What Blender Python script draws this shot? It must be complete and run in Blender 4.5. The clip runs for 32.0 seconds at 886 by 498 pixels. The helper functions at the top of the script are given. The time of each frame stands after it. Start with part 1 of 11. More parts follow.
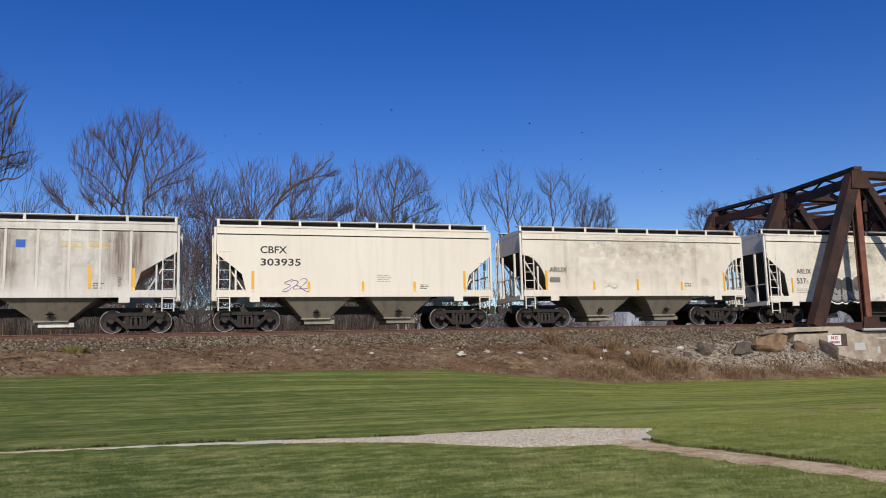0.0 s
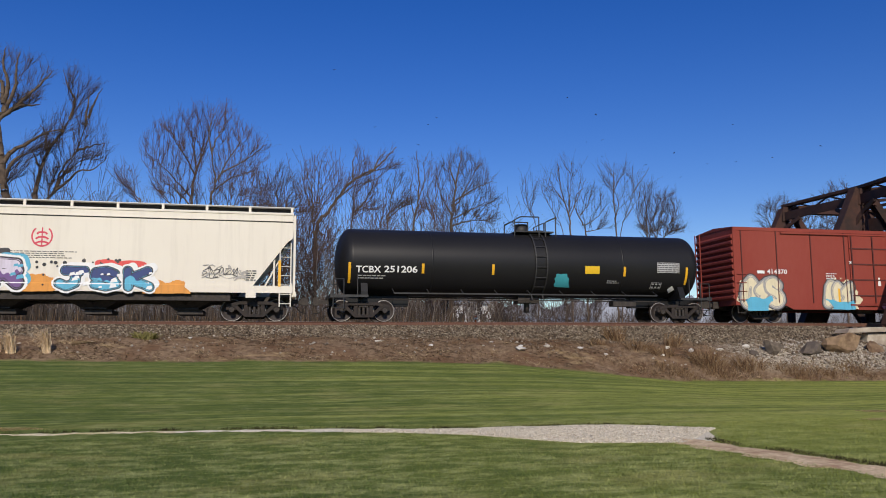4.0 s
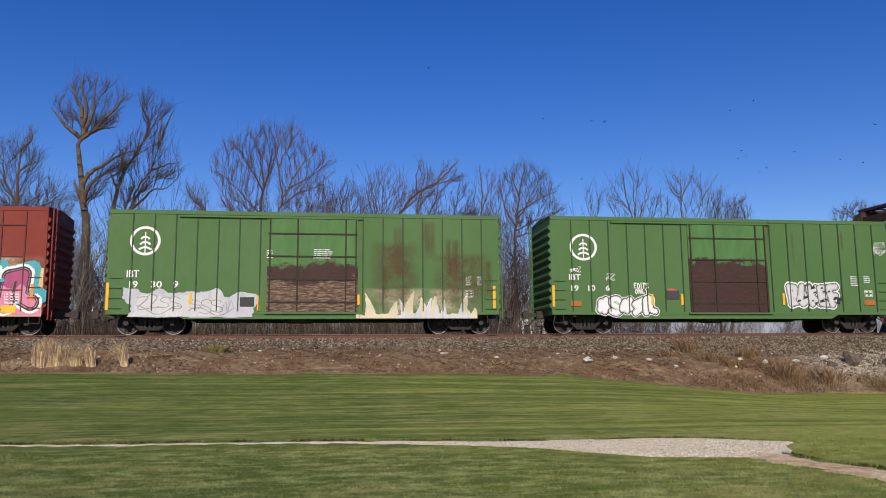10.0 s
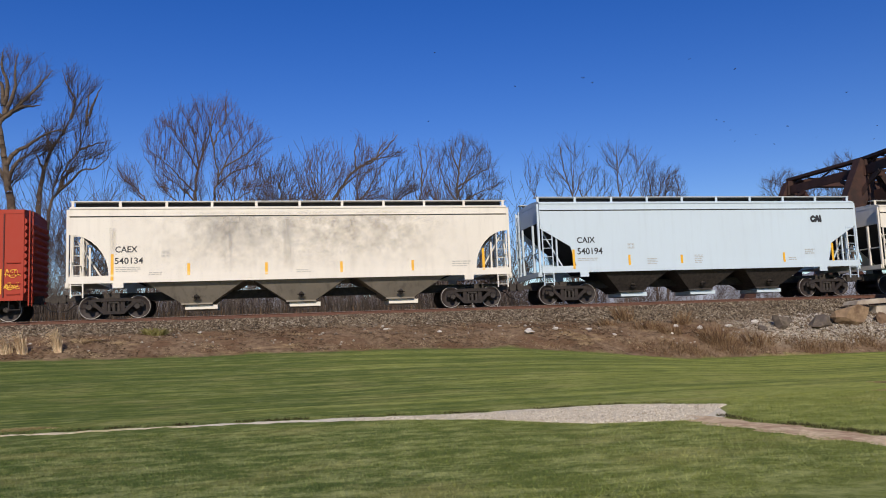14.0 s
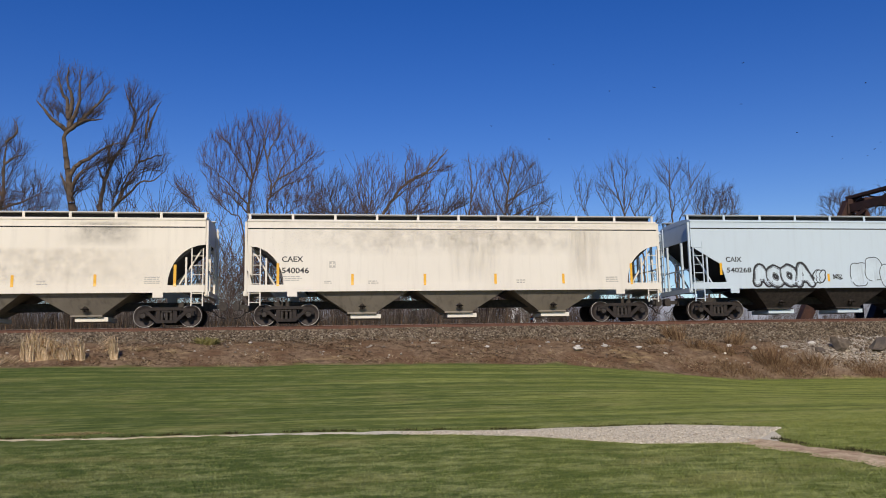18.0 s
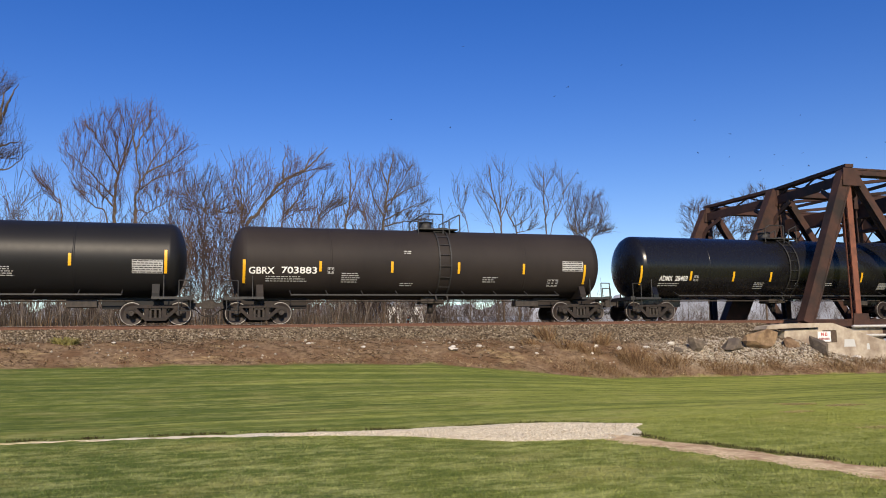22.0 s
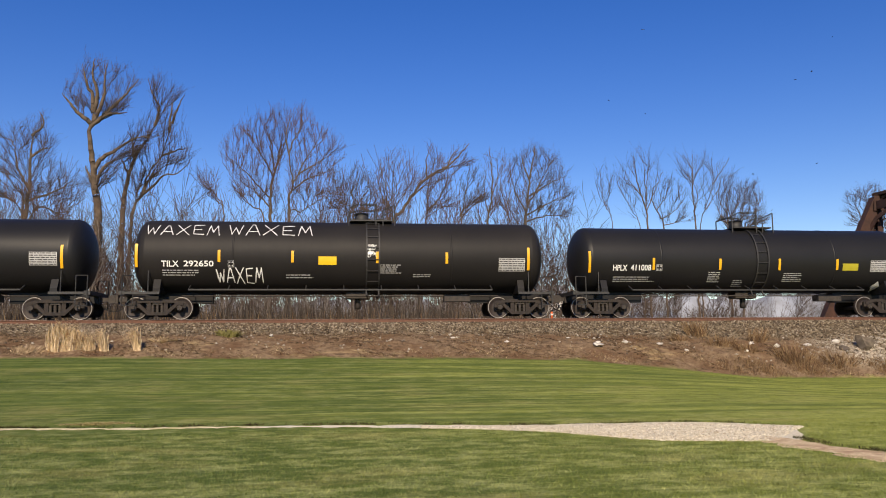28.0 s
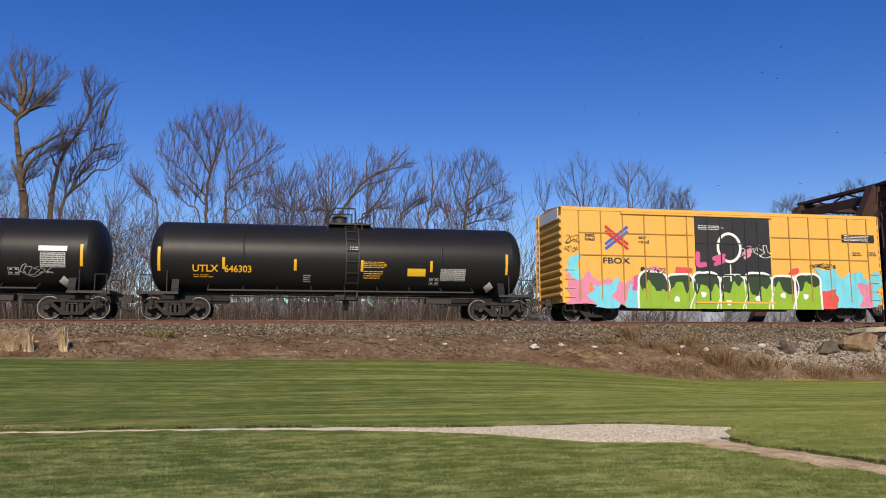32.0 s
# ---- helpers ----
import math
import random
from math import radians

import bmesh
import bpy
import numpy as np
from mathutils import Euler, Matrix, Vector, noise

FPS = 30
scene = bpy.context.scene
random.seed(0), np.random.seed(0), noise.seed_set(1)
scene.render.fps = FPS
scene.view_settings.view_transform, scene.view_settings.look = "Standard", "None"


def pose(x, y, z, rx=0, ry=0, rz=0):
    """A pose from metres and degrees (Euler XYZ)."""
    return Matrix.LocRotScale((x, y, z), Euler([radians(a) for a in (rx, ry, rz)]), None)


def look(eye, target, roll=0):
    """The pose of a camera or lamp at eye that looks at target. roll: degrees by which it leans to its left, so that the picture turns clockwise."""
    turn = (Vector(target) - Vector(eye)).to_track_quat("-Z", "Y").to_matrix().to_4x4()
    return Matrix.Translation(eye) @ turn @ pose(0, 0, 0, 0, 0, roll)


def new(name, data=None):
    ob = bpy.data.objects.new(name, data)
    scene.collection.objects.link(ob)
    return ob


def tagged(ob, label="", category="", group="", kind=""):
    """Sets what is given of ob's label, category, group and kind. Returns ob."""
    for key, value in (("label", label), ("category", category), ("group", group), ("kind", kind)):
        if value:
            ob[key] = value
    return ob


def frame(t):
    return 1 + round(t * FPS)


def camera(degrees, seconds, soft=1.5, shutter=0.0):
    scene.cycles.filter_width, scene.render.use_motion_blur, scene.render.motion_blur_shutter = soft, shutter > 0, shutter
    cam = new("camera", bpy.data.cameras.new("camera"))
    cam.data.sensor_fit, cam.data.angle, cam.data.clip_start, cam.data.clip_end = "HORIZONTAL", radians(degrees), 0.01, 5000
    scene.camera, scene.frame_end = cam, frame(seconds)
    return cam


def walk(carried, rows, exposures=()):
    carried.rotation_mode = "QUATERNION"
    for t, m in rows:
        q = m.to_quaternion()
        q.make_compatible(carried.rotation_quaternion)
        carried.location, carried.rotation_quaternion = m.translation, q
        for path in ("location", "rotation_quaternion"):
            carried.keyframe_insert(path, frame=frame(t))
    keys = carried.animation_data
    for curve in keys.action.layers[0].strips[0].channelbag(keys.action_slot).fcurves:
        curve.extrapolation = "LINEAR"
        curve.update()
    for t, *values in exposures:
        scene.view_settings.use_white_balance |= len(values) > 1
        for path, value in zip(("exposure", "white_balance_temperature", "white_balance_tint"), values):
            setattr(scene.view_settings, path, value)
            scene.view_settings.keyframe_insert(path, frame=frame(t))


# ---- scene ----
# ---- camera: a hand-held phone that only turns ----
cam = camera(58.1, 32.0, 1.0)
EYE = (0.0, 0.0, 1.6)


def aim(yaw, pitch, roll):
    return pose(*EYE, 90 + pitch, 0, yaw) @ pose(0, 0, 0, 0, 0, -roll)


walk(cam, [(t, aim(yaw, pitch, roll)) for t, yaw, pitch, roll in (
    (0, -17.00, 7.72, 1.49), (0.5, -15.90, 7.75, 0.94), (1, -15.69, 7.71, 1.44), (1.5, -16.33, 7.30, 1.32), (2, -17.04, 6.76, 0.80),
    (2.5, -16.89, 6.29, 1.17), (3, -14.84, 6.37, 1.50), (3.5, -12.59, 6.88, 0.48), (5.5, -13.28, 8.18, -0.37), (6, -13.17, 8.32, -0.39),
    (6.5, -12.37, 8.35, -0.12), (7, -11.60, 7.81, 0.22), (7.5, -10.95, 7.37, 0.27), (8, -10.20, 7.34, 0.53), (8.5, -9.26, 7.57, 0.77),
    (9, -8.39, 7.79, 0.70), (9.5, -8.01, 8.02, 0.55), (10, -7.99, 8.17, 0.47), (10.5, -8.10, 8.18, 0.41), (11, -8.48, 8.23, 0.36),
    (11.5, -8.66, 8.21, 0.23), (12, -8.46, 8.01, 0.32), (12.5, -8.97, 7.09, 0.95), (13, -10.95, 6.48, 1.55), (13.5, -12.71, 6.09, 2.25),
    (15.5, -8.91, 7.63, 1.87), (16, -8.73, 7.75, 1.14), (16.5, -8.30, 8.06, 0.50), (17, -7.78, 8.04, 0.47), (17.5, -7.57, 7.67, 0.72),
    (18, -8.72, 7.44, 1.09), (18.5, -11.97, 7.26, 1.00), (19, -15.34, 7.37, 0.94), (19.5, -17.23, 7.42, 1.29), (20, -18.30, 7.43, 1.29),
    (20.5, -18.62, 7.47, 1.33), (21, -18.50, 7.48, 1.30), (21.5, -18.24, 7.44, 1.24), (22, -17.53, 7.29, 1.15), (22.5, -16.66, 7.18, 1.27),
    (23, -14.86, 7.23, 1.35), (23.5, -12.90, 7.11, 1.14), (24, -11.52, 7.15, 1.03), (24.5, -10.60, 7.20, 0.94), (25, -10.02, 7.03, 0.96),
    (25.5, -9.78, 6.77, 0.99), (27.5, -8.35, 6.70, 0.62), (28, -7.24, 7.07, 0.50), (28.5, -6.65, 7.11, 0.13), (29, -6.70, 7.03, 0.06),
    (29.5, -6.88, 6.88, 0.06), (30, -6.26, 6.69, 0.22), (30.5, -6.31, 6.71, -0.11), (31, -8.38, 6.90, -0.29), (31.5, -10.87, 7.12, -0.07),
    (32, -11.63, 7.20, 0.22),
)], exposures=((0, -0.32, 6500, 10), (3, -0.30, 6500, 10), (6, -0.28, 6800, 12), (7, -0.36, 6800, 12), (8, -0.18, 6700, 11), (10, -0.14, 6800, 11), (12, -0.15, 6850, 12), (13, -0.21, 6750, 12), (16, -0.26, 6600, 12), (18, -0.34, 6700, 11), (19, -0.08, 7000, 12),
                 (21, 0.16, 7200, 11), (23, 0.20, 7600, 11), (28, 0.20, 7750, 11), (30, 0.20, 7700, 11), (31, 0.20, 7500, 11), (32, -0.06, 7100, 12)))

# ---- world, sun, exposure ----
SUN_AZ, SUN_EL = 188.0, 31.0        # degrees; azimuth clockwise from the far side of the track (+y)
world = bpy.data.worlds.new("sky")
scene.world = world
world.use_nodes = True
wn = world.node_tree.nodes
sky = wn.new("ShaderNodeTexSky")
sky.sky_type, sky.sun_disc = "NISHITA", False
sky.sun_elevation, sky.sun_rotation = radians(SUN_EL), radians(SUN_AZ)
sky.air_density, sky.dust_density, sky.ozone_density, sky.altitude = 1.0, 0.0, 3.0, 300
deep = wn.new("ShaderNodeHueSaturation")        # the phone's deep blue
deep.inputs["Saturation"].default_value = 1.38
deep.inputs["Hue"].default_value = 0.523
world.node_tree.links.new(sky.outputs[0], deep.inputs["Color"])
world.node_tree.links.new(deep.outputs[0], wn["Background"].inputs[0])
wn["Background"].inputs[1].default_value = 0.125
sun = new("sun", bpy.data.lights.new("sun", "SUN"))
sun.data.energy, sun.data.angle, sun.data.color = 4.5, radians(0.53), (1.0, 0.91, 0.78)
a, e = radians(SUN_AZ), radians(SUN_EL)
sun.matrix_world = look((0, 0, 60), (-math.sin(a) * math.cos(e), -math.cos(a) * math.cos(e), 60 - math.sin(e)))

# ---- plan: the track runs along x ----
TRACK_Y = 34.6      # centre line of the track
RAIL_Z = 2.84       # top of rail


# ---- materials ----
def nodes_of(name):
    m = bpy.data.materials.new(name)
    m.use_nodes = True
    nt = m.node_tree
    return m, nt, nt.nodes["Principled BSDF"]


def noise_node(nt, scale, detail=5.0, stretch=(1, 1, 1), rough=0.6, offset=0.0):
    co = nt.nodes.new("ShaderNodeTexCoord")
    mp = nt.nodes.new("ShaderNodeMapping")
    mp.inputs["Scale"].default_value = stretch
    mp.inputs["Location"].default_value = (offset, offset * 0.7, offset * 1.3)
    nz = nt.nodes.new("ShaderNodeTexNoise")
    nz.inputs["Scale"].default_value, nz.inputs["Detail"].default_value, nz.inputs["Roughness"].default_value = scale, detail, rough
    nt.links.new(co.outputs["Object"], mp.inputs[0])
    nt.links.new(mp.outputs[0], nz.inputs["Vector"])
    return nz.outputs["Fac"]


def ramp(nt, fac, lo, hi, a=0.0, b=1.0):
    r = nt.nodes.new("ShaderNodeMapRange")
    for i, v in enumerate((lo, hi, a, b)):
        r.inputs[i + 1].default_value = v
    nt.links.new(fac, r.inputs[0])
    return r.outputs[0]


def blend(nt, fac, c0, c1, mode="MIX"):
    x = nt.nodes.new("ShaderNodeMix")
    x.data_type, x.blend_type = "RGBA", mode
    if hasattr(fac, "links"):
        nt.links.new(fac, x.inputs[0])
    else:
        x.inputs[0].default_value = fac
    for v, s in ((c0, x.inputs[6]), (c1, x.inputs[7])):
        if hasattr(v, "links"):
            nt.links.new(v, s)
        else:
            s.default_value = (*v, 1)
    return x.outputs[2]


def bump(nt, bs, fac, strength, distance):
    b = nt.nodes.new("ShaderNodeBump")
    b.inputs["Strength"].default_value, b.inputs["Distance"].default_value = strength, distance
    nt.links.new(fac, b.inputs["Height"])
    nt.links.new(b.outputs[0], bs.inputs["Normal"])


def paint(name, col, worn, streak=0.4, fade=0.3, rough=0.5, seed=0.0, spec=0.5, blot=0.0, blot_col=(0.1, 0.08, 0.06), blot_lo=0.60, dent=0.25, blot_size=1.1, blot_tall=0.8, vary=0.15):
    """Weathered car paint: vertical streaks, cloudy fading, sparse blotches."""
    m, nt, bs = nodes_of(name)
    s = ramp(nt, noise_node(nt, 3.0, 6, (1.3, 1, 0.10), 0.65, seed), 0.5, 0.78)
    f = ramp(nt, noise_node(nt, 0.35, 4, (1, 1, 0.7), 0.55, seed + 3), 0.35, 0.75)
    c = blend(nt, ramp(nt, f, 0, 1, 0, fade), col, worn)
    c = blend(nt, ramp(nt, s, 0, 1, 0, streak), c, tuple(v * 0.75 for v in worn))
    if blot:
        g = ramp(nt, noise_node(nt, blot_size, 7, (1, 1, blot_tall), 0.7, seed + 9), blot_lo, blot_lo + 0.06, 0, blot)
        c = blend(nt, g, c, blot_col)
    nt.links.new(c, bs.inputs["Base Color"])
    nt.links.new(ramp(nt, noise_node(nt, 6, 4, (1, 1, 0.4), 0.6, seed), 0.3, 0.7, rough - 0.5 * vary, rough + vary), bs.inputs["Roughness"])
    bs.inputs["Specular IOR Level"].default_value = spec
    bump(nt, bs, noise_node(nt, 1.6, 4, (1, 1, 0.6), 0.5, seed + 5), dent, 0.03)
    return m


def rough_stuff(name, c0, c1, scale=8.0, rough=0.8, metal=0.0, depth=0.01, detail=6, c2=None, s2=1.2):
    m, nt, bs = nodes_of(name)
    n = noise_node(nt, scale, detail, rough=0.65)
    c = blend(nt, ramp(nt, n, 0.32, 0.68), c0, c1)
    if c2:
        c = blend(nt, ramp(nt, noise_node(nt, s2, 4, offset=4), 0.48, 0.66), c, c2)
    nt.links.new(c, bs.inputs["Base Color"])
    bs.inputs["Roughness"].default_value, bs.inputs["Metallic"].default_value = rough, metal
    bump(nt, bs, n, 0.5, depth)
    return m


def plain(name, col, rough=0.5, metal=0.0):
    m, nt, bs = nodes_of(name)
    n = noise_node(nt, 5.0, 6, (1, 1, 0.5))
    nt.links.new(blend(nt, ramp(nt, n, 0.35, 0.75, 0, 0.35), col, tuple(v * 0.72 for v in col)), bs.inputs["Base Color"])
    bs.inputs["Roughness"].default_value, bs.inputs["Metallic"].default_value = rough, metal
    return m


M = {}
M["steel_dark"] = rough_stuff("dark_grimy_steel", (0.018, 0.015, 0.013), (0.055, 0.043, 0.035), 7, 0.75)
M["truck"] = rough_stuff("grimy_cast_steel", (0.009, 0.007, 0.006), (0.034, 0.023, 0.018), 5, 0.8)
M["wheel"] = rough_stuff("brown_wheel_steel", (0.012, 0.008, 0.007), (0.034, 0.020, 0.016), 6, 0.65)
M["tread"] = rough_stuff("polished_wheel_tread", (0.17, 0.155, 0.14), (0.34, 0.32, 0.30), 9, 0.5, 0.4)
M["rail"] = rough_stuff("rusty_rail", (0.095, 0.042, 0.026), (0.16, 0.072, 0.044), 6, 0.8)
M["rail_top"] = rough_stuff("worn_rail_head", (0.35, 0.33, 0.31), (0.5, 0.48, 0.46), 9, 0.35, 0.9)
M["tie"] = rough_stuff("creosoted_tie", (0.05, 0.036, 0.028), (0.12, 0.09, 0.07), 9, 0.9)
M["bridge"] = rough_stuff("rusty_bridge_steel", (0.032, 0.014, 0.010), (0.070, 0.028, 0.018), 1.5, 0.8, c2=(0.016, 0.010, 0.008), s2=0.7)
M["bridge_red"] = rough_stuff("red_rust_bridge_steel", (0.14, 0.05, 0.03), (0.24, 0.085, 0.05), 2.2, 0.8, c2=(0.08, 0.035, 0.025))
M["concrete"] = rough_stuff("weathered_concrete", (0.36, 0.30, 0.23), (0.50, 0.43, 0.34), 4, 0.9, c2=(0.25, 0.19, 0.14), s2=0.8)
M["bark"] = rough_stuff("bare_bark", (0.060, 0.043, 0.031), (0.165, 0.118, 0.080), 3, 0.9)
M["bark_pale"] = rough_stuff("pale_bark", (0.12, 0.10, 0.085), (0.28, 0.24, 0.21), 3, 0.9)
M["twig"] = rough_stuff("grey_brown_twig", (0.045, 0.033, 0.027), (0.105, 0.074, 0.058), 2, 0.9)
M["twig_red"] = rough_stuff("reddish_twig", (0.070, 0.040, 0.031), (0.150, 0.086, 0.064), 2, 0.9)
M["yellow"] = plain("reflective_yellow", (0.80, 0.42, 0.02), 0.45)
M["white"] = plain("white_lettering", (0.80, 0.80, 0.78), 0.55)
M["black"] = plain("black_lettering", (0.02, 0.02, 0.022), 0.55)
# near-black: painted shade in hopper ends and gaps; also hoses and house windows
M["black_hole"] = rough_stuff("shade_and_hose_black", (0.010, 0.010, 0.010), (0.022, 0.02, 0.018), 5, 0.8)
M["galv"] = rough_stuff("galvanised_steel", (0.42, 0.42, 0.40), (0.58, 0.57, 0.54), 8, 0.55, 0.3)
M["chute"] = paint("road_grimed_hopper", (0.31, 0.27, 0.215), (0.15, 0.125, 0.095), 0.8, 0.8, 0.75, 2)


# ---- mesh helpers ----
def box(bm, x0, x1, y0, y1, z0, z1):
    v = [bm.verts.new(p) for p in ((x0, y0, z0), (x1, y0, z0), (x1, y1, z0), (x0, y1, z0), (x0, y0, z1), (x1, y0, z1), (x1, y1, z1), (x0, y1, z1))]
    for f in ((3, 2, 1, 0), (4, 5, 6, 7), (0, 1, 5, 4), (1, 2, 6, 5), (2, 3, 7, 6), (3, 0, 4, 7)):
        bm.faces.new([v[i] for i in f])


def beam(bm, p, q, w, h, up=(0, 0, 1)):
    """A square bar from p to q: w across, h along up."""
    p, q = Vector(p), Vector(q)
    d = (q - p).normalized()
    u = Vector(up)
    s = d.cross(u)
    if s.length < 1e-4:
        s = d.cross(Vector((0, 1, 0)))
    s.normalize()
    u = s.cross(d)
    c = [o + s * (w / 2 * i) + u * (h / 2 * j) for o in (p, q) for i, j in ((-1, -1), (1, -1), (1, 1), (-1, 1))]
    v = [bm.verts.new(x) for x in c]
    for f in ((3, 2, 1, 0), (4, 5, 6, 7), (0, 1, 5, 4), (1, 2, 6, 5), (2, 3, 7, 6), (3, 0, 4, 7)):
        bm.faces.new([v[i] for i in f])


def rod(bm, p, q, r0, r1=None, n=8, caps=True):
    p, q = Vector(p), Vector(q)
    r1 = r0 if r1 is None else r1
    d = (q - p).normalized()
    s = d.orthogonal().normalized()
    u = d.cross(s)
    rings = []
    for o, r in ((p, r0), (q, r1)):
        rings.append([bm.verts.new(o + (s * math.cos(2 * math.pi * k / n) + u * math.sin(2 * math.pi * k / n)) * r) for k in range(n)])
    for k in range(n):
        f = bm.faces.new((rings[0][k], rings[0][(k + 1) % n], rings[1][(k + 1) % n], rings[1][k]))
        f.smooth = n >= 8
    if caps:
        bm.faces.new(rings[0][::-1])
        bm.faces.new(rings[1])


def pipe(bm, pts, r, n=6):
    for p, q in zip(pts, pts[1:]):
        rod(bm, p, q, r, n=n)


def slab(bm, outline, y0, y1):
    """An outline in x and z, given counter-clockwise as seen from -y, made solid between y0 (near) and y1."""
    a = [bm.verts.new((x, y0, z)) for x, z in outline]
    b = [bm.verts.new((x, y1, z)) for x, z in outline]
    n = len(outline)
    for vs in (a, b[::-1]):
        bm.faces.new(vs)
    for k in range(n):
        bm.faces.new((a[(k + 1) % n], a[k], b[k], b[(k + 1) % n]))


def profile(bm, pts, x0, x1, closed=True):
    """A section in y and z drawn out along x."""
    a = [bm.verts.new((x0, y, z)) for y, z in pts]
    b = [bm.verts.new((x1, y, z)) for y, z in pts]
    n = len(pts)
    for k in range(n if closed else n - 1):
        bm.faces.new((a[k], b[k], b[(k + 1) % n], a[(k + 1) % n]))
    if closed:
        bm.faces.new(a)
        bm.faces.new(b[::-1])


def lathe(bm, rings, n=48, axis="x"):
    """Rings of (place along the axis, radius)."""
    loops = []
    for x, r in rings:
        if r < 1e-4:
            loops.append([bm.verts.new((x, 0, 0) if axis == "x" else (0, x, 0))])
        else:
            loops.append([bm.verts.new((x, r * math.cos(2 * math.pi * k / n), r * math.sin(2 * math.pi * k / n)) if axis == "x" else
                                       (r * math.cos(2 * math.pi * k / n), x, r * math.sin(2 * math.pi * k / n))) for k in range(n)])
    for a, b in zip(loops, loops[1:]):
        for k in range(n):
            j = (k + 1) % n
            if len(a) == 1:
                f = bm.faces.new((a[0], b[j], b[k]))
            elif len(b) == 1:
                f = bm.faces.new((a[k], a[j], b[0]))
            else:
                f = bm.faces.new((a[k], a[j], b[j], b[k]))
            f.smooth = True


def mesh_of(bm, name, material):
    bmesh.ops.recalc_face_normals(bm, faces=bm.faces[:])
    me = bpy.data.meshes.new(name)
    bm.to_mesh(me)
    bm.free()
    me.materials.append(material)
    return me


def part(name, bm, material, parent, label="", at=None):
    me = bm if isinstance(bm, bpy.types.Mesh) else mesh_of(bm, name, material)
    ob = new(name, me)
    ob.parent = parent
    if at:
        ob.location = at
    if label:
        tagged(ob, label=label)
    return ob


def thing(name, label, category, group="", at=(0, 0, 0), kind=""):
    ob = new(name)
    ob.empty_display_size = 0.3
    ob.location = at
    return tagged(ob, label, category, group, kind)


def solid(name, bm, material, label, category, group="", kind=""):
    me = bm if isinstance(bm, bpy.types.Mesh) else mesh_of(bm, name, material)
    return tagged(new(name, me), label, category, group, kind)


def raw_mesh(name, verts, faces, material, smooth=False):
    """A mesh from arrays: verts (n, 3) and faces (m, 3 or 4)."""
    verts, faces = np.asarray(verts, np.float32), np.asarray(faces, np.int32)
    me = bpy.data.meshes.new(name)
    me.vertices.add(len(verts))
    me.vertices.foreach_set("co", verts.ravel())
    k = faces.shape[1]
    me.loops.add(faces.size)
    me.loops.foreach_set("vertex_index", faces.ravel())
    me.polygons.add(len(faces))
    me.polygons.foreach_set("loop_start", np.arange(0, faces.size, k, dtype=np.int32))
    if smooth:
        me.polygons.foreach_set("use_smooth", np.ones(len(faces), bool))
    me.update(calc_edges=True)
    me.materials.append(material)
    return me

# ---- ground ----
EDGE_X = (-60, -30, -10, -3, 4, 8.3, 10, 11.7, 14, 15.4, 22, 29, 60)
EDGE_Z = (1.7, 1.55, 1.39, 1.30, 1.25, 1.12, 0.97, 0.82, 0.56, 0.41, 0.33, 0.27, 0.2)
FOOT_Y = 28.0


def smooth(t):
    t = np.clip(t, 0, 1)
    return t * t * (3 - 2 * t)


def ground_z(x, y):
    """Height of the ground: lawn, bank, ballast bed, low land behind, river cut at the bridge."""
    x, y = np.asarray(x, float), np.asarray(y, float)
    edge = np.interp(x, EDGE_X, EDGE_Z)
    z = edge * np.clip((y - 16.5) / (FOOT_Y - 16.5), 0, 1) ** 1.15
    bank = np.interp(y, (FOOT_Y, 29.5, 31.0, 32.9, 42.6, 45.0, 48.0, 60, 120), (0, 0.42, 0.66, 1.0, 1.0, 0.55, 0.35, 0.1, -0.4))
    z = np.where(y > FOOT_Y, edge + (2.63 - edge) * bank, z)
    cut = smooth((x - 26.6) / 6.0) * smooth((y - 28.6) / 2.2) * smooth((69.0 - x) / 2.5)
    z = z * (1 - cut) + (-2.2) * cut
    far = smooth((np.hypot(x, y - 30) - 90) / 200)
    return z * (1 - far)


def lump(x, y, s):
    """Smooth uneven height between -1 and 1."""
    return (np.sin(x * 1.7 / s + 1.3 * np.sin(y * 1.1 / s)) + np.sin(y * 2.3 / s + 1.7 * np.sin(x * 0.9 / s + 2)) + np.sin((x + y) * 3.1 / s)) / 3


def ground_full(x, y):
    z = ground_z(x, y)
    rough = smooth((np.asarray(y) - 28.0) / 0.8) * smooth((36.5 - np.asarray(y)) / 0.5)
    return z + 0.02 * lump(x, y, 2.2) + rough * (0.05 * lump(x, y, 0.5) + 0.03 * lump(x, y, 0.21)) * smooth((32.9 - np.asarray(y)) / 0.6)


xs = np.concatenate([np.geomspace(-4000, -40, 24), np.arange(-39.6, 46, 0.3), np.geomspace(46, 4000, 24)])
ys = np.concatenate([-np.geomspace(4000, 12, 18), np.arange(-10, 8, 2.0), np.arange(8, 27.6, 0.28), np.arange(27.6, 37, 0.13), np.arange(37.2, 50, 0.8), np.geomspace(50, 4000, 24)])
gx, gy = np.meshgrid(xs, ys)
gz = ground_full(gx, gy)
nx = len(xs)
idx = np.arange(gx.size).reshape(gx.shape)
quads = np.stack([idx[:-1, :-1], idx[:-1, 1:], idx[1:, 1:], idx[1:, :-1]], -1).reshape(-1, 4)


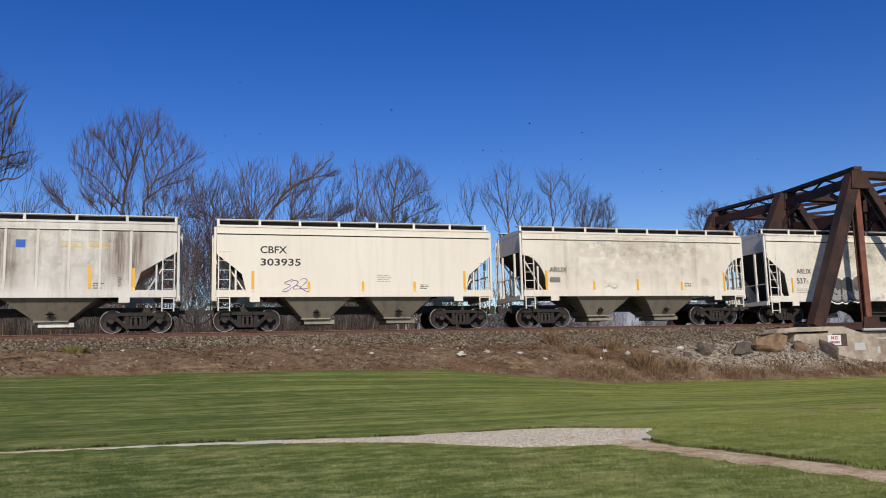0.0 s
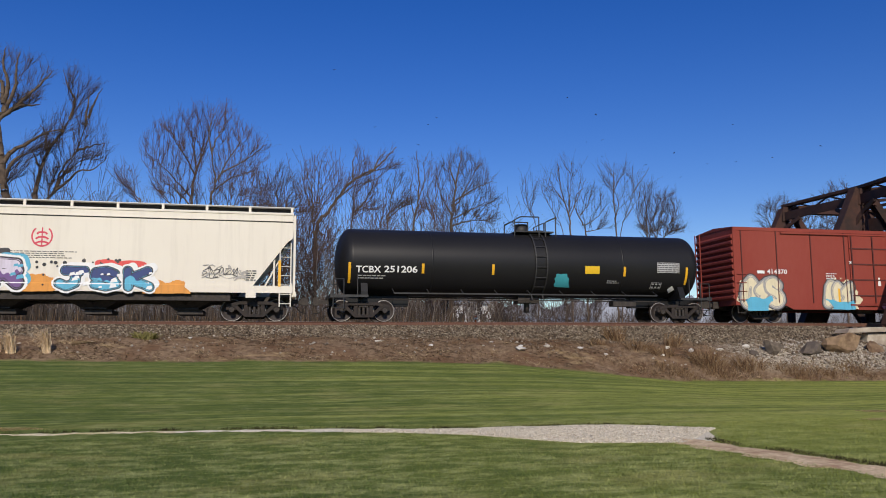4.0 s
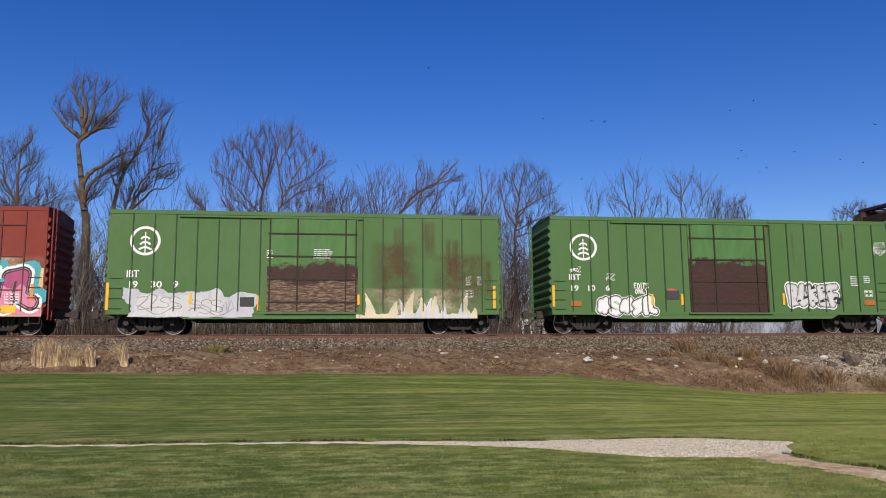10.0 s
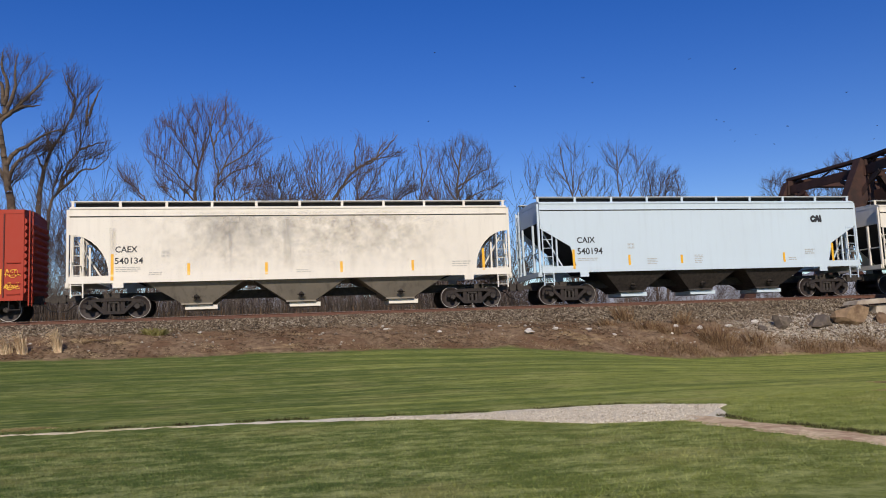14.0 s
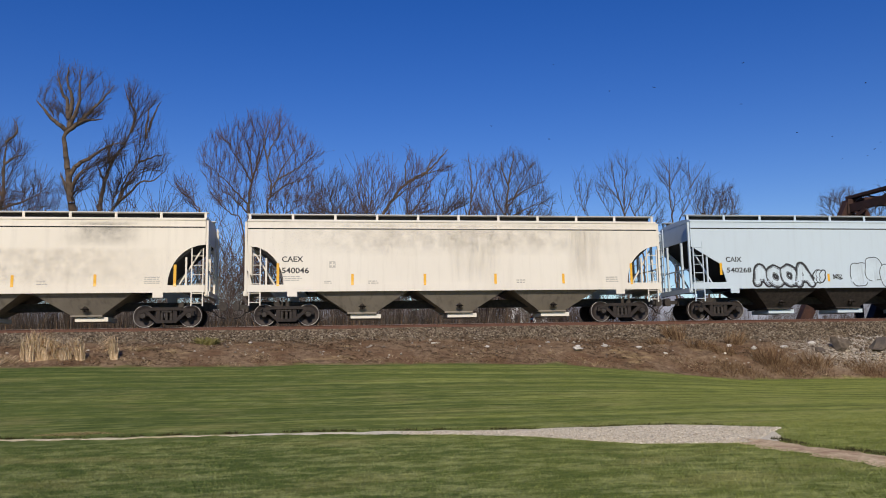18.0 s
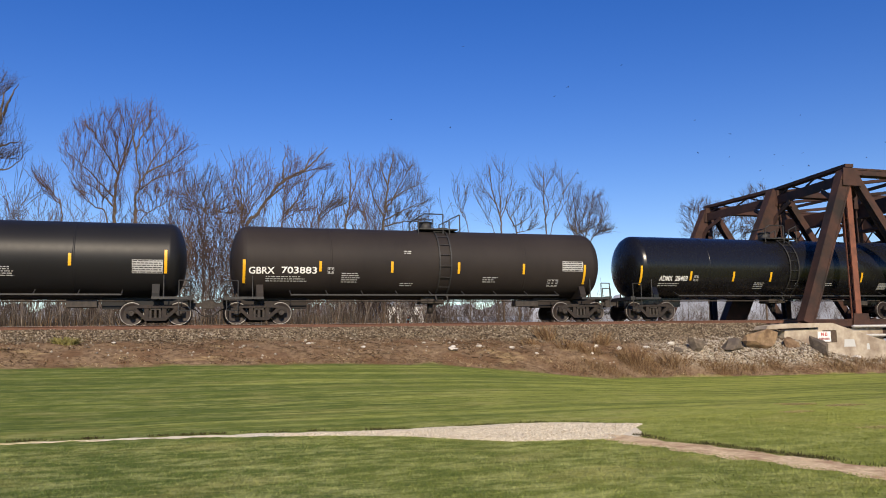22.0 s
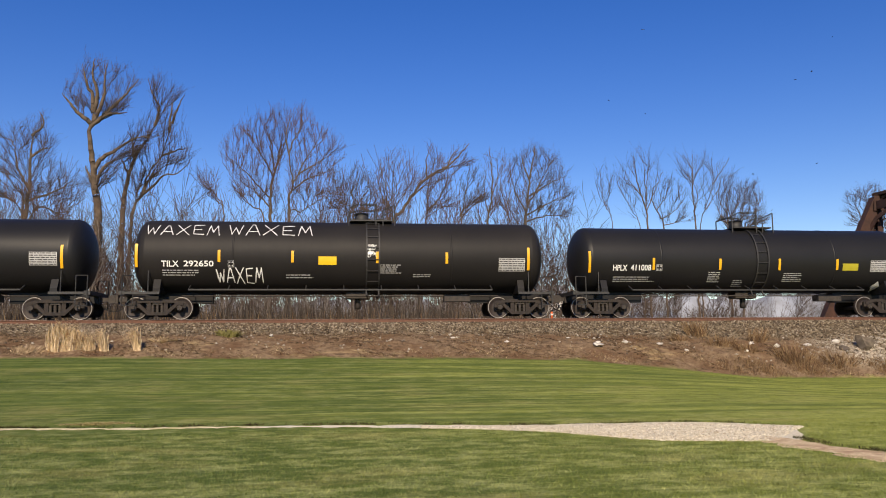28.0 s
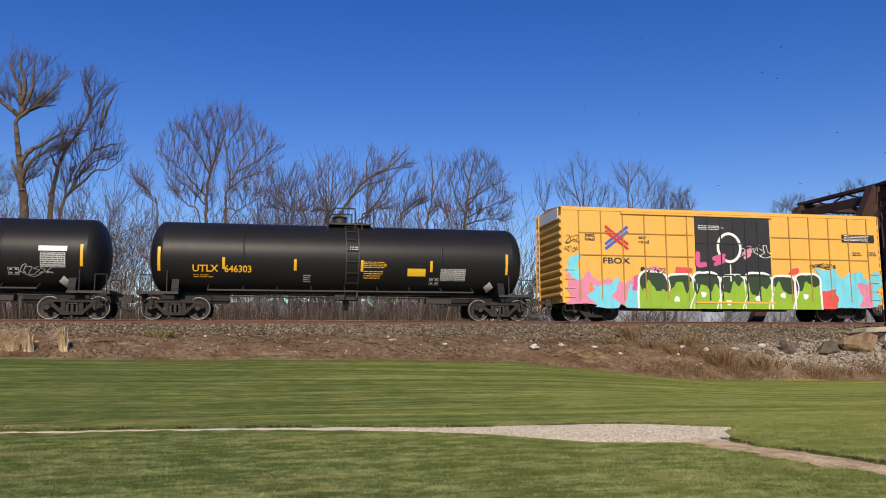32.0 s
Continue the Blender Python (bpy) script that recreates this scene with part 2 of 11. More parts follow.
def lawn_tint(nt, c):
    """Mowing bands on the far slope, soft mottling on the near lawn, worn yellowish patches over both."""
    co = nt.nodes.new("ShaderNodeTexCoord")
    sep = nt.nodes.new("ShaderNodeSeparateXYZ")
    nt.links.new(co.outputs["Object"], sep.inputs[0])
    slope = ramp(nt, sep.outputs["Y"], 15.5, 18.5, 0.15, 1.0)
    near = ramp(nt, sep.outputs["Y"], 15.5, 18.5, 1.0, 0.45)

    def times(a_, b_):
        m = nt.nodes.new("ShaderNodeMath")
        m.operation = "MULTIPLY"
        nt.links.new(a_, m.inputs[0])
        nt.links.new(b_, m.inputs[1])
        return m.outputs[0]
    band = noise_node(nt, 1.0, 3, (0.07, 1.5, 0.2), 0.6, 2)
    fine = noise_node(nt, 1.0, 4, (0.20, 5.0, 0.2), 0.7, 7)
    tuft = noise_node(nt, 0.75, 5, (0.55, 1, 0.2), 0.62, 6)
    mott = noise_node(nt, 2.6, 7, (0.6, 1, 0.2), 0.74, 14)
    c = blend(nt, times(ramp(nt, band, 0.40, 0.56, 0, 0.50), slope), c, (0.25, 0.28, 0.058))
    c = blend(nt, times(ramp(nt, band, 0.56, 0.40, 0, 0.40), slope), c, (0.045, 0.082, 0.017))
    c = blend(nt, times(ramp(nt, fine, 0.50, 0.62, 0, 0.62), slope), c, (0.35, 0.37, 0.10))
    sward = noise_node(nt, 4.0, 6, (0.35, 1.9, 0.2), 0.72, 23)
    hue = noise_node(nt, 1.0, 3, (0.06, 2.6, 0.2), 0.6, 29)
    c = blend(nt, times(ramp(nt, mott, 0.46, 0.64, 0, 0.85), near), c, (0.40, 0.42, 0.16))
    c = blend(nt, times(ramp(nt, mott, 0.50, 0.34, 0, 0.5), near), c, (0.055, 0.092, 0.020))
    wide = nt.nodes.new("ShaderNodeMath")       # uneven brightness put into the colour: darker to the west, paler and yellower towards the river
    wide.operation = "MULTIPLY_ADD"
    nt.links.new(noise_node(nt, 0.25, 4, (1, 1, 0.2), 0.6, 17), wide.inputs[0])
    wide.inputs[1].default_value = 16.0
    nt.links.new(sep.outputs["X"], wide.inputs[2])
    c = blend(nt, ramp(nt, wide.outputs[0], 9.0, 24.0, 0, 0.75), c, (0.37, 0.39, 0.085))
    c = blend(nt, ramp(nt, wide.outputs[0], 10.0, -3.0, 0, 0.45), c, (0.052, 0.088, 0.022))
    c = blend(nt, ramp(nt, tuft, 0.52, 0.70, 0, 0.42), c, (0.36, 0.32, 0.12))
    c = blend(nt, times(ramp(nt, hue, 0.52, 0.44, 0, 0.5), slope), c, (0.055, 0.100, 0.016))
    c = blend(nt, times(ramp(nt, sward, 0.52, 0.38, 0, 0.50), slope), c, (0.040, 0.072, 0.014))
    turf = noise_node(nt, 7.0, 6, (0.8, 1.0, 0.2), 0.75, 31)
    return blend(nt, times(ramp(nt, turf, 0.50, 0.36, 0, 0.50), near), c, (0.050, 0.078, 0.014))


def ground_material():
    """Mown lawn with bands, dry weeds on the bank, grey ballast by the track."""
    m, nt, bs = nodes_of("ground")
    geo = nt.nodes.new("ShaderNodeNewGeometry")
    sep = nt.nodes.new("ShaderNodeSeparateXYZ")
    nt.links.new(geo.outputs["Position"], sep.inputs[0])
    wob = noise_node(nt, 0.9, 5)
    add = nt.nodes.new("ShaderNodeMath")
    add.operation = "MULTIPLY_ADD"
    nt.links.new(wob, add.inputs[0])
    add.inputs[1].default_value = 0.9
    nt.links.new(sep.outputs["Y"], add.inputs[2])
    yy = add.outputs[0]
    # lawn
    fine = noise_node(nt, 22, 6, rough=0.75)
    lawn = blend(nt, ramp(nt, fine, 0.3, 0.7), (0.058, 0.092, 0.017), (0.175, 0.205, 0.045))
    lawn = lawn_tint(nt, lawn)
    # dry weeds and dirt
    wn1 = noise_node(nt, 5.0, 7, rough=0.7, offset=3)
    wn2 = noise_node(nt, 0.8, 5, offset=8)
    weed = blend(nt, ramp(nt, wn1, 0.3, 0.7), (0.085, 0.052, 0.031), (0.31, 0.215, 0.13))
    weed = blend(nt, ramp(nt, wn2, 0.45, 0.65, 0, 0.8), weed, (0.13, 0.070, 0.036))
    # ballast
    vo = nt.nodes.new("ShaderNodeTexVoronoi")
    vo.inputs["Scale"].default_value = 17
    co = nt.nodes.new("ShaderNodeTexCoord")
    nt.links.new(co.outputs["Object"], vo.inputs["Vector"])
    bw = nt.nodes.new("ShaderNodeRGBToBW")
    nt.links.new(vo.outputs["Color"], bw.inputs[0])
    stone = blend(nt, ramp(nt, bw.outputs[0], 0.15, 0.85), (0.045, 0.034, 0.023), (0.29, 0.235, 0.16))
    stone = blend(nt, ramp(nt, noise_node(nt, 0.7, 4, offset=5), 0.4, 0.7, 0, 0.5), stone, (0.17, 0.11, 0.062))
    weed = blend(nt, ramp(nt, noise_node(nt, 1.7, 6, (0.7, 1.4, 1), 0.7, 21), 0.56, 0.68, 0, 0.75), weed, (0.045, 0.030, 0.018))
    weed = blend(nt, ramp(nt, noise_node(nt, 1.1, 6, (0.5, 1.6, 1), 0.7, 33), 0.58, 0.68, 0, 0.7), weed, (0.40, 0.29, 0.15))
    c = blend(nt, ramp(nt, yy, 28.25, 28.55), lawn, weed)
    # stony patch towards the bridge
    px = nt.nodes.new("ShaderNodeMath")
    px.operation = "MULTIPLY_ADD"
    nt.links.new(wob, px.inputs[0])
    px.inputs[1].default_value = 5.0
    nt.links.new(sep.outputs["X"], px.inputs[2])
    east = ramp(nt, px.outputs[0], 20.5, 23.0)
    mul = nt.nodes.new("ShaderNodeMath")
    mul.operation = "MULTIPLY"
    nt.links.new(east, mul.inputs[0])
    nt.links.new(ramp(nt, yy, 28.9, 29.5), mul.inputs[1])
    pale = blend(nt, ramp(nt, bw.outputs[0], 0.1, 0.9), (0.15, 0.12, 0.085), (0.54, 0.47, 0.36))
    c = blend(nt, mul.outputs[0], c, pale)
    c = blend(nt, ramp(nt, yy, 31.1, 31.7), c, stone)
    c = blend(nt, ramp(nt, yy, 43.0, 44.0), c, weed)
    nt.links.new(c, bs.inputs["Base Color"])
    bs.inputs["Roughness"].default_value = 0.95
    bs.inputs["Specular IOR Level"].default_value = 0.15
    bump(nt, bs, fine, 0.5, 0.03)
    return m


M["ground"] = ground_material()
ground = solid("ground", raw_mesh("ground", np.stack([gx.ravel(), gy.ravel(), gz.ravel()], 1), quads, M["ground"], True), None,
               "mown green lawn rising to a weedy railway bank", "ground", kind="structure")

# gravel path across the lawn, then a strip of bare tan soil
M["worn_sand"] = rough_stuff("worn_sandy_track", (0.40, 0.33, 0.19), (0.84, 0.74, 0.50), 9, 0.95, c2=(0.46, 0.40, 0.18), s2=1.3)
M["gravel"] = rough_stuff("pale_gravel", (0.46, 0.40, 0.27), (0.92, 0.85, 0.65), 34, 0.95, c2=(0.72, 0.62, 0.43), s2=0.9)
M["soil"] = rough_stuff("bare_tan_soil", (0.48, 0.345, 0.18), (0.86, 0.67, 0.41), 14, 0.95, c2=(0.42, 0.26, 0.14), s2=2.6)


def strip(name, stations, material, label, lift):
    """A strip of ground between pairs of edge points (x, near y, far y), with ragged edges."""
    xs_, near, far = (np.array(v) for v in zip(*stations))
    x = np.arange(xs_[0], xs_[-1], 0.12)
    n_, f_ = np.interp(x, xs_, near), np.interp(x, xs_, far)
    rag = 0.10 * lump(x, x * 0 + 3, 0.35) + 0.05 * lump(x, x * 0 + 9, 0.12)
    n_, f_ = n_ + rag, f_ + 0.8 * rag[::-1]
    rows_ = []
    for k in range(5):
        y = n_ + (f_ - n_) * k / 4
        hump = lift * (1.0 if 0 < k < 4 else 0.15)
        rows_.append(np.stack([x, y, ground_full(x, y) + hump + 0.004], 1))
    v = np.concatenate(rows_)
    i = np.arange(len(x) - 1)
    f = np.concatenate([np.stack([i + k * len(x), i + 1 + k * len(x), i + 1 + (k + 1) * len(x), i + (k + 1) * len(x)], 1) for k in range(4)])
    return solid(name, raw_mesh(name, v, f, material, True), None, label, "path", kind="structure")


strip("gravel_path", ((-2.0, 16.86, 17.00), (-0.4, 16.72, 16.91), (0.9, 16.52, 16.82), (2.6, 15.95, 16.6), (3.9, 15.05, 16.5), (4.8, 13.9, 16.6), (5.4, 13.3, 16.55), (6.5, 13.15, 16.4), (7.2, 12.9, 16.25),
                      (7.9, 13.0, 15.9), (8.5, 14.4, 15.2), (8.9, 14.8, 15.0)), M["gravel"], "pale crushed gravel path widening across the lawn", 0.008)
strip("worn_track", ((-14, 17.55, 17.68), (-9, 17.28, 17.42), (-5, 17.05, 17.2), (-1.6, 16.80, 16.95)), M["worn_sand"], "narrow worn gravel line through the grass", 0.012)


def soil_strip():
    """The bare soil runs towards the viewer along y."""
    y = np.arange(3.0, 13.6, 0.12)
    cx = np.interp(y, (3, 7.6, 8.2, 9.15, 10, 11.2, 12.3, 13.6), (8.3, 8.2, 8.17, 8.02, 7.83, 7.65, 7.41, 7.4))
    w = np.interp(y, (3, 8.2, 11.2, 13.6), (0.36, 0.40, 0.44, 0.36))
    rag = 0.16 * lump(y, y * 0 + 1, 0.5) + 0.10 * lump(y, y * 0 + 5, 0.16)
    cols = [np.stack([cx + w * k + rag * abs(k), y, ground_full(cx + w * k, y) + 0.012 * (1 - abs(k)) + 0.004], 1) for k in (-1, -0.5, 0, 0.5, 1)]
    n = len(y)
    i = np.arange(n - 1)
    f = np.concatenate([np.stack([i + k * n, i + (k + 1) * n, i + 1 + (k + 1) * n, i + 1 + k * n], 1) for k in range(4)])
    solid("soil_track", raw_mesh("soil_track", np.concatenate(cols), f, M["soil"], True), None, "strip of bare tan soil worn through the lawn", "path", kind="structure")


soil_strip()

# ---- track ----
def rail_mesh():
    bm = bmesh.new()
    h, w = 0.185, 0.075
    pts = [(-0.075, -h), (0.075, -h), (0.075, -h + 0.012), (0.01, -h + 0.03), (0.01, -0.045), (w / 2, -0.03), (w / 2, -0.004), (-w / 2, -0.004), (-w / 2, -0.03), (-0.01, -0.045), (-0.01, -h + 0.03), (-0.075, -h + 0.012)]
    profile(bm, pts, -640, 640)
    return mesh_of(bm, "rail", M["rail"])


def rail_head():
    bm = bmesh.new()
    box(bm, -640, 640, -0.03, 0.03, -0.006, 0.0)
    return mesh_of(bm, "running_surface", M["rail_top"])


rm, rh = rail_mesh(), rail_head()
for side in (-0.755, 0.755):
    r = tagged(new("rail", rm), "rust-brown steel rail with a worn bright head", "rail", "rails of the track")
    r.location = (0, TRACK_Y + side, RAIL_Z)
    part("running_surface", rh, None, r)

bm = bmesh.new()
box(bm, -0.115, 0.115, -1.3, 1.3, -0.18, 0)
tie_mesh = mesh_of(bm, "tie", M["tie"])
track_bed = thing("railway_ties", "dark creosoted wooden ties in the ballast", "ties", kind="structure")
for k in range(150):
    x = -38 + k * 0.53
    part("tie", tie_mesh, None, track_bed, at=(x + random.uniform(-0.02, 0.02), TRACK_Y + random.uniform(-0.04, 0.04), RAIL_Z - 0.183))

# ---- bridge ----
def bridge():
    b = thing("truss_bridge", "rusty brown steel through-truss railway bridge", "bridge")
    z0, zt, panel = RAIL_Z - 0.25, 10.25, 5.6
    TR = ((31.9, 31.65, 28.5, 0.66, 0.45), (37.6, 32.35, 28.5, 1.25, 0.5), (43.6, 31.85, 27.9, 0.70, 0.45))     # each truss: y, hip, foot, width and depth of its end post
    for ty, hip, base, wide, deep in TR:
        xs_ = [hip + panel * i for i in range(7)]
        end = xs_[-1] + 3.0
        for p, q, w, h, nm in (((base, ty, z0), (hip, ty, zt - 0.05), deep, wide, "end_post"), ((end, ty, z0), (xs_[-1], ty, zt), deep, wide, "end_post"),
                               ((hip - 0.1, ty, zt), (xs_[-1] + 0.2, ty, zt), 0.5, 0.36, "top_chord"), ((base, ty, z0), (end, ty, z0), 0.4, 0.36, "bottom_chord")):
            bm = bmesh.new()
            beam(bm, p, q, w, h)
            d = Vector(q) - Vector(p)
            side = Vector((-d.z, 0, d.x)).normalized() * (h / 2 - 0.05)
            for s in (-1, 1):       # flange plates
                off = Vector((0, s * (w / 2 + 0.012), 0))
                for e_ in (-1, 1):
                    beam(bm, Vector(p) + off + side * e_, Vector(q) + off + side * e_, 0.024, 0.10)
            for k in range(int(d.length / 0.28)):       # rivet heads along the near flanges
                for e_ in (-1, 1):
                    c = Vector(p) + d * ((k + 0.5) * 0.28 / d.length) + side * e_
                    box(bm, c.x - 0.018, c.x + 0.018, ty - w / 2 - 0.042, ty - w / 2 - 0.024, c.z - 0.018, c.z + 0.018)
            part(nm, bm, M["bridge"], b)
        for i, x in enumerate(xs_):
            bm = bmesh.new()
            for s in (-0.14, 0.14):
                beam(bm, (x, ty + s, z0), (x, ty + s, zt), 0.07, 0.34 if i == 0 else 0.42, (1, 0, 0))
            for k in range(12):
                zz = z0 + 0.4 + k * 0.6
                beam(bm, (x - 0.1, ty, zz), (x + 0.1, ty, zz + 0.3), 0.30, 0.03)
            part("vertical", bm, M["bridge_red" if (ty < 33 and i == 0) else "bridge"], b)
        for i in range(len(xs_) - 1):
            bm = bmesh.new()
            p, q = ((xs_[i] + 0.35, ty, zt), (xs_[i + 1], ty, z0)) if i < 3 else ((xs_[i], ty, z0), (xs_[i + 1], ty, zt))
            for s in (-0.16, 0.16):
                beam(bm, (p[0], ty + s, p[2]), (q[0], ty + s, q[2]), 0.08, 0.40)
            for k in range(14):     # lacing between the two halves
                u = Vector(p).lerp(Vector(q), (k + 0.5) / 14)
                beam(bm, (u.x - 0.12, ty - 0.13, u.z + 0.1), (u.x + 0.12, ty + 0.13, u.z - 0.1), 0.06, 0.02)
            part("diagonal", bm, M["bridge"], b)
            if 0 < i < 5:       # thin counter brace
                bm = bmesh.new()
                beam(bm, (q[0], ty, zt), (p[0], ty, z0), 0.05, 0.12)
                part("counter_brace", bm, M["bridge"], b)
        for x, z in [(x, z) for x in xs_ for z in (zt, z0)]:
            bm = bmesh.new()
            slab(bm, [(x - 0.45, z - 0.75), (x + 0.75, z - 0.75), (x + 0.55, z + 0.16), (x - 0.35, z + 0.16)] if z > 5 else [(x - 0.55, z - 0.22), (x + 0.55, z - 0.22), (x + 0.45, z + 0.45), (x - 0.45, z + 0.45)], ty - 0.31, ty - 0.275)
            part("gusset_plate", bm, M["bridge"], b)
    # cross frames from truss to truss: the open portal, then deep sway frames
    for i in range(7):
        for (y0, h0, *_), (y1, h1, *_) in zip(TR, TR[1:]):
            xa, xb = h0 + panel * i, h1 + panel * i
            lerp = lambda u: (xa + (xb - xa) * u, y0 + (y1 - y0) * u)
            bm = bmesh.new()
            if i == 0:
                beam(bm, (xa + 0.1, y0 - 0.25, zt + 0.30), (xb + 0.1, y1 + 0.25, zt + 0.30), 0.46, 0.17)
                beam(bm, (xa - 0.25, y0, zt - 0.42), (xb - 0.25, y1, zt - 0.42), 0.12, 0.50)
                for k in range(5):
                    (x_, y_), (u_, v_) = lerp(k / 5), lerp((k + 1) / 5)
                    beam(bm, (x_, y_, zt - 0.2 if k % 2 else zt + 0.22), (u_, v_, zt + 0.22 if k % 2 else zt - 0.2), 0.05, 0.09)
                for (x_, y_), (u_, v_) in ((lerp(0), lerp(0.26)), (lerp(1), lerp(0.74))):        # curved knee braces
                    pts = [(x_ - 0.75, y_, zt - 2.1), (x_ - 0.5, y_ + (v_ - y_) * 0.35, zt - 1.25), (u_ - 0.3, v_, zt - 0.7)]
                    for p, q in zip(pts, pts[1:]):
                        beam(bm, p, q, 0.10, 0.22)
            else:
                beam(bm, (xa, y0, zt + 0.25), (xb, y1, zt + 0.25), 0.24, 0.14)
                beam(bm, (xa, y0, zt - 0.85), (xb, y1, zt - 0.85), 0.06, 0.80)
                beam(bm, (xa, y0, zt - 1.30), (xb, y1, zt - 1.30), 0.30, 0.07)
                beam(bm, (xa, y0, zt - 2.10), (xb, y1, zt - 2.10), 0.22, 0.14)
                for k in range(9):
                    (x_, y_), (u_, v_) = lerp(k / 9), lerp((k + 1) / 9)
                    beam(bm, (x_, y_, zt - 2.06 if k % 2 else zt - 1.32), (u_, v_, zt - 1.32 if k % 2 else zt - 2.06), 0.05, 0.08)
            part("portal_strut" if i == 0 else "sway_frame", bm, M["bridge"], b)
            if i < 6:
                bm = bmesh.new()
                for u, v in ((0, 1), (1, 0)):
                    (x_, y_), (u_, v_) = lerp(u), lerp(v)
                    beam(bm, (x_, y_, zt + 0.1), (u_ + panel, v_, zt + 0.1), 0.20, 0.16)
                part("lateral_brace", bm, M["bridge"], b)
    end = 31.9 + 6 * panel + 3.0
    for x in [29.1] + [31.95 + panel * i for i in range(7)]:
        bm = bmesh.new()
        box(bm, x - 0.15, x + 0.15, 31.9, 43.6, z0 - 0.75, z0 - 0.15)
        part("floor_beam", bm, M["bridge"], b)
    for y in (33.8, 35.4, 39.8, 41.4):
        bm = bmesh.new()
        box(bm, 28.6, end, y - 0.12, y + 0.12, z0 - 0.55, z0 - 0.08)
        part("stringer", bm, M["bridge"], b)
    # near walkway with pale pipe rails
    for z in (2.40, 1.95):
        bm = bmesh.new()
        rod(bm, (30.75, 31.3, z), (62, 31.3, z), 0.07)
        part("side_pipe", bm, M["galv"], b, "pale grey pipe along the bridge")


bridge()


def abutment():
    """Concrete seat and sloping wing wall, with fallen slabs and the notice."""
    t = thing("bridge_abutment", "stained concrete bridge abutment with sloping wing wall", "abutment")
    bm = bmesh.new()
    slab(bm, [(26.0, 0.6), (33.0, -1.4), (33.05, 1.46), (29.7, 2.40), (29.2, 2.56), (28.3, 2.56), (28.3, 2.30), (26.4, 2.24)], 30.9, 31.5)
    part("wing_wall", bm, M["concrete"], t)
    bm = bmesh.new()
    box(bm, 27.9, 32.8, 31.5, 44.6, -2.0, 2.30)
    part("bearing_seat", bm, M["concrete"], t)
    bm = bmesh.new()
    slab(bm, [(25.2, 2.30), (26.6, 2.33), (28.296, 2.36), (28.296, 2.56), (26.4, 2.55), (25.3, 2.46)], 30.72, 31.6)
    part("coping_slab", bm, M["concrete"], t)
    sg = thing("warning_sign", "white no-trespassing notice on the abutment", "sign")
    bm = bmesh.new()
    box(bm, 28.22, 28.98, 30.86, 30.89, 1.68, 2.16)
    part("plate", bm, plain("white_notice", (0.8, 0.78, 0.76), 0.5), sg)
    bm = bmesh.new()
    for x0, x1, za, zb in ((28.42, 28.46, 1.95, 2.11), (28.54, 28.58, 1.95, 2.11), (28.64, 28.68, 1.95, 2.11), (28.74, 28.78, 1.95, 2.11), (28.68, 28.74, 1.95, 1.985), (28.68, 28.74, 2.075, 2.11)):
        box(bm, x0, x1, 30.853, 30.862, za, zb)
    beam(bm, (28.46, 30.8575, 2.09), (28.54, 30.8575, 1.97), 0.009, 0.045)
    part("lettering", bm, plain("red_notice_print", (0.45, 0.06, 0.05), 0.5), sg, "red letters NO")
    bm = bmesh.new()
    for k in range(8):
        box(bm, 28.30 + k * 0.075, 28.355 + k * 0.075, 30.853, 30.862, 1.77, 1.87)
    part("letters_bar", bm, plain("dark_notice_print", (0.30, 0.08, 0.07), 0.5), sg)
    # flat plate on the wall; its dark brown stands for a recess in shade
    bm = bmesh.new()
    box(bm, 28.55, 29.36, 30.891, 30.897, 1.64, 2.22)
    part("recess_shade", bm, rough_stuff("recess_shade_brown", (0.05, 0.033, 0.022), (0.11, 0.075, 0.05), 6, 0.9), t, "dark plate painted as the shaded recess behind the notice")
    for x, z, w, h in ((31.2, 1.42, 0.18, 0.3), (30.1, 1.6, 0.7, 0.35)):
        bm = bmesh.new()
        slab(bm, [(x - w / 2, z - h / 2), (x + w / 2, z - h / 2), (x + w * 0.4, z + h / 2), (x - w * 0.4, z + h / 2)], 30.893, 30.898)
        part("faded_paint_mark", bm, plain("faded_paint", (0.52, 0.52, 0.50), 0.8), t)
    return t


abutment()


def riverside_shed():
    """Pale metal-sided shed far off, glimpsed beneath the cars."""
    t = thing("distant_shed", "pale metal-sided shed beyond the railway", "building", at=(43.0, 112.0, float(ground_z(43.0, 112.0))))
    bm = bmesh.new()
    box(bm, -6.5, 6.5, 0, 8, -1.0, 7.4)
    part("wall", bm, M["shed_wall"], t)
    bm = bmesh.new()
    profile(bm, [(-0.4, 7.4), (8.4, 7.4), (8.4, 7.6), (4, 9.0), (-0.4, 7.6)], -6.9, 6.9)
    part("roof", bm, M["shed_roof"], t)
    for x in (-4.5, -1.0, 3.2):
        bm = bmesh.new()
        box(bm, x - 0.7, x + 0.7, -0.06, 0.02, 4.2, 6.0)
        part("window", bm, M["shed_roof"], t)
    bm = bmesh.new()
    box(bm, 4.4, 6.2, -0.08, 0.02, 1.0, 5.6)
    part("sliding_door", bm, M["shed_roof"], t)


M["shed_wall"] = paint("pale_metal_siding", (0.40, 0.45, 0.49), (0.33, 0.36, 0.39), 0.5, 0.4, 0.5, 41)
M["shed_roof"] = paint("grey_metal_roof", (0.25, 0.29, 0.33), (0.32, 0.34, 0.36), 0.3, 0.4, 0.5, 42)
riverside_shed()


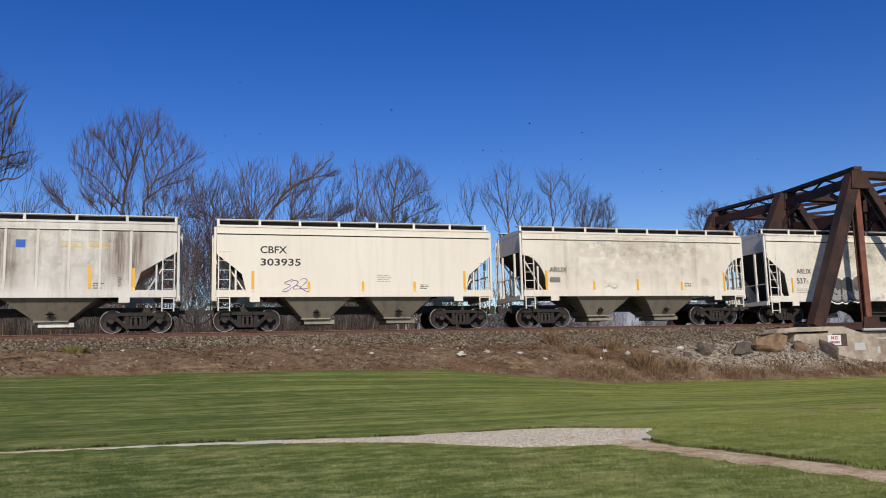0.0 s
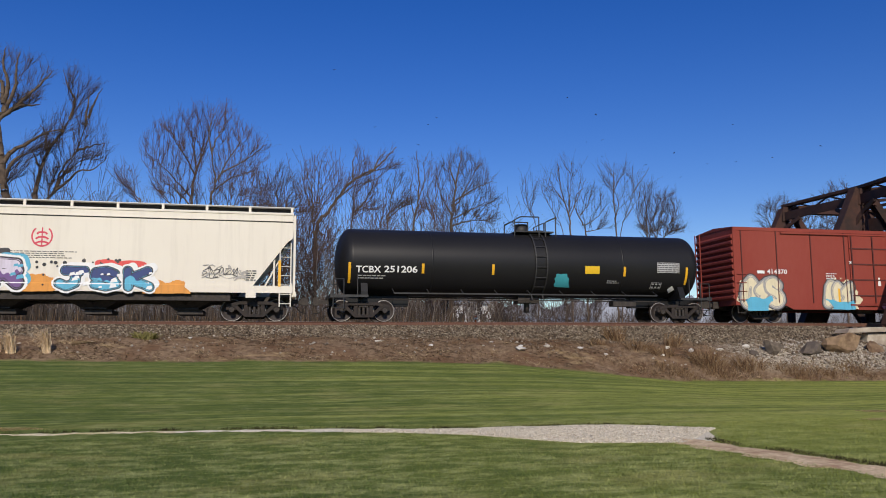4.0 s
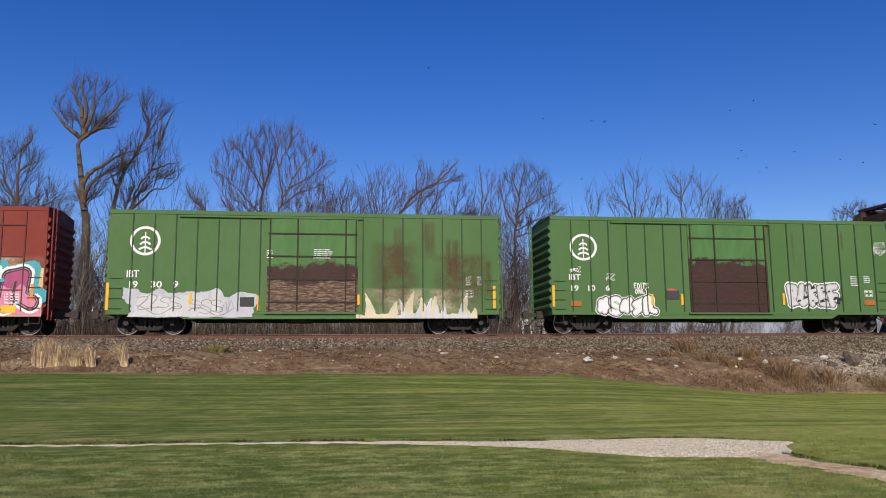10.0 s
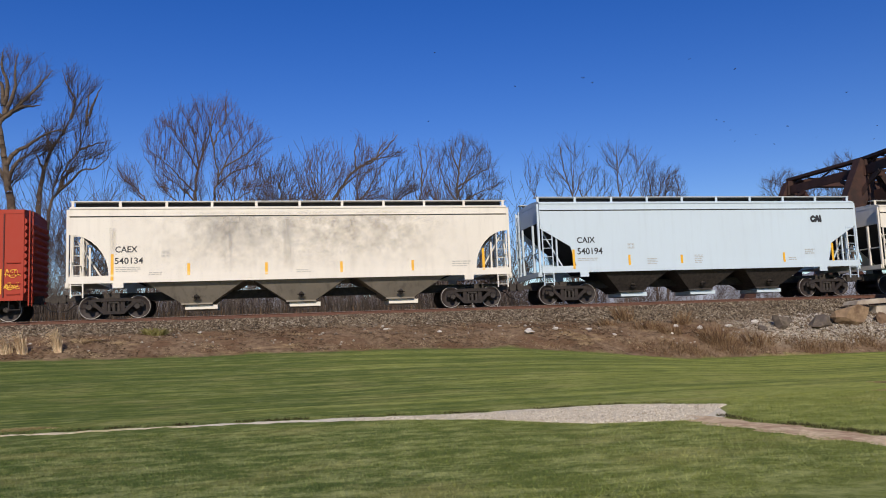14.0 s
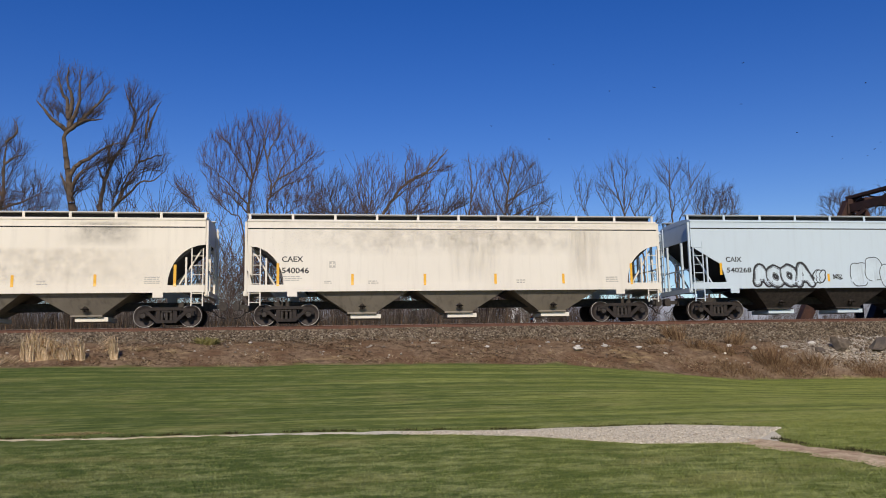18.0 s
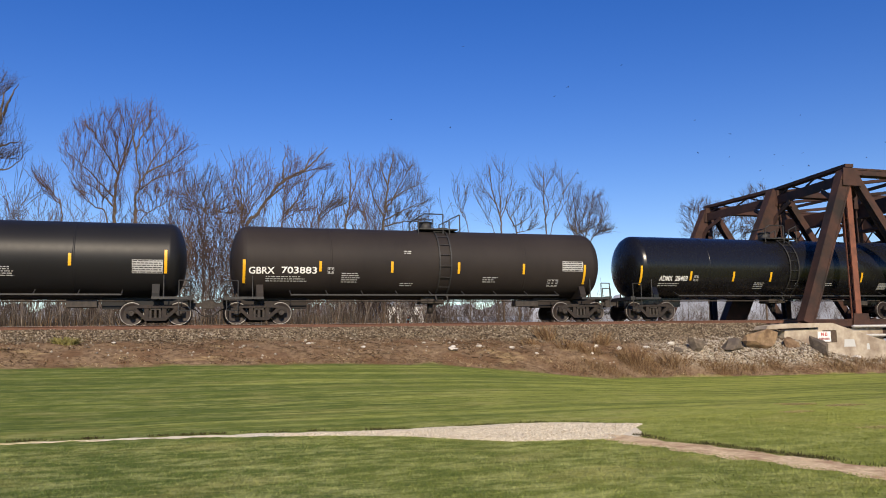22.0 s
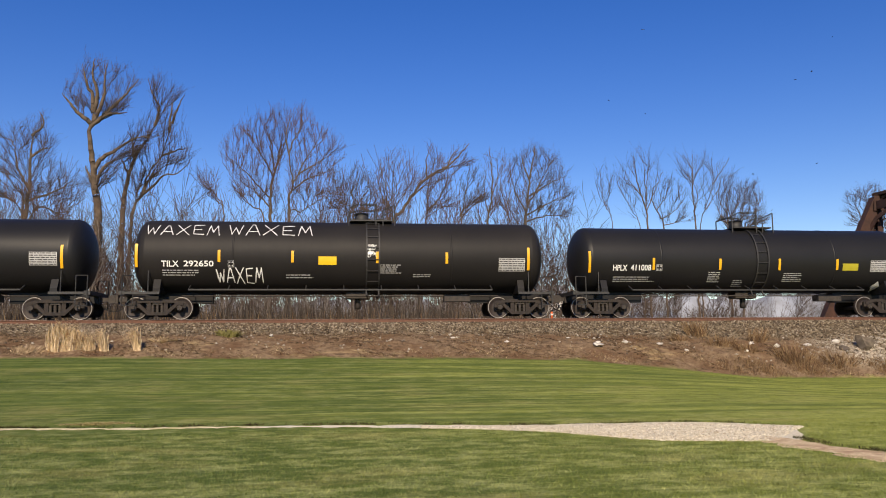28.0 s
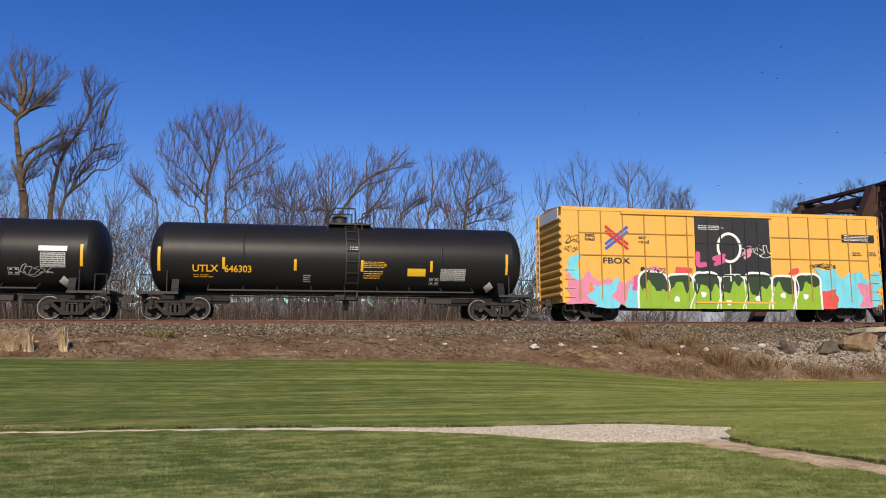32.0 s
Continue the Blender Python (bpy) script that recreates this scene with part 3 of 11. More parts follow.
def white_cottage():
    """Small white house beyond the railway, glimpsed beneath the cars."""
    t = thing("distant_house", "small white house with dark windows beyond the railway", "house", at=(21.2, 80.0, float(ground_z(21.2, 80.0))))
    bm = bmesh.new()
    box(bm, -2.6, 2.2, 0, 5, -1.0, 6.2)
    part("wall", bm, plain("white_siding", (0.72, 0.72, 0.70), 0.6), t)
    bm = bmesh.new()
    profile(bm, [(-0.3, 6.2), (5.3, 6.2), (5.3, 6.35), (2.5, 7.9), (-0.3, 6.35)], -2.9, 2.5)
    part("roof", bm, M["shed_roof"], t)
    for x in (-1.35, 0.9):
        bm = bmesh.new()
        box(bm, x - 0.3, x + 0.3, -0.05, 0.02, 4.1, 5.2)
        part("window", bm, M["black_hole"], t)


white_cottage()


def marker_post():
    t = thing("marker_post", "thin orange marker post beside the far track", "post", at=(10.3, 38.6, float(ground_z(10.3, 38.6)) - 0.1))
    bm = bmesh.new()
    rod(bm, (0, 0, 0), (0, 0, 0.80), 0.055, 0.045, 10)
    part("post", bm, plain("orange_plastic", (0.85, 0.16, 0.03), 0.5), t)
    bm = bmesh.new()
    rod(bm, (0, 0, 0.62), (0, 0, 0.70), 0.058, n=10)
    part("reflective_band", bm, M["white"], t)


marker_post()


# ---- stones, boulders, the notice ----
def stone_mesh(name, seed, size, material, flat=0.7):
    rng = random.Random(seed)
    bm = bmesh.new()
    bmesh.ops.create_icosphere(bm, subdivisions=2, radius=1.0)
    cuts = [(Vector((rng.gauss(0, 1), rng.gauss(0, 1), rng.gauss(0, 1))).normalized(), rng.uniform(0.45, 0.8)) for _ in range(12)]
    for v in bm.verts:
        for n, d in cuts:
            k = v.co.dot(n)
            if k > d:
                v.co -= n * (k - d)
        v.co += v.co.normalized() * noise.noise(v.co * 2.3 + Vector((seed, 0, 0))) * 0.12
        v.co = Vector((v.co.x * size[0], v.co.y * size[1], v.co.z * size[2]))
    return mesh_of(bm, name, material)


M["rock_tan"] = rough_stuff("tan_sandstone", (0.15, 0.095, 0.05), (0.30, 0.20, 0.115), 5, 0.9, c2=(0.10, 0.055, 0.03))
M["rock_grey"] = rough_stuff("grey_brown_rock", (0.07, 0.054, 0.038), (0.18, 0.14, 0.098), 5, 0.9, c2=(0.085, 0.068, 0.055))
M["rock_pale"] = rough_stuff("pale_limestone", (0.50, 0.46, 0.40), (0.68, 0.64, 0.57), 7, 0.9)
for k, (x, y, z, size, rot, mt, lb) in enumerate((
        (24.3, 29.95, 1.85, (0.98, 0.6, 0.54), 2, "rock_tan", "rounded tan sandstone boulder on the bank"),
        (22.6, 29.85, 1.50, (0.86, 0.52, 0.46), 12, "rock_grey", "grey-brown boulder half sunk in stones"),
        (20.9, 30.0, 1.62, (0.60, 0.45, 0.48), -22, "rock_grey", "grey-brown boulder half sunk in stones"),
        (21.05, 29.7, 1.16, (0.36, 0.3, 0.24), 5, "rock_grey", "small grey boulder on the bank"),
        (19.9, 29.9, 1.40, (0.34, 0.3, 0.22), -8, "rock_grey", "small grey boulder on the bank"),
        (27.2, 29.7, 1.42, (0.95, 0.45, 0.50), 32, "rock_grey", "long dark boulder tipped against the abutment"),
        (25.95, 30.1, 1.60, (0.52, 0.4, 0.40), 10, "rock_tan", "brown broken sandstone beside a boulder"),
        (26.1, 29.8, 1.28, (0.38, 0.3, 0.22), 6, "rock_grey", "small grey boulder on the bank"),
        (24.1, 30.5, 2.10, (0.42, 0.35, 0.22), 0, "rock_grey", "small grey boulder below the coping slab"),
        (29.2, 29.7, 1.0, (0.42, 0.3, 0.26), 12, "rock_pale", "pale broken stone below the wing wall"))):
    ob = solid("boulder", stone_mesh("boulder", k + 3, size, M[mt]), None, lb, "boulder", "boulders by the abutment")
    ob.location = (x, y, min(z, float(ground_full(x, y)) + size[2] * 0.6))
    ob.rotation_euler = (0, radians(-rot), 0.3 * k)
for k, (x, y, s) in enumerate(((9.56, 29.3, 0.20), (9.75, 29.75, 0.13), (6.15, 29.6, 0.10), (10.85, 29.9, 0.13), (17.1, 29.9, 0.19), (12.3, 30.0, 0.12), (16.2, 30.3, 0.14), (13.1, 29.4, 0.10), (14.9, 30.6, 0.12),
                               (4.2, 30.2, 0.09), (-2.6, 30.4, 0.10), (18.6, 30.2, 0.15), (15.6, 29.5, 0.09), (-8.9, 30.0, 0.10), (20.1, 30.6, 0.16), (8.7, 30.3, 0.09))):
    ob = solid("pale_stone", stone_mesh("pale_stone", k + 40, (s * 1.35, s, s * 0.6), M["rock_pale"]), None, "pale limestone piece lying on the weedy bank", "stone", "pale stones on the bank")
    ob.location = (x, y, float(ground_full(x, y)) + s * 0.25)
    ob.rotation_euler = (0, 0, k * 1.1)


def scatter_stones(name, n, area, size, material, seed, label, dens=None, lift=0.0):
    """Many small broken stones lying on the ground, as one mesh."""
    rng = np.random.default_rng(seed)
    x = rng.uniform(area[0], area[1], n)
    y = rng.uniform(area[2], area[3], n)
    if dens is not None:
        keep = rng.random(n) < dens(x, y)
        x, y = x[keep], y[keep]
        n = len(x)
    s = size * rng.uniform(0.55, 1.5, n)
    base = np.array([(1, 0, 0), (-1, 0, 0), (0, 1, 0), (0, -1, 0), (0, 0, 1), (0, 0, -1)], float)
    tri = np.array([(0, 2, 4), (2, 1, 4), (1, 3, 4), (3, 0, 4), (2, 0, 5), (1, 2, 5), (3, 1, 5), (0, 3, 5)])
    v = base[None] * rng.uniform(0.6, 1.25, (n, 6, 1)) + rng.normal(0, 0.22, (n, 6, 3))
    a_ = rng.uniform(0, 6.28, n)
    c, t = np.cos(a_)[:, None], np.sin(a_)[:, None]
    vx, vy = v[..., 0] * c - v[..., 1] * t, v[..., 0] * t + v[..., 1] * c
    v = np.stack([vx, vy, v[..., 2] * 0.75], -1) * s[:, None, None]
    v += np.stack([x, y, ground_full(x, y) + s * 0.25 + lift], -1)[:, None, :]
    f = tri[None] + (np.arange(n) * 6)[:, None, None]
    return solid(name, raw_mesh(name, v.reshape(-1, 3), f.reshape(-1, 3), material), None, label, "stones", kind="stuff")


def island_mix(name, cols, rough=0.9, band=None):
    """Each loose piece takes one of a run of colours."""
    m, nt, bs = nodes_of(name)
    g = nt.nodes.new("ShaderNodeNewGeometry")
    r = nt.nodes.new("ShaderNodeValToRGB")
    el = r.color_ramp.elements
    while len(el) < len(cols):
        el.new(0.5)
    for k, c in enumerate(cols):
        el[k].position, el[k].color = k / (len(cols) - 1), (*c, 1)
    nt.links.new(g.outputs["Random Per Island"], r.inputs[0])
    n = noise_node(nt, 14, 3)
    nt.links.new(blend(nt, ramp(nt, n, 0.3, 0.7, 0, 0.4), r.outputs[0], (0.2, 0.17, 0.14), "MULTIPLY"), bs.inputs["Base Color"])
    bs.inputs["Roughness"].default_value = rough
    bs.inputs["Specular IOR Level"].default_value = 0.2
    if band:
        out = lawn_tint(nt, r.outputs[0])
        nt.links.new(out, bs.inputs["Base Color"])
    return m


M["ballast_stone"] = island_mix("mixed_ballast", ((0.04, 0.031, 0.023), (0.13, 0.10, 0.07), (0.22, 0.17, 0.115), (0.46, 0.39, 0.29), (0.075, 0.052, 0.034), (0.18, 0.125, 0.077)))
M["path_stone"] = island_mix("path_gravel_stone", ((0.36, 0.31, 0.22), (0.95, 0.88, 0.70), (0.62, 0.55, 0.41), (0.78, 0.68, 0.50), (0.46, 0.38, 0.26)))
M["rubble_stone"] = island_mix("pale_rubble", ((0.16, 0.13, 0.10), (0.40, 0.35, 0.28), (0.58, 0.53, 0.44), (0.26, 0.19, 0.125), (0.10, 0.08, 0.06)))
scatter_stones("ballast", 60000, (-27, 31, 30.7, 33.5), 0.040, M["ballast_stone"], 5, "grey and brown crushed-stone railway ballast", lambda x, y: np.clip((y - 30.9) / 0.9, 0.1, 1))
scatter_stones("rubble", 9000, (18, 33.5, 28.6, 31.3), 0.055, M["rubble_stone"], 6, "pale stone rubble spread over the bank by the bridge", lambda x, y: np.clip((x - 19.5) / 4, 0.05, 1) * np.clip((y - 28.5) / 0.7, 0, 1))
scatter_stones("path_gravel", 52000, (1.6, 8.9, 12.9, 16.8), 0.022, M["path_stone"], 7, "loose pale gravel on the path",
               lambda x, y: ((y > np.interp(x, (0.9, 2.6, 3.9, 4.8, 5.4, 7.2, 8.9), (16.5, 15.92, 15, 13.9, 13.3, 12.9, 14.8))) & (y < np.interp(x, (0.9, 7.2, 8.9), (16.7, 16.05, 14.9)))).astype(float), -0.004)


scatter_stones("bank_debris", 1500, (-24, 31, 28.6, 32.0), 0.05, M["rubble_stone"], 8, "scattered pale stones and bits on the bank", lambda x, y: np.clip(0.35 + 0.5 * lump(x, y, 1.3), 0.05, 1))


def blades(name, n, area, h, w, material, seed, label, dens=None, droop=0.5, kind="stuff", category="grass"):
    """Thin upright blades of grass or weed: one triangle each."""
    rng = np.random.default_rng(seed)
    x, y = rng.uniform(area[0], area[1], n), rng.uniform(area[2], area[3], n)
    if dens is not None:
        keep = rng.random(n) < dens(x, y)
        x, y = x[keep], y[keep]
        n = len(x)
    hh = h * rng.uniform(0.45, 1.25, n)
    a_ = rng.uniform(0, 6.28, n)
    dx, dy = np.cos(a_) * w, np.sin(a_) * w
    z = ground_full(x, y) - 0.005
    tx, ty = rng.normal(0, droop, n) * hh, rng.normal(0, droop, n) * hh
    v = np.stack([np.stack([x - dx, y - dy, z], 1), np.stack([x + dx, y + dy, z], 1), np.stack([x + tx, y + ty, z + hh], 1)], 1)
    return solid(name, raw_mesh(name, v.reshape(-1, 3), np.arange(3 * n).reshape(-1, 3), material), None, label, category, kind=kind)


M["blade"] = island_mix("grass_blade", ((0.048, 0.084, 0.016), (0.085, 0.138, 0.027), (0.135, 0.185, 0.042), (0.29, 0.30, 0.10)), 0.6, True)
M["weed"] = island_mix("dry_weed", ((0.12, 0.062, 0.030), (0.26, 0.155, 0.080), (0.42, 0.29, 0.16), (0.065, 0.036, 0.02), (0.28, 0.165, 0.085)), 0.9)
M["litter"] = island_mix("leaf_litter", ((0.055, 0.034, 0.022), (0.19, 0.125, 0.078), (0.12, 0.075, 0.046), (0.42, 0.32, 0.21), (0.04, 0.026, 0.018), (0.26, 0.175, 0.105)), 0.9)
M["green_weed"] = island_mix("yellow_green_weed", ((0.15, 0.15, 0.04), (0.30, 0.27, 0.10), (0.24, 0.21, 0.08)), 0.8)
M["deadweed"] = island_mix("dead_weed_stalk", ((0.045, 0.036, 0.030), (0.08, 0.064, 0.052), (0.15, 0.125, 0.105), (0.05, 0.038, 0.031)), 0.9)
M["straw_warm"] = island_mix("tall_straw", ((0.78, 0.57, 0.34), (0.92, 0.74, 0.50), (0.62, 0.43, 0.24)), 0.9)
M["dead_turf"] = island_mix("dead_turf", ((0.40, 0.33, 0.15), (0.50, 0.41, 0.20), (0.24, 0.24, 0.08)), 0.9)
M["straw"] = island_mix("straw_grass", ((0.52, 0.39, 0.23), (0.72, 0.57, 0.36), (0.42, 0.30, 0.17)), 0.9)


def off_path(x, y):
    on = (y > np.interp(x, (0.9, 2.6, 3.9, 4.8, 5.4, 7.2, 7.9, 8.9), (16.5, 15.92, 15, 13.9, 13.3, 12.9, 13.0, 14.8))) & (y < np.interp(x, (0.9, 7.2, 8.9), (16.85, 16.25, 15))) & (x > 0.9) & (x < 8.9)
    soil = (np.abs(x - np.interp(y, (3, 7.6, 8.2, 9.15, 10, 11.2, 12.3, 13.6), (8.3, 8.2, 8.17, 8.02, 7.83, 7.65, 7.41, 7.4))) < 0.30) & (y < 13.6)
    thin = (np.abs(y - np.interp(x, (-14, -9, -5, -0.1, 0.9), (17.53, 17.27, 17.07, 16.83, 16.7))) < 0.1) & (x < 0.9)
    return (~(on | soil | thin)).astype(float)


blades("lawn_grass", 260000, (-8.5, 15.5, 6.9, 16.5), 0.030, 0.006, M["blade"], 11, "short mown green grass blades", off_path, 1.0)
blades("far_lawn_grass", 150000, (-15, 26, 16.5, 28.2), 0.020, 0.008, M["blade"], 12, "short mown green grass blades on the slope", off_path, 1.3)


M["lip"] = island_mix("long_edge_grass", ((0.030, 0.022, 0.012), (0.055, 0.050, 0.018), (0.10, 0.105, 0.030)), 0.8)


def lip_at(x, y):
    """Longer grass along the far edge of the path and beside the bare soil."""
    f = np.interp(x, (-14, -9, -5, -0.1, 0.9, 7.2, 7.9, 8.6), (17.66, 17.45, 17.25, 17.0, 16.88, 16.32, 15.95, 15.2))
    a_ = (np.abs(y - f - 0.03) < 0.07) * np.clip(lump(x, x * 0 + 2, 0.9) + lump(x, x * 0 + 5, 0.3) + 0.45, 0.08, 1) * (x < 8.6)
    c = np.interp(y, (7.8, 9.15, 10, 11.2, 12.3, 13.6, 15.0), (8.66, 8.48, 8.30, 8.14, 7.86, 7.9, 8.3))
    return np.maximum(a_, (np.abs(x - c) < 0.12) * (y < 13.3) * np.clip(lump(y, y * 0 + 4, 0.5) + 0.6, 0.1, 1))


blades("path_edge_grass", 420000, (-12, 9, 7.8, 17.8), 0.060, 0.008, M["lip"], 17, "longer dark grass along the edge of the path", lip_at, 0.35)
for k, (cx, cy, rx, ry) in enumerate(((15.1, 17.5, 0.5, 0.22), (13.8, 16.0, 0.4, 0.16), (16.0, 16.8, 0.55, 0.22), (12.7, 12.1, 0.6, 0.30), (-4.9, 17.7, 0.7, 0.16))):      # flattened spots drawn out along x
    blades("dead_grass_patch", 5200, (cx - rx * 1.3, cx + rx * 1.3, cy - ry * 1.3, cy + ry * 1.3), 0.026, 0.020, M["dead_turf"], 180 + k, "flattened dead grass patch in the lawn",
           lambda x, y: np.clip((1.15 - np.hypot((x - cx) / rx, (y - cy) / ry) + 0.5 * lump(x * 0.5, y * 2.2, 0.3)) * 1.4, 0, 1), 1.8)


def clumpy(s, cut):
    return lambda x, y: np.clip((lump(x, y, s) + lump(x + 9, y, s * 0.4) * 0.6 - cut) * 1.6, 0.05, 1)


blades("leaf_litter", 70000, (-24, 31, 28.1, 31.4), 0.035, 0.026, M["litter"], 19, "brown dead leaves and bits lying on the bank", clumpy(1.6, -0.4), 1.8, category="leaves")
blades("dry_weeds", 30000, (-24, 31, 28.0, 31.6), 0.15, 0.008, M["weed"], 13, "dry brown weeds and dead grass on the bank", lambda x, y: clumpy(0.9, 0.1)(x, y) * np.clip(1.25 - (y - 28) / 3.4, 0.15, 1) * np.clip(0.35 + (x + 4) / 14, 0.25, 1))
blades("bank_foot_weeds", 26000, (9, 31, 28.0, 29.5), 0.27, 0.008, M["weed"], 14, "tall reddish dry weeds along the foot of the bank", lambda x, y: np.clip(1.0 - np.abs(y - 28.45) / 0.7, 0, 1) * np.clip((x - 12) / 4, 0, 1) * np.clip(lump(x, y, 0.8) * 1.4 + 0.5, 0, 1))
blades("straw_patches", 30000, (-24, 30, 28.05, 30.6), 0.07, 0.012, M["straw"], 16, "flattened pale straw patches on the bank", lambda x, y: np.clip((lump(x + 4, y * 1.5, 1.1) - 0.25) * 2.2, 0, 1) * np.clip(1.3 - (y - 28.05) / 1.6, 0.1, 1), 1.6)


def tuft(label, x, y, n, r, h, lean, mat, group, seed, spread=0.25, wide=0.008, droop=0.0):
    """A clump of stalks that lean one way, fan out and arch over at the tip."""
    rng = np.random.default_rng(seed)
    a_, q = rng.uniform(0, 6.28, n), np.sqrt(rng.random(n)) * r
    bx, by = x + q * np.cos(a_), y + q * np.sin(a_) * 0.6
    hh = h * rng.uniform(0.35, 1.2, n) * (1 - 0.4 * droop * (q / r) ** 2)
    ang = rng.uniform(0, 6.28, n)
    z = ground_full(bx, by) - 0.01
    tx, ty = (bx - x) * spread + hh * lean + rng.normal(0, 0.09 + 0.3 * (spread > 0.4), n) * hh, rng.normal(0, 0.09, n)
    bow = droop * rng.uniform(0.3, 1.5, n)
    mid = np.stack([bx + tx * 0.5, by + ty * 0.5, z + hh * (0.62 + 0.12 * bow)], 1)
    tip = np.stack([bx + tx + bow * hh * (0.35 * np.sign(lean) + rng.normal(0, 0.25, n)), by + ty, z + hh * (1 - 0.35 * bow)], 1)
    off = np.stack([wide * np.cos(ang), wide * np.sin(ang), 0 * ang], 1)
    base = np.stack([bx, by, z], 1)
    v = np.stack([base - off, base + off, mid + off * 0.8, mid - off * 0.8, tip + off * 0.45, tip - off * 0.45], 1)
    i = 6 * np.arange(n)[:, None]
    f = np.concatenate([i + np.array([[0, 1, 2, 3]]), i + np.array([[3, 2, 4, 5]])])
    solid("grass_tuft", raw_mesh("grass_tuft", v.reshape(-1, 3), f, M[mat]), None, label, "grass", group)


for k, (x, y, n, r, h, lean) in enumerate(((-9.6, 28.80, 620, 0.36, 1.12, 0.05), (-9.15, 28.75, 380, 0.30, 0.9, 0.10), (-8.05, 28.68, 320, 0.15, 0.88, -0.16), (-6.95, 28.66, 340, 0.13, 0.98, -0.20), (-8.6, 28.80, 240, 0.24, 0.62, -0.30), (-10.5, 28.6, 140, 0.5, 0.22, 0.8))):
    tuft("tuft of tall pale straw-coloured grass on the bank", x, y, n, r, h, lean, "straw_warm", "straw tufts", 90 + k, 0.35, 0.008, 1.0)
for k, (x, y, n, r, h, lean) in enumerate(((14.4, 31.3, 240, 0.40, 0.60, -0.2), (14.9, 30.2, 220, 0.5, 0.36, 0.15), (16.7, 30.7, 200, 0.38, 0.50, 0.35), (17.3, 29.0, 420, 0.7, 0.45, 0.0), (15.6, 29.6, 200, 0.45, 0.34, -0.15), (19.0, 28.8, 320, 0.6, 0.40, 0.1), (13.3, 30.6, 160, 0.4, 0.26, 0.0))):
    tuft("clump of dry reddish brush on the bank", x, y, n, r, h, lean, "weed", "brush clumps on the bank", 110 + k, 0.5, 0.009)
for k, (x, y) in enumerate(((-4.3, 30.6), (-4.05, 30.55))):
    tuft("low yellow-green weed at the edge of the ballast", x, y, 160, 0.22, 0.22, 0.0, "green_weed", "green weeds", 120 + k, 1.2, 0.02)
tuft("flattened heap of pale dead grass on the bank", -6.4, 29.8, 300, 0.35, 0.10, 1.5, "straw", "straw tufts", 125, 1.2, 0.012)

# ---- bare trees behind the track ----
def tubes(name, segs, material, sides=3):
    """Tapered tubes for (p, q, r0, r1) rows."""
    a_ = np.array(segs, float)
    p, q, r0, r1 = a_[:, 0:3], a_[:, 3:6], a_[:, 6], a_[:, 7]
    d = q - p
    d /= np.linalg.norm(d, axis=1)[:, None] + 1e-9
    s = np.cross(d, np.where(np.abs(d[:, 2:3]) > 0.9, np.array([[1.0, 0, 0]]), np.array([[0, 0, 1.0]])))
    s /= np.linalg.norm(s, axis=1)[:, None] + 1e-9
    u = np.cross(s, d)
    n = len(a_)
    ring = []
    for c, r in ((p, r0), (q, r1)):
        for k in range(sides):
            th = 2 * math.pi * k / sides
            ring.append(c + (s * math.cos(th) + u * math.sin(th)) * r[:, None])
    v = np.stack(ring, 1).reshape(-1, 3)
    b = (np.arange(n) * 2 * sides)[:, None]
    f = np.concatenate([np.concatenate([b + k, b + (k + 1) % sides, b + sides + (k + 1) % sides, b + sides + k], 1) for k in range(sides)])
    return raw_mesh(name, v, f, material, True)


def grow(rng, out, p, d, length, r, lev, top, wob, up, fork, ratio, kids):
    n = 3 if lev < top else 2
    for i in range(n):
        d = Vector((d[0] + rng.gauss(0, wob), d[1] + rng.gauss(0, wob), d[2] + rng.gauss(0, wob) + up)).normalized()
        q = p + d * (length / n)
        r2 = max(r * (0.86 if lev < top else 0.6), 0.011)
        out[min(lev, 2)].append((*p, *q, r, r2))
        p, r = q, r2
        if lev < top and (i > 0 or lev > 0):
            for _ in range(kids if rng.random() < 0.75 else kids - 1):
                a_ = rng.uniform(0, 6.283)
                side = Vector((math.cos(a_), math.sin(a_), 0.1))
                nd = (d + side * (fork * rng.uniform(0.55, 1.25))).normalized()
                grow(rng, out, p, nd, length * ratio * rng.uniform(0.7, 1.15), r * rng.uniform(0.5, 0.68), lev + 1, top, wob, up, fork, ratio, kids)
    if lev < top:
        grow(rng, out, p, d, length * min(0.85, ratio * 1.2), r * 0.85, lev + 1, top, wob, up, fork, ratio, kids)


def spline(pts, step):
    """Points at even steps along a smooth line through the given points."""
    p = np.array(pts, float)
    p = np.concatenate([[2 * p[0] - p[1]], p, [2 * p[-1] - p[-2]]])
    out = []
    for i in range(1, len(p) - 2):
        n = max(2, round(float(np.linalg.norm(p[i + 1] - p[i])) / step))
        for u in np.arange(n) / n:
            out.append(0.5 * (2 * p[i] + (p[i + 1] - p[i - 1]) * u + (2 * p[i - 1] - 5 * p[i] + 4 * p[i + 1] - p[i + 2]) * u * u + (3 * p[i] - p[i - 1] - 3 * p[i + 1] + p[i + 2]) * u ** 3))
    return np.array(out + [p[-2]])


def inside(poly, x, z):
    """Which places lie within a closed outline."""
    p = np.asarray(poly)
    hit = np.zeros(x.shape, bool)
    for (x0, z0), (x1, z1) in zip(p, np.roll(p, -1, 0)):
        hit ^= ((z0 > z) != (z1 > z)) & (x < (x1 - x0) * (z - z0) / (z1 - z0 + 1e-12) + x0)
    return hit


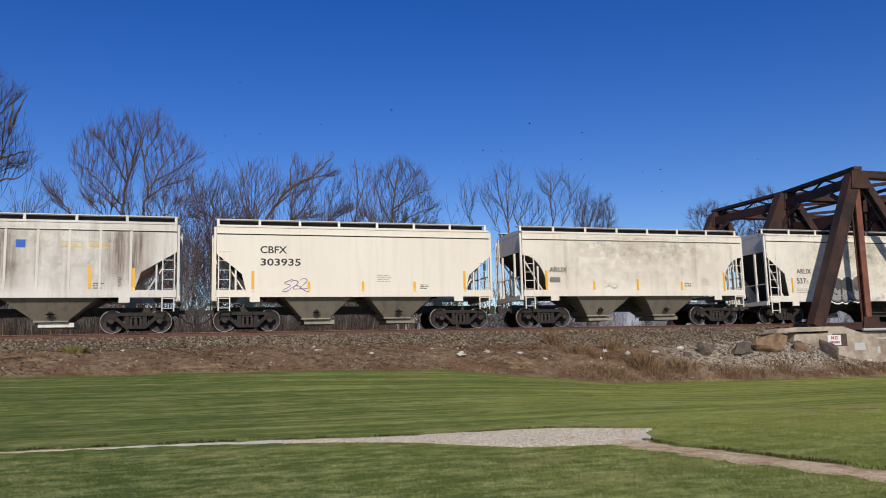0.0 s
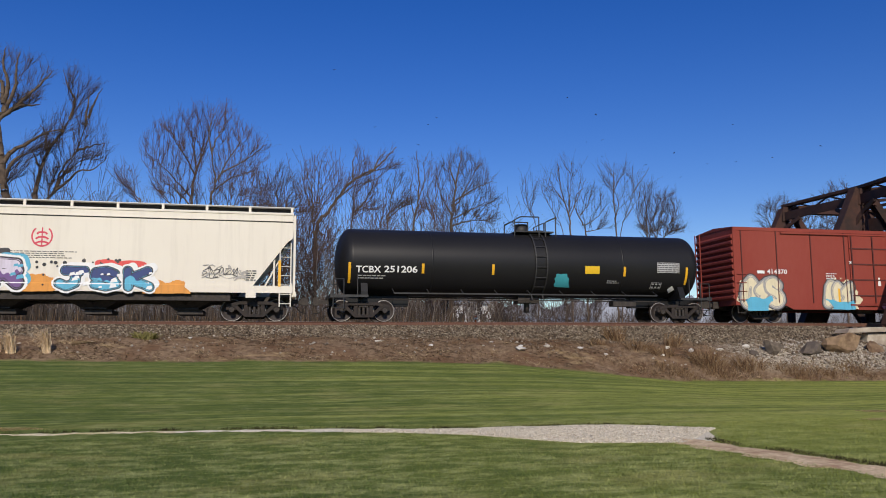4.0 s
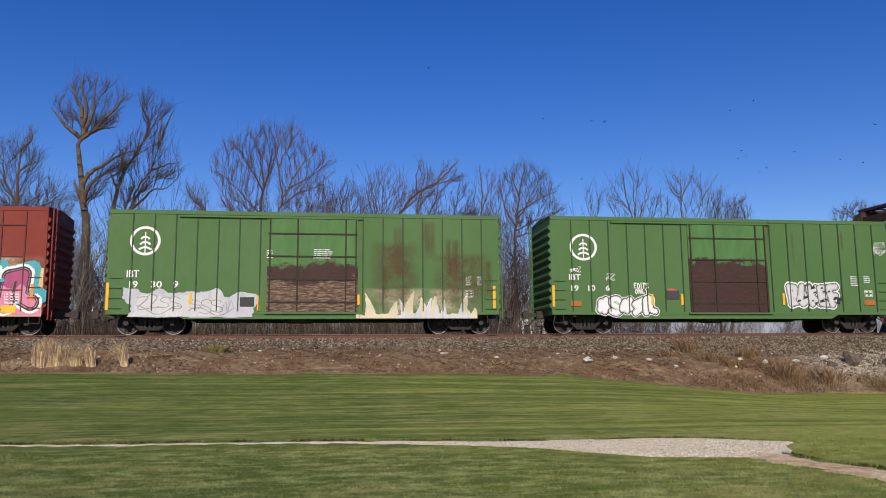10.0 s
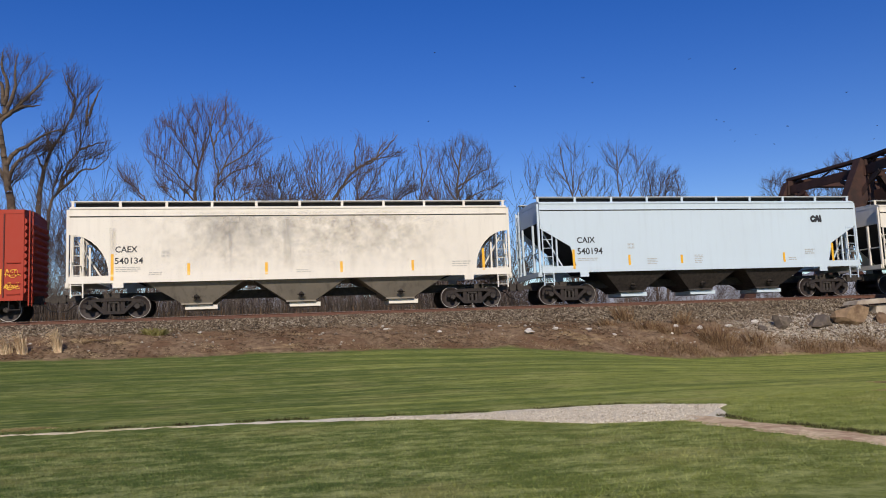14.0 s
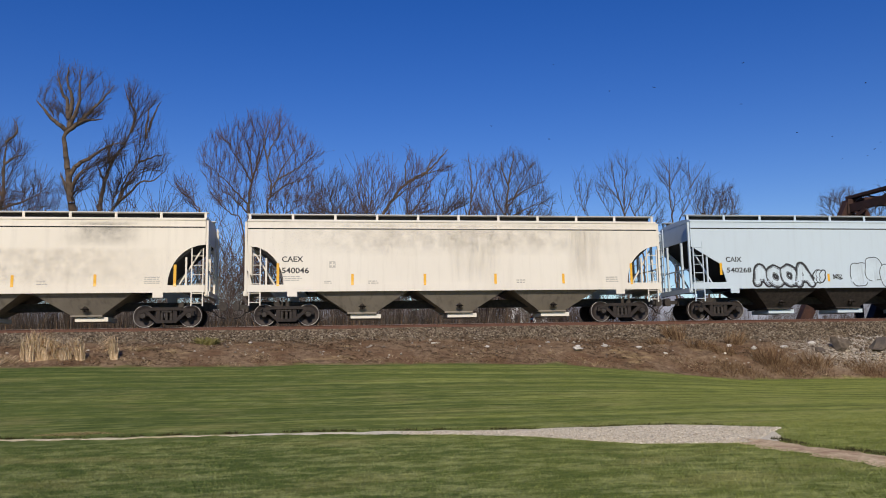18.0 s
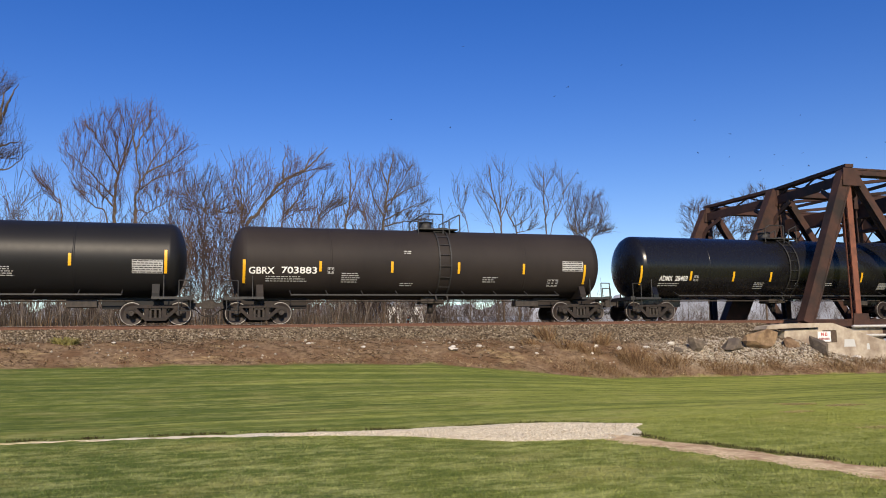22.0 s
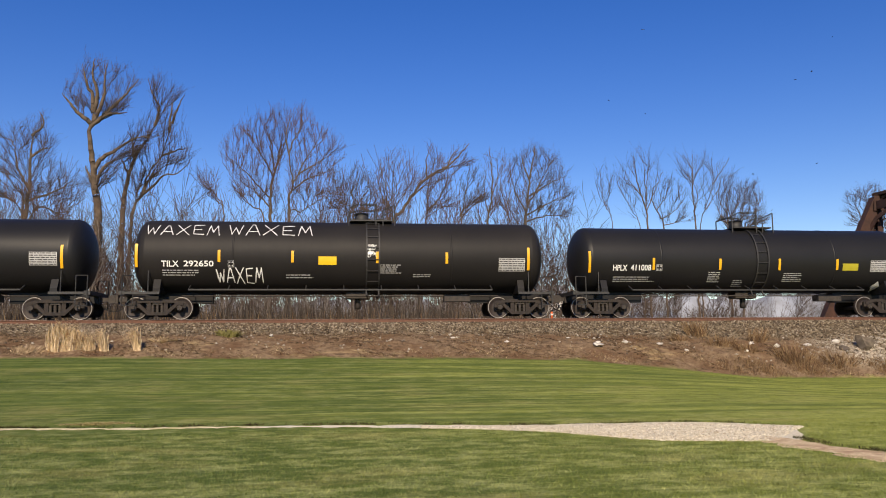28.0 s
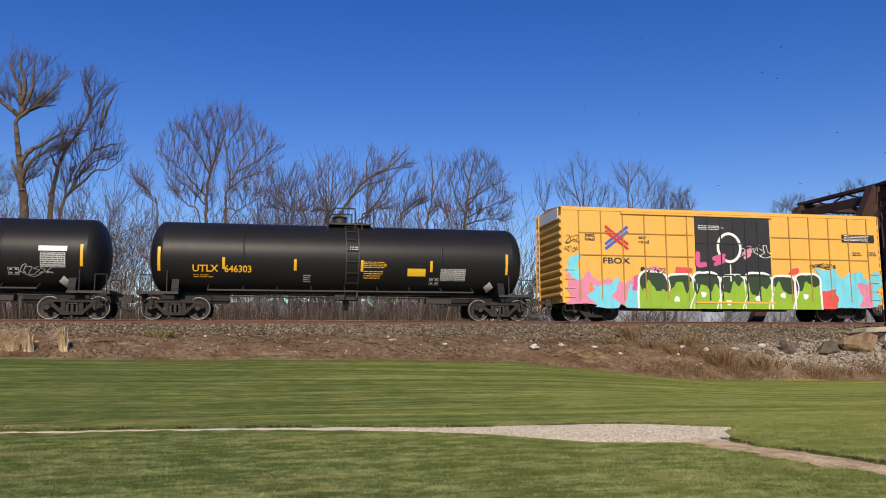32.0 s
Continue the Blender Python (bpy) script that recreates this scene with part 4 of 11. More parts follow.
def fill_crown(rng, start, goals, core, step=0.26, kill=0.36, up=0.20):
    """Branches that grow from the given points until they come close to every goal. Gives nodes and the parent of each."""
    nodes, parent, kids = np.array(start), np.full(len(start), -1), np.zeros(len(start), int)
    heading = np.zeros_like(nodes)
    d = np.linalg.norm(goals[:, None] - nodes[None], axis=2)
    near, dist = d.argmin(1), d.min(1)
    for _ in range(90):
        live = dist > kill
        if live.sum() < 0.02 * len(goals):
            break
        pull = np.zeros_like(nodes)
        v = goals[live] - nodes[near[live]]
        np.add.at(pull, near[live], v / (np.linalg.norm(v, axis=1)[:, None] + 1e-9))
        grow_at = np.where((np.abs(pull).sum(1) > 0) & (kids < 3))[0]
        if not len(grow_at):
            break
        w = pull[grow_at]
        out_ = nodes[grow_at] - core
        out_ /= np.linalg.norm(out_, axis=1)[:, None] + 1e-9
        w = 0.70 * w / (np.linalg.norm(w, axis=1)[:, None] + 1e-9) + 0.95 * heading[grow_at] + 0.70 * out_ + rng.normal(0, 0.13, w.shape) + np.array([0, 0, up])
        w /= np.linalg.norm(w, axis=1)[:, None]
        fresh = nodes[grow_at] + step * w
        heading = np.concatenate([heading, w])
        kids[grow_at] += 1
        base = len(nodes)
        nodes, parent, kids = np.concatenate([nodes, fresh]), np.concatenate([parent, grow_at]), np.concatenate([kids, np.zeros(len(fresh), int)])
        d = np.linalg.norm(goals[:, None] - fresh[None], axis=2)
        k = d.argmin(1)
        m = d[np.arange(len(goals)), k]
        better = m < dist
        near[better], dist[better] = base + k[better], m[better]
    return nodes, parent, heading


def crowned_tree(label, dist, r_base, twig, seed, count, limbs, crowns, whip=1.0):
    """A bare tree; limbs: bearings and elevations, in degrees, along the trunk (first) and each main limb; crowns: outlines that its twigs fill."""
    rng = np.random.default_rng(seed)
    az = limbs[0][0][0]
    bx, by = dist * math.tan(radians(az)), dist
    bz = float(ground_z(bx, by)) - 0.15
    eye = np.array([-bx, -by, EYE[2] - bz])

    def at(a_, e_):
        hx = dist * math.tan(radians(a_))
        return [hx - bx, 0.0, EYE[2] + math.tan(radians(e_)) * math.hypot(hx, dist) - bz]
    lowest = at(*limbs[0][0])[2]
    lines, rows_ = [], []
    for k, path in enumerate(limbs):
        pts = [at(*p) for p in path]
        low = pts[0][2]
        stem = k == 0 or low < lowest + 0.35
        sway = rng.uniform(-0.4, 0.4)
        if stem:
            pts.insert(0, [pts[0][0] * 0.7, 0.0, 0.0])
            y0 = 0.0
        else:           # start on the nearest limb
            old = np.concatenate(lines)
            q = old[np.argmin((old[:, 0] - pts[0][0]) ** 2 + (old[:, 2] - low) ** 2)]
            pts[0] = list(q)
            y0 = q[1]
        for p in pts[1:]:
            p[1] = y0 + sway * max(p[2] - low, 0)
        line = spline(pts, 0.24)
        line[1:] += rng.normal(0, 0.026, line[1:].shape)
        lines.append(line)
        n = len(line)
        r0 = r_base if k == 0 else r_base * (0.7 if stem else 0.42)
        rad = np.maximum(r0 * (1 - np.arange(n) / n) ** (0.5 if k == 0 else 0.8), 0.016)
        rows_.append([(*line[i], *line[i + 1], rad[i], rad[i + 1]) for i in range(n - 1)])
    goals = []
    area = [abs(np.ptp(np.array(c)[:, 0]) * np.ptp(np.array(c)[:, 1])) for c in crowns]
    for c, ar in zip(crowns, area):
        p = np.array([at(*q) for q in c])[:, [0, 2]]
        p = p.mean(0) + (p - p.mean(0)) * 0.82 - np.array([0, 0.25])
        n = int(count * ar / sum(area) * 1.55)
        x, z = rng.uniform(p[:, 0].min(), p[:, 0].max(), n), rng.uniform(p[:, 1].min(), p[:, 1].max(), n)
        ok = inside(p, x, z)
        x, z = x[ok], z[ok]
        half = np.ptp(p[:, 0]) / 2
        u = (x - p[:, 0].mean()) / half
        y = rng.uniform(-1, 1, len(x)) * 0.55 * half * np.sqrt(np.clip(1 - u * u, 0.08, 1))
        flat = np.stack([x, 0 * x, z], 1)
        goals.append(eye + (flat - eye) * (1 + y / dist)[:, None])      # spread along the line of sight
    goals = np.concatenate(goals)
    low = goals[:, 2].min() - 0.3
    start = np.concatenate([ln[ln[:, 2] > low] for ln in lines])
    core = np.array([goals[:, 0].mean() * 0.6, 0, np.percentile(goals[:, 2], 3) - 0.8])
    nodes, parent, heading = fill_crown(rng, start, goals, core)
    n0, n = len(start), len(nodes)
    load, ends = np.zeros(n), np.ones(n, bool)
    ends[parent[n0:]] = False
    for i in range(n - 1, n0 - 1, -1):
        load[i] = max(load[i], 1.0)
        load[parent[i]] += load[i]
    rad = np.minimum(0.0088 * load ** 0.37, 0.045)
    i = np.arange(n0, n)
    inner = parent[i]
    r_in = np.where(inner < n0, rad[i], rad[inner])
    twigs = [np.concatenate([nodes[inner], nodes[i], r_in[:, None], rad[i][:, None]], 1)]
    unit = lambda v: v / (np.linalg.norm(v, axis=1)[:, None] + 1e-9)
    bud = np.concatenate([i, i[rng.random(len(i)) < 0.2 / whip ** 3], i[ends[i] & (whip < 1.5)]])       # straight shoots along every branch, more at its end
    p, d = nodes[bud], unit(heading[bud] + rng.normal(0, 0.34, (len(bud), 3)) + 0.5 * unit(nodes[bud] - core) + np.array([0, 0, 0.18]))
    r, reach = np.full(len(bud), 0.0064), rng.uniform(0.16, 0.72, len(bud)) * whip
    for level in range(2):
        mid = p + d * (reach * 0.5)[:, None]
        d2 = unit(d + rng.normal(0, 0.10, d.shape) + np.array([0, 0, 0.08]))
        end = mid + d2 * (reach * 0.5)[:, None]
        twigs += [np.concatenate([p, mid, r[:, None], r[:, None] * 0.85], 1), np.concatenate([mid, end, r[:, None] * 0.85, r[:, None] * 0.6], 1)]
        p = np.concatenate([mid, end])
        d = unit(np.concatenate([d, d2]) + rng.normal(0, 0.36 / whip, (len(p), 3)))
        r, reach = np.concatenate([r, r]) * 0.8, np.concatenate([reach, reach]) * rng.uniform(0.4, 0.8, len(p))
    t = thing("bare_tree", label, "tree", "bare trees behind the railway", at=(bx, by, bz))
    part("trunk", tubes("trunk", rows_[0], M["bark"], 8), None, t)
    for q in rows_[1:]:
        part("limb", tubes("limb", q, M["bark"], 5), None, t)
    part("crown", tubes("crown", np.concatenate(twigs), M[twig], 3), None, t)
    return t


crowned_tree("twisted bare tree with thick crooked limbs", 50, 0.21, "twig", 60, 700, (
    ((-20.7, 8.5), (-20.5, 10.2), (-20.4, 12), (-20.3, 13.5)),
    ((-20.3, 13.5), (-19.9, 13.9), (-19.6, 14.4), (-19.9, 15)),
    ((-20.9, 8.8), (-21.1, 10.1), (-21.3, 10.8), (-22.2, 11.5), (-22.8, 11.8)),
    ((-20.6, 10.2), (-21.3, 11.6), (-21.6, 12.7), (-22, 13.4), (-22.8, 13.5)),
    ((-20.4, 12.3), (-19.9, 12.7), (-19.3, 12.9)),
    ((-20.5, 9.5), (-19, 10.3), (-18.2, 10.9), (-17.7, 11.3)),
    ((-20.4, 8.5), (-18.6, 8.9), (-18.1, 9.3), (-17.5, 9.6), (-17.2, 9.9))), (
    ((-23.5, 13.5), (-22.1, 14.4), (-21, 14.7), (-19.8, 15.2), (-19.3, 13), (-18.9, 11.7), (-17.5, 11.4), (-17, 10.5), (-17.5, 8.9), (-22.6, 8.5), (-23.3, 9.9)),))
crowned_tree("tall bare tree with a straight trunk and wide top", 50, 0.36, "twig", 61, 1100, (
    ((-16.4, 8.4), (-16.6, 10.5), (-16.8, 12.5), (-17, 14.2), (-16.8, 14.9), (-16.7, 15.4)),
    ((-17, 14.7), (-17.7, 15.3), (-18.3, 15.9), (-18.7, 16.4)),
    ((-16.8, 15.4), (-16.9, 16.4), (-17.3, 17.3), (-17.6, 18.3)),
    ((-16.7, 15.4), (-16.5, 16.6), (-16.8, 17.7), (-16.6, 18.6)),
    ((-16.8, 14.9), (-16.4, 15.6), (-16.1, 16.7), (-16.1, 17.7), (-15.9, 18.5)),
    ((-16.9, 14.5), (-16.2, 15.2), (-15.4, 16.1), (-14.6, 17), (-14, 17.8)),
    ((-16.8, 14.7), (-15.9, 15.4), (-14.7, 15.6)),
    ((-16.7, 11.8), (-16.2, 12.6), (-15.4, 13.2), (-14.8, 13.7), (-14, 14.2), (-13.2, 14.2)),
    ((-16.6, 10.8), (-16.1, 12.1), (-15.4, 12.6)),
    ((-16.6, 10.5), (-17.1, 11.5), (-17.4, 12.1))), (
    ((-19.1, 16.5), (-18.5, 17), (-17.9, 18.6), (-16.5, 19), (-15.4, 18.7), (-14.3, 18.2), (-13.8, 17.7), (-14.3, 16.5), (-14.6, 15.5), (-16, 14.6), (-16.8, 14.6), (-17.9, 14.8), (-18.6, 15.7)),
    ((-16.5, 12.4), (-14.8, 14.2), (-13.3, 14.7), (-13.3, 13.5), (-15.1, 12), (-15.9, 9.9), (-17.4, 9.8), (-17.7, 12.4), (-16.9, 11.5)),))
crowned_tree("bare tree with steep broom-like branches", 51, 0.23, "twig", 62, 900, (
    ((-14.9, 8.5), (-14.9, 9.9), (-14.7, 11.7), (-14.4, 12.9), (-13.8, 14), (-13.2, 15.2)),
    ((-14.3, 8.6), (-13.9, 10.7), (-13.6, 12.3), (-13, 13.5), (-12.7, 15.3), (-12.5, 16.7)),
    ((-13.7, 10.3), (-13, 11.3), (-12.4, 11.9), (-11.5, 12.1), (-10.7, 12.9)),
    ((-13.2, 15.2), (-12.9, 16.3), (-13.3, 17.3), (-13.6, 18.1)),
    ((-12.7, 15.3), (-12.7, 17), (-12.7, 18.4)),
    ((-12.6, 16), (-12.1, 17.1), (-11.6, 17.9)),
    ((-14.4, 12.9), (-14.7, 14.2), (-15.1, 14.8)),
    ((-13, 13.5), (-12.1, 13.9), (-11.3, 14.2)),
    ((-14.7, 11.7), (-15.1, 12.5), (-15.4, 13)),
    ((-13.9, 10.7), (-13.4, 11.8), (-12.8, 13))), (
    ((-13.8, 18.1), (-12.8, 18.8), (-12, 18.5), (-11.3, 17.7), (-11.5, 16.6), (-12, 15.3), (-11.1, 14.4), (-11.3, 13.6), (-10, 13), (-11, 11.9), (-12.7, 11.5), (-13.3, 9.3), (-15.3, 9.2), (-15.6, 11.9), (-15.1, 13.4), (-15.2, 14.9), (-14.2, 15.1), (-13.4, 16.3)),))
crowned_tree("small leaning bare sapling tree", 52, 0.07, "twig_red", 63, 160, (
    ((-8.3, 9.2), (-8.7, 10.4), (-9.6, 11.5), (-10.2, 12.5)),
    ((-8.9, 10.6), (-9, 11.7), (-9.3, 12.5)),
    ((-9.1, 10.9), (-10, 11.4), (-10.6, 12.1))), (
    ((-10.8, 12.5), (-10, 13), (-8.9, 12.6), (-8.4, 11), (-8, 9.6), (-9, 9.5), (-10.1, 11.3)),))
crowned_tree("broad rounded bare tree with many fine twigs", 52, 0.15, "twig_red", 64, 900, (
    ((-5.1, 8.8), (-5.2, 10.7), (-5.1, 12.3), (-4.8, 13.5), (-4.6, 15.1)),
    ((-5.1, 10.7), (-5.9, 11.4), (-7.1, 12.6), (-8.4, 13.6)),
    ((-5.1, 12.3), (-5.8, 13.6), (-6.6, 14.8), (-6.9, 15.6)),
    ((-5.5, 8.8), (-6.5, 10), (-7.7, 11.8), (-8.4, 12.8)),
    ((-4.9, 13.3), (-4.3, 14.7), (-3.6, 16.5)),
    ((-5, 12.7), (-5.3, 14.5), (-5.5, 16)),
    ((-5.1, 10), (-6, 10.8), (-6.7, 12))), (
    ((-9, 14.2), (-7.8, 15), (-6.9, 16), (-5.4, 16.4), (-3.9, 17), (-3.5, 15.1), (-4.2, 11.5), (-4.7, 9.2), (-6.9, 9.4), (-7.9, 10.9), (-8.6, 12.5)),))
crowned_tree("rounded bare tree leaning from a shared base", 52.6, 0.14, "twig_red", 65, 900, (
    ((-3.8, 8.9), (-3.8, 10.5), (-3.5, 11.4), (-3.7, 12.5), (-3.8, 13.4)),
    ((-3.5, 11.4), (-2.7, 13), (-1.8, 14.4), (-1.5, 15.3)),
    ((-3.8, 13.3), (-3.4, 14.5), (-2.6, 15.9)),
    ((-3.8, 9), (-3, 9.7), (-2, 10.3), (-0.8, 10.8), (0.5, 10.9)),
    ((-3.2, 12.1), (-1.6, 13.1), (-0.1, 14.4)),
    ((-3.7, 10.9), (-2.5, 11.8), (-1, 12.4)),
    ((-3.8, 13.1), (-4, 14.7), (-3.4, 16.6))), (
    ((-4.3, 16.3), (-3.5, 17.1), (-2.3, 16.1), (-1.1, 15.1), (0.2, 14.7), (0.1, 13.2), (-0.8, 11.6), (0.7, 11), (-0.6, 10.2), (-3.6, 9.3), (-4.4, 12.1), (-3.9, 14.1)),))
crowned_tree("dense twiggy bare grey bush", 54, 0.08, "twig", 66, 450, (
    ((0.7, 8.7), (0.8, 10.2), (0.7, 11.4), (1, 12.5)),
    ((0.7, 9.6), (-0.3, 11), (-0.8, 11.9)),
    ((0.7, 10), (1.7, 11.2), (1.9, 12.2)),
    ((0.7, 11), (0.2, 12)),
    ((0.8, 9.6), (2.1, 10.2), (2.5, 10.8))), (
    ((-1.1, 11.9), (0.2, 12.5), (1.1, 12.9), (2.2, 12.3), (2.9, 10.6), (2.6, 9), (-1, 8.9)),))
crowned_tree("reddish fan-shaped bare bush", 50, 0.085, "twig_red", 67, 420, (
    ((3.4, 6.9), (3.2, 9.6), (3.1, 11.2), (2.7, 12.9), (2.7, 13.4)),
    ((3.3, 8.8), (3.6, 11.2), (3.8, 13.6)),
    ((3.3, 9), (4, 11.7), (4.6, 13.2)),
    ((3.2, 9.8), (2.7, 11.4), (2.4, 12.5)),
    ((3.4, 9.4), (4.4, 11), (5.3, 12.3)),
    ((3.2, 9.4), (3.3, 11.7), (3.2, 13.3))), (
    ((2.4, 13.5), (2.9, 13.7), (3.8, 14.1), (4.8, 13.6), (5.7, 12.3), (5.2, 11.2), (4, 9.6), (3, 9.4), (2.5, 11.4)),))
crowned_tree("bare tree leaning over with swept branches", 50, 0.15, "twig_red", 68, 700, (
    ((3.5, 8.2), (4.4, 10), (5.3, 11.3), (6.3, 12.3), (7.6, 13), (8.7, 14), (9.2, 14.5)),
    ((6.3, 12.3), (7.8, 12.9), (9.3, 13.4)),
    ((6, 12), (6.1, 13.5), (6.4, 14.5)),
    ((7.6, 12.9), (8, 13.8), (8.5, 14.3)),
    ((5.8, 7.3), (6.1, 9.8), (6.2, 11.5), (6.6, 13.1), (7, 13.8)),
    ((6.1, 9.8), (7, 10.7), (7.4, 11.7), (7.6, 12.7)),
    ((4.8, 10.6), (6.1, 11.7), (7.4, 12.1))), (
    ((6.1, 14.7), (6.8, 14), (7.6, 13.6), (9.2, 14.7), (9.7, 13.4), (8.4, 12.4), (7.9, 11.2), (7.7, 9), (5.6, 9), (5.6, 11.3), (4.8, 10.4), (4.6, 10.8), (5.9, 12.5)),))
crowned_tree("slender upright bare tree", 53, 0.08, "twig", 69, 260, (
    ((8.6, 8.6), (8.8, 10.2), (9.1, 11.9), (9.3, 12.9)),
    ((8.8, 9.6), (9.7, 11), (10, 12.3)),
    ((8.7, 9.4), (8.4, 10.8), (8.5, 12.1))), (
    ((8.3, 12.3), (9.4, 13.1), (10.4, 12.2), (10.4, 8.7), (8.4, 8.8)),))
crowned_tree("bare tree with many upright stems", 51, 0.1, "twig_red", 70, 450, (
    ((10.5, 8.5), (10.8, 10.6), (10.8, 12.2), (10.6, 14.1)),
    ((12, 8.5), (11.8, 10.2), (11.4, 11.6), (11.7, 13.4)),
    ((10.6, 9.4), (10.2, 11), (10.4, 12.7)),
    ((11.8, 10), (12.3, 11.4), (12.3, 12.7)),
    ((10.8, 10.8), (11.3, 12.2), (11.2, 13.5))), (
    ((10.2, 13.5), (10.7, 14.2), (11.8, 14), (12.5, 12.9), (12.5, 8.7), (10.1, 8.7)),))
crowned_tree("dense bare tree with crossing branches", 52, 0.15, "twig", 71, 1000, (
    ((13.2, 8.3), (13.3, 10.1), (13.5, 12.2), (13.8, 13.9)),
    ((13.3, 10.1), (14.1, 11.3), (14.9, 12.7), (15.3, 13.3)),
    ((13.3, 9.7), (12.5, 11.2), (12.3, 12.5)),
    ((13.3, 9.3), (14.7, 10.1), (15.9, 10.6), (16.6, 10.1)),
    ((13.4, 10.5), (14.9, 11.5), (16, 11.9)),
    ((13.3, 9.1), (14.9, 9.3), (16.3, 9.2)),
    ((13.5, 11.8), (13, 13), (12.9, 13.7))), (
    ((12.1, 12.9), (12.9, 13.8), (13.8, 14.1), (14.3, 14.1), (15.4, 13.5), (16.3, 12.1), (16.9, 10.3), (16.6, 8.5), (12.4, 8.6)),))
crowned_tree("thin young bare sapling tree", 55, 0.05, "twig", 72, 42, (
    ((19.4, 8), (19.1, 10), (19, 11.3), (19.1, 12.4)),
    ((19.2, 9.7), (18.7, 10.6), (18.5, 11.6)),
    ((19.1, 9.8), (19.4, 10.7), (19.5, 11.5))), (
    ((18.3, 11.8), (19.1, 12.5), (19.7, 11.4), (19.4, 8.7), (18.5, 9.7)),), whip=1.6)
crowned_tree("fan-shaped bare tree with long whips", 53, 0.1, "twig", 73, 156, (
    ((21.8, 7.7), (21.7, 9.5), (21.4, 10.6), (21.1, 11.9), (21, 13.2)),
    ((21.7, 9.5), (21.9, 11), (22.2, 12.6), (22.3, 13.5)),
    ((21.7, 9.3), (22.3, 10.6), (22.9, 12)),
    ((21.5, 10.4), (20.9, 11.2), (20.5, 12.1)),
    ((21.3, 7.8), (20.7, 9.4), (20, 10.7), (19.6, 11.7)),
    ((21.8, 10.1), (21.6, 11.5), (21.5, 12.4))), (
    ((19.5, 11.8), (20.5, 12.2), (21, 13.4), (22.3, 13.7), (23, 12.2), (22.7, 10.8), (22, 9.4), (21.6, 8.1), (21, 8.3)),), whip=1.6)
crowned_tree("low dark bare tree with crooked branches", 54, 0.09, "twig", 74, 300, (
    ((22.9, 7.7), (22.8, 9), (22.5, 10), (22.7, 11.1), (23.4, 11.7)),
    ((22.9, 8.8), (23.7, 9.3), (24.3, 9.9)),
    ((22.9, 8.4), (23.8, 8.5), (24.5, 9)),
    ((22.7, 9.5), (23.4, 10.4), (23.7, 11.2))), (
    ((22.3, 10.8), (23.6, 11.9), (24.5, 10.6), (24.6, 8), (22.7, 8)),))
crowned_tree("fan-shaped bare tree with long whips", 54, 0.09, "twig", 75, 156, (
    ((25, 7.6), (24.8, 9.4), (24.6, 10.6), (24.5, 11.9), (23.9, 12.8)),
    ((24.5, 11.3), (24.7, 12.9)),
    ((25.3, 7.6), (25.5, 9.3), (25.8, 10.7), (25.6, 12.5)),
    ((25.8, 10.7), (26.4, 11.6), (26.9, 12.4)),
    ((25.5, 9.2), (26.1, 10), (26.6, 10.7)),
    ((24.9, 9), (25.3, 10.2), (25.1, 11.7))), (
    ((23.8, 12.8), (24.7, 13.1), (25.6, 12.7), (26.9, 12.4), (26.9, 10.5), (25.9, 9.3), (25.2, 8.3), (24.4, 9.9)),), whip=1.6)
crowned_tree("dense rounded bare bush with fine twigs", 56, 0.09, "twig", 76, 700, (
    ((27.1, 7.5), (27.3, 9.1), (27.4, 10.3), (27.4, 11.6)),
    ((27.2, 8.5), (28.2, 9.7), (28.9, 10.7)),
    ((27.2, 8.2), (26.6, 9.3), (26.4, 10.3)),
    ((27.3, 8.9), (26.8, 10), (26.9, 11)),
    ((27.2, 8), (28.5, 8.6), (29.4, 9.3)),
    ((27.2, 7.7), (28.3, 7.8), (29.3, 8.1))), (
    ((26.4, 10.5), (27.4, 11.7), (28.3, 10.6), (29, 10.8), (29.7, 9.4), (29.6, 8), (29.2, 7.5), (26.3, 7.6)),))
crowned_tree("dense twiggy bare tree by the river", 62, 0.12, "twig", 74, 260, (
    ((27.8, 6.5), (27.7, 8.5), (27.4, 10.2)), ((27.8, 7), (28.5, 8.6), (28.9, 10)), ((27.8, 6.8), (26.9, 8.2), (26.4, 9.6)), ((27.7, 7.6), (28.1, 9.4), (28.4, 10.8))), (
    ((25.9, 9.4), (27.4, 10.6), (28.4, 11.2), (29.3, 9.8), (29, 7.4), (27, 7.2)),))
for az, el, sd in ((35.9, 9.6, 77), (39.5, 10.2, 78), (37.4, 8.8, 79)):
    crowned_tree("small bare tree beyond the bridge", 72, 0.13, "twig", sd, 260, (
        ((az, 6), (az + 0.2, el - 1.5), (az + 0.1, el)), ((az, 6.6), (az - 1, el - 1.6), (az - 1.5, el - 0.6)), ((az, 6.4), (az + 1, el - 1.6), (az + 1.6, el - 0.8))), (
        ((az - 1.9, el - 0.6), (az - 0.6, el + 0.3), (az + 0.5, el + 0.4), (az + 1.9, el - 0.7), (az + 1.5, 6.8), (az - 1.3, 6.8)),))
crowned_tree("large bare tree with wide limbs", 50, 0.24, "twig", 80, 700, (
    ((-26.5, 8.6), (-26.4, 11), (-26, 13), (-25.9, 15.2)), ((-26.5, 10), (-27.6, 12), (-28.4, 14)), ((-26.4, 11), (-25.2, 12.6), (-24.2, 13.8)), ((-26.2, 12), (-26.9, 14), (-27, 15.6)), ((-26.5, 9.8), (-25, 11), (-23.6, 12))), (
    ((-29, 13.6), (-27.2, 16), (-25.6, 16), (-23.8, 14.2), (-23.2, 12), (-25, 10), (-27.8, 11)),))


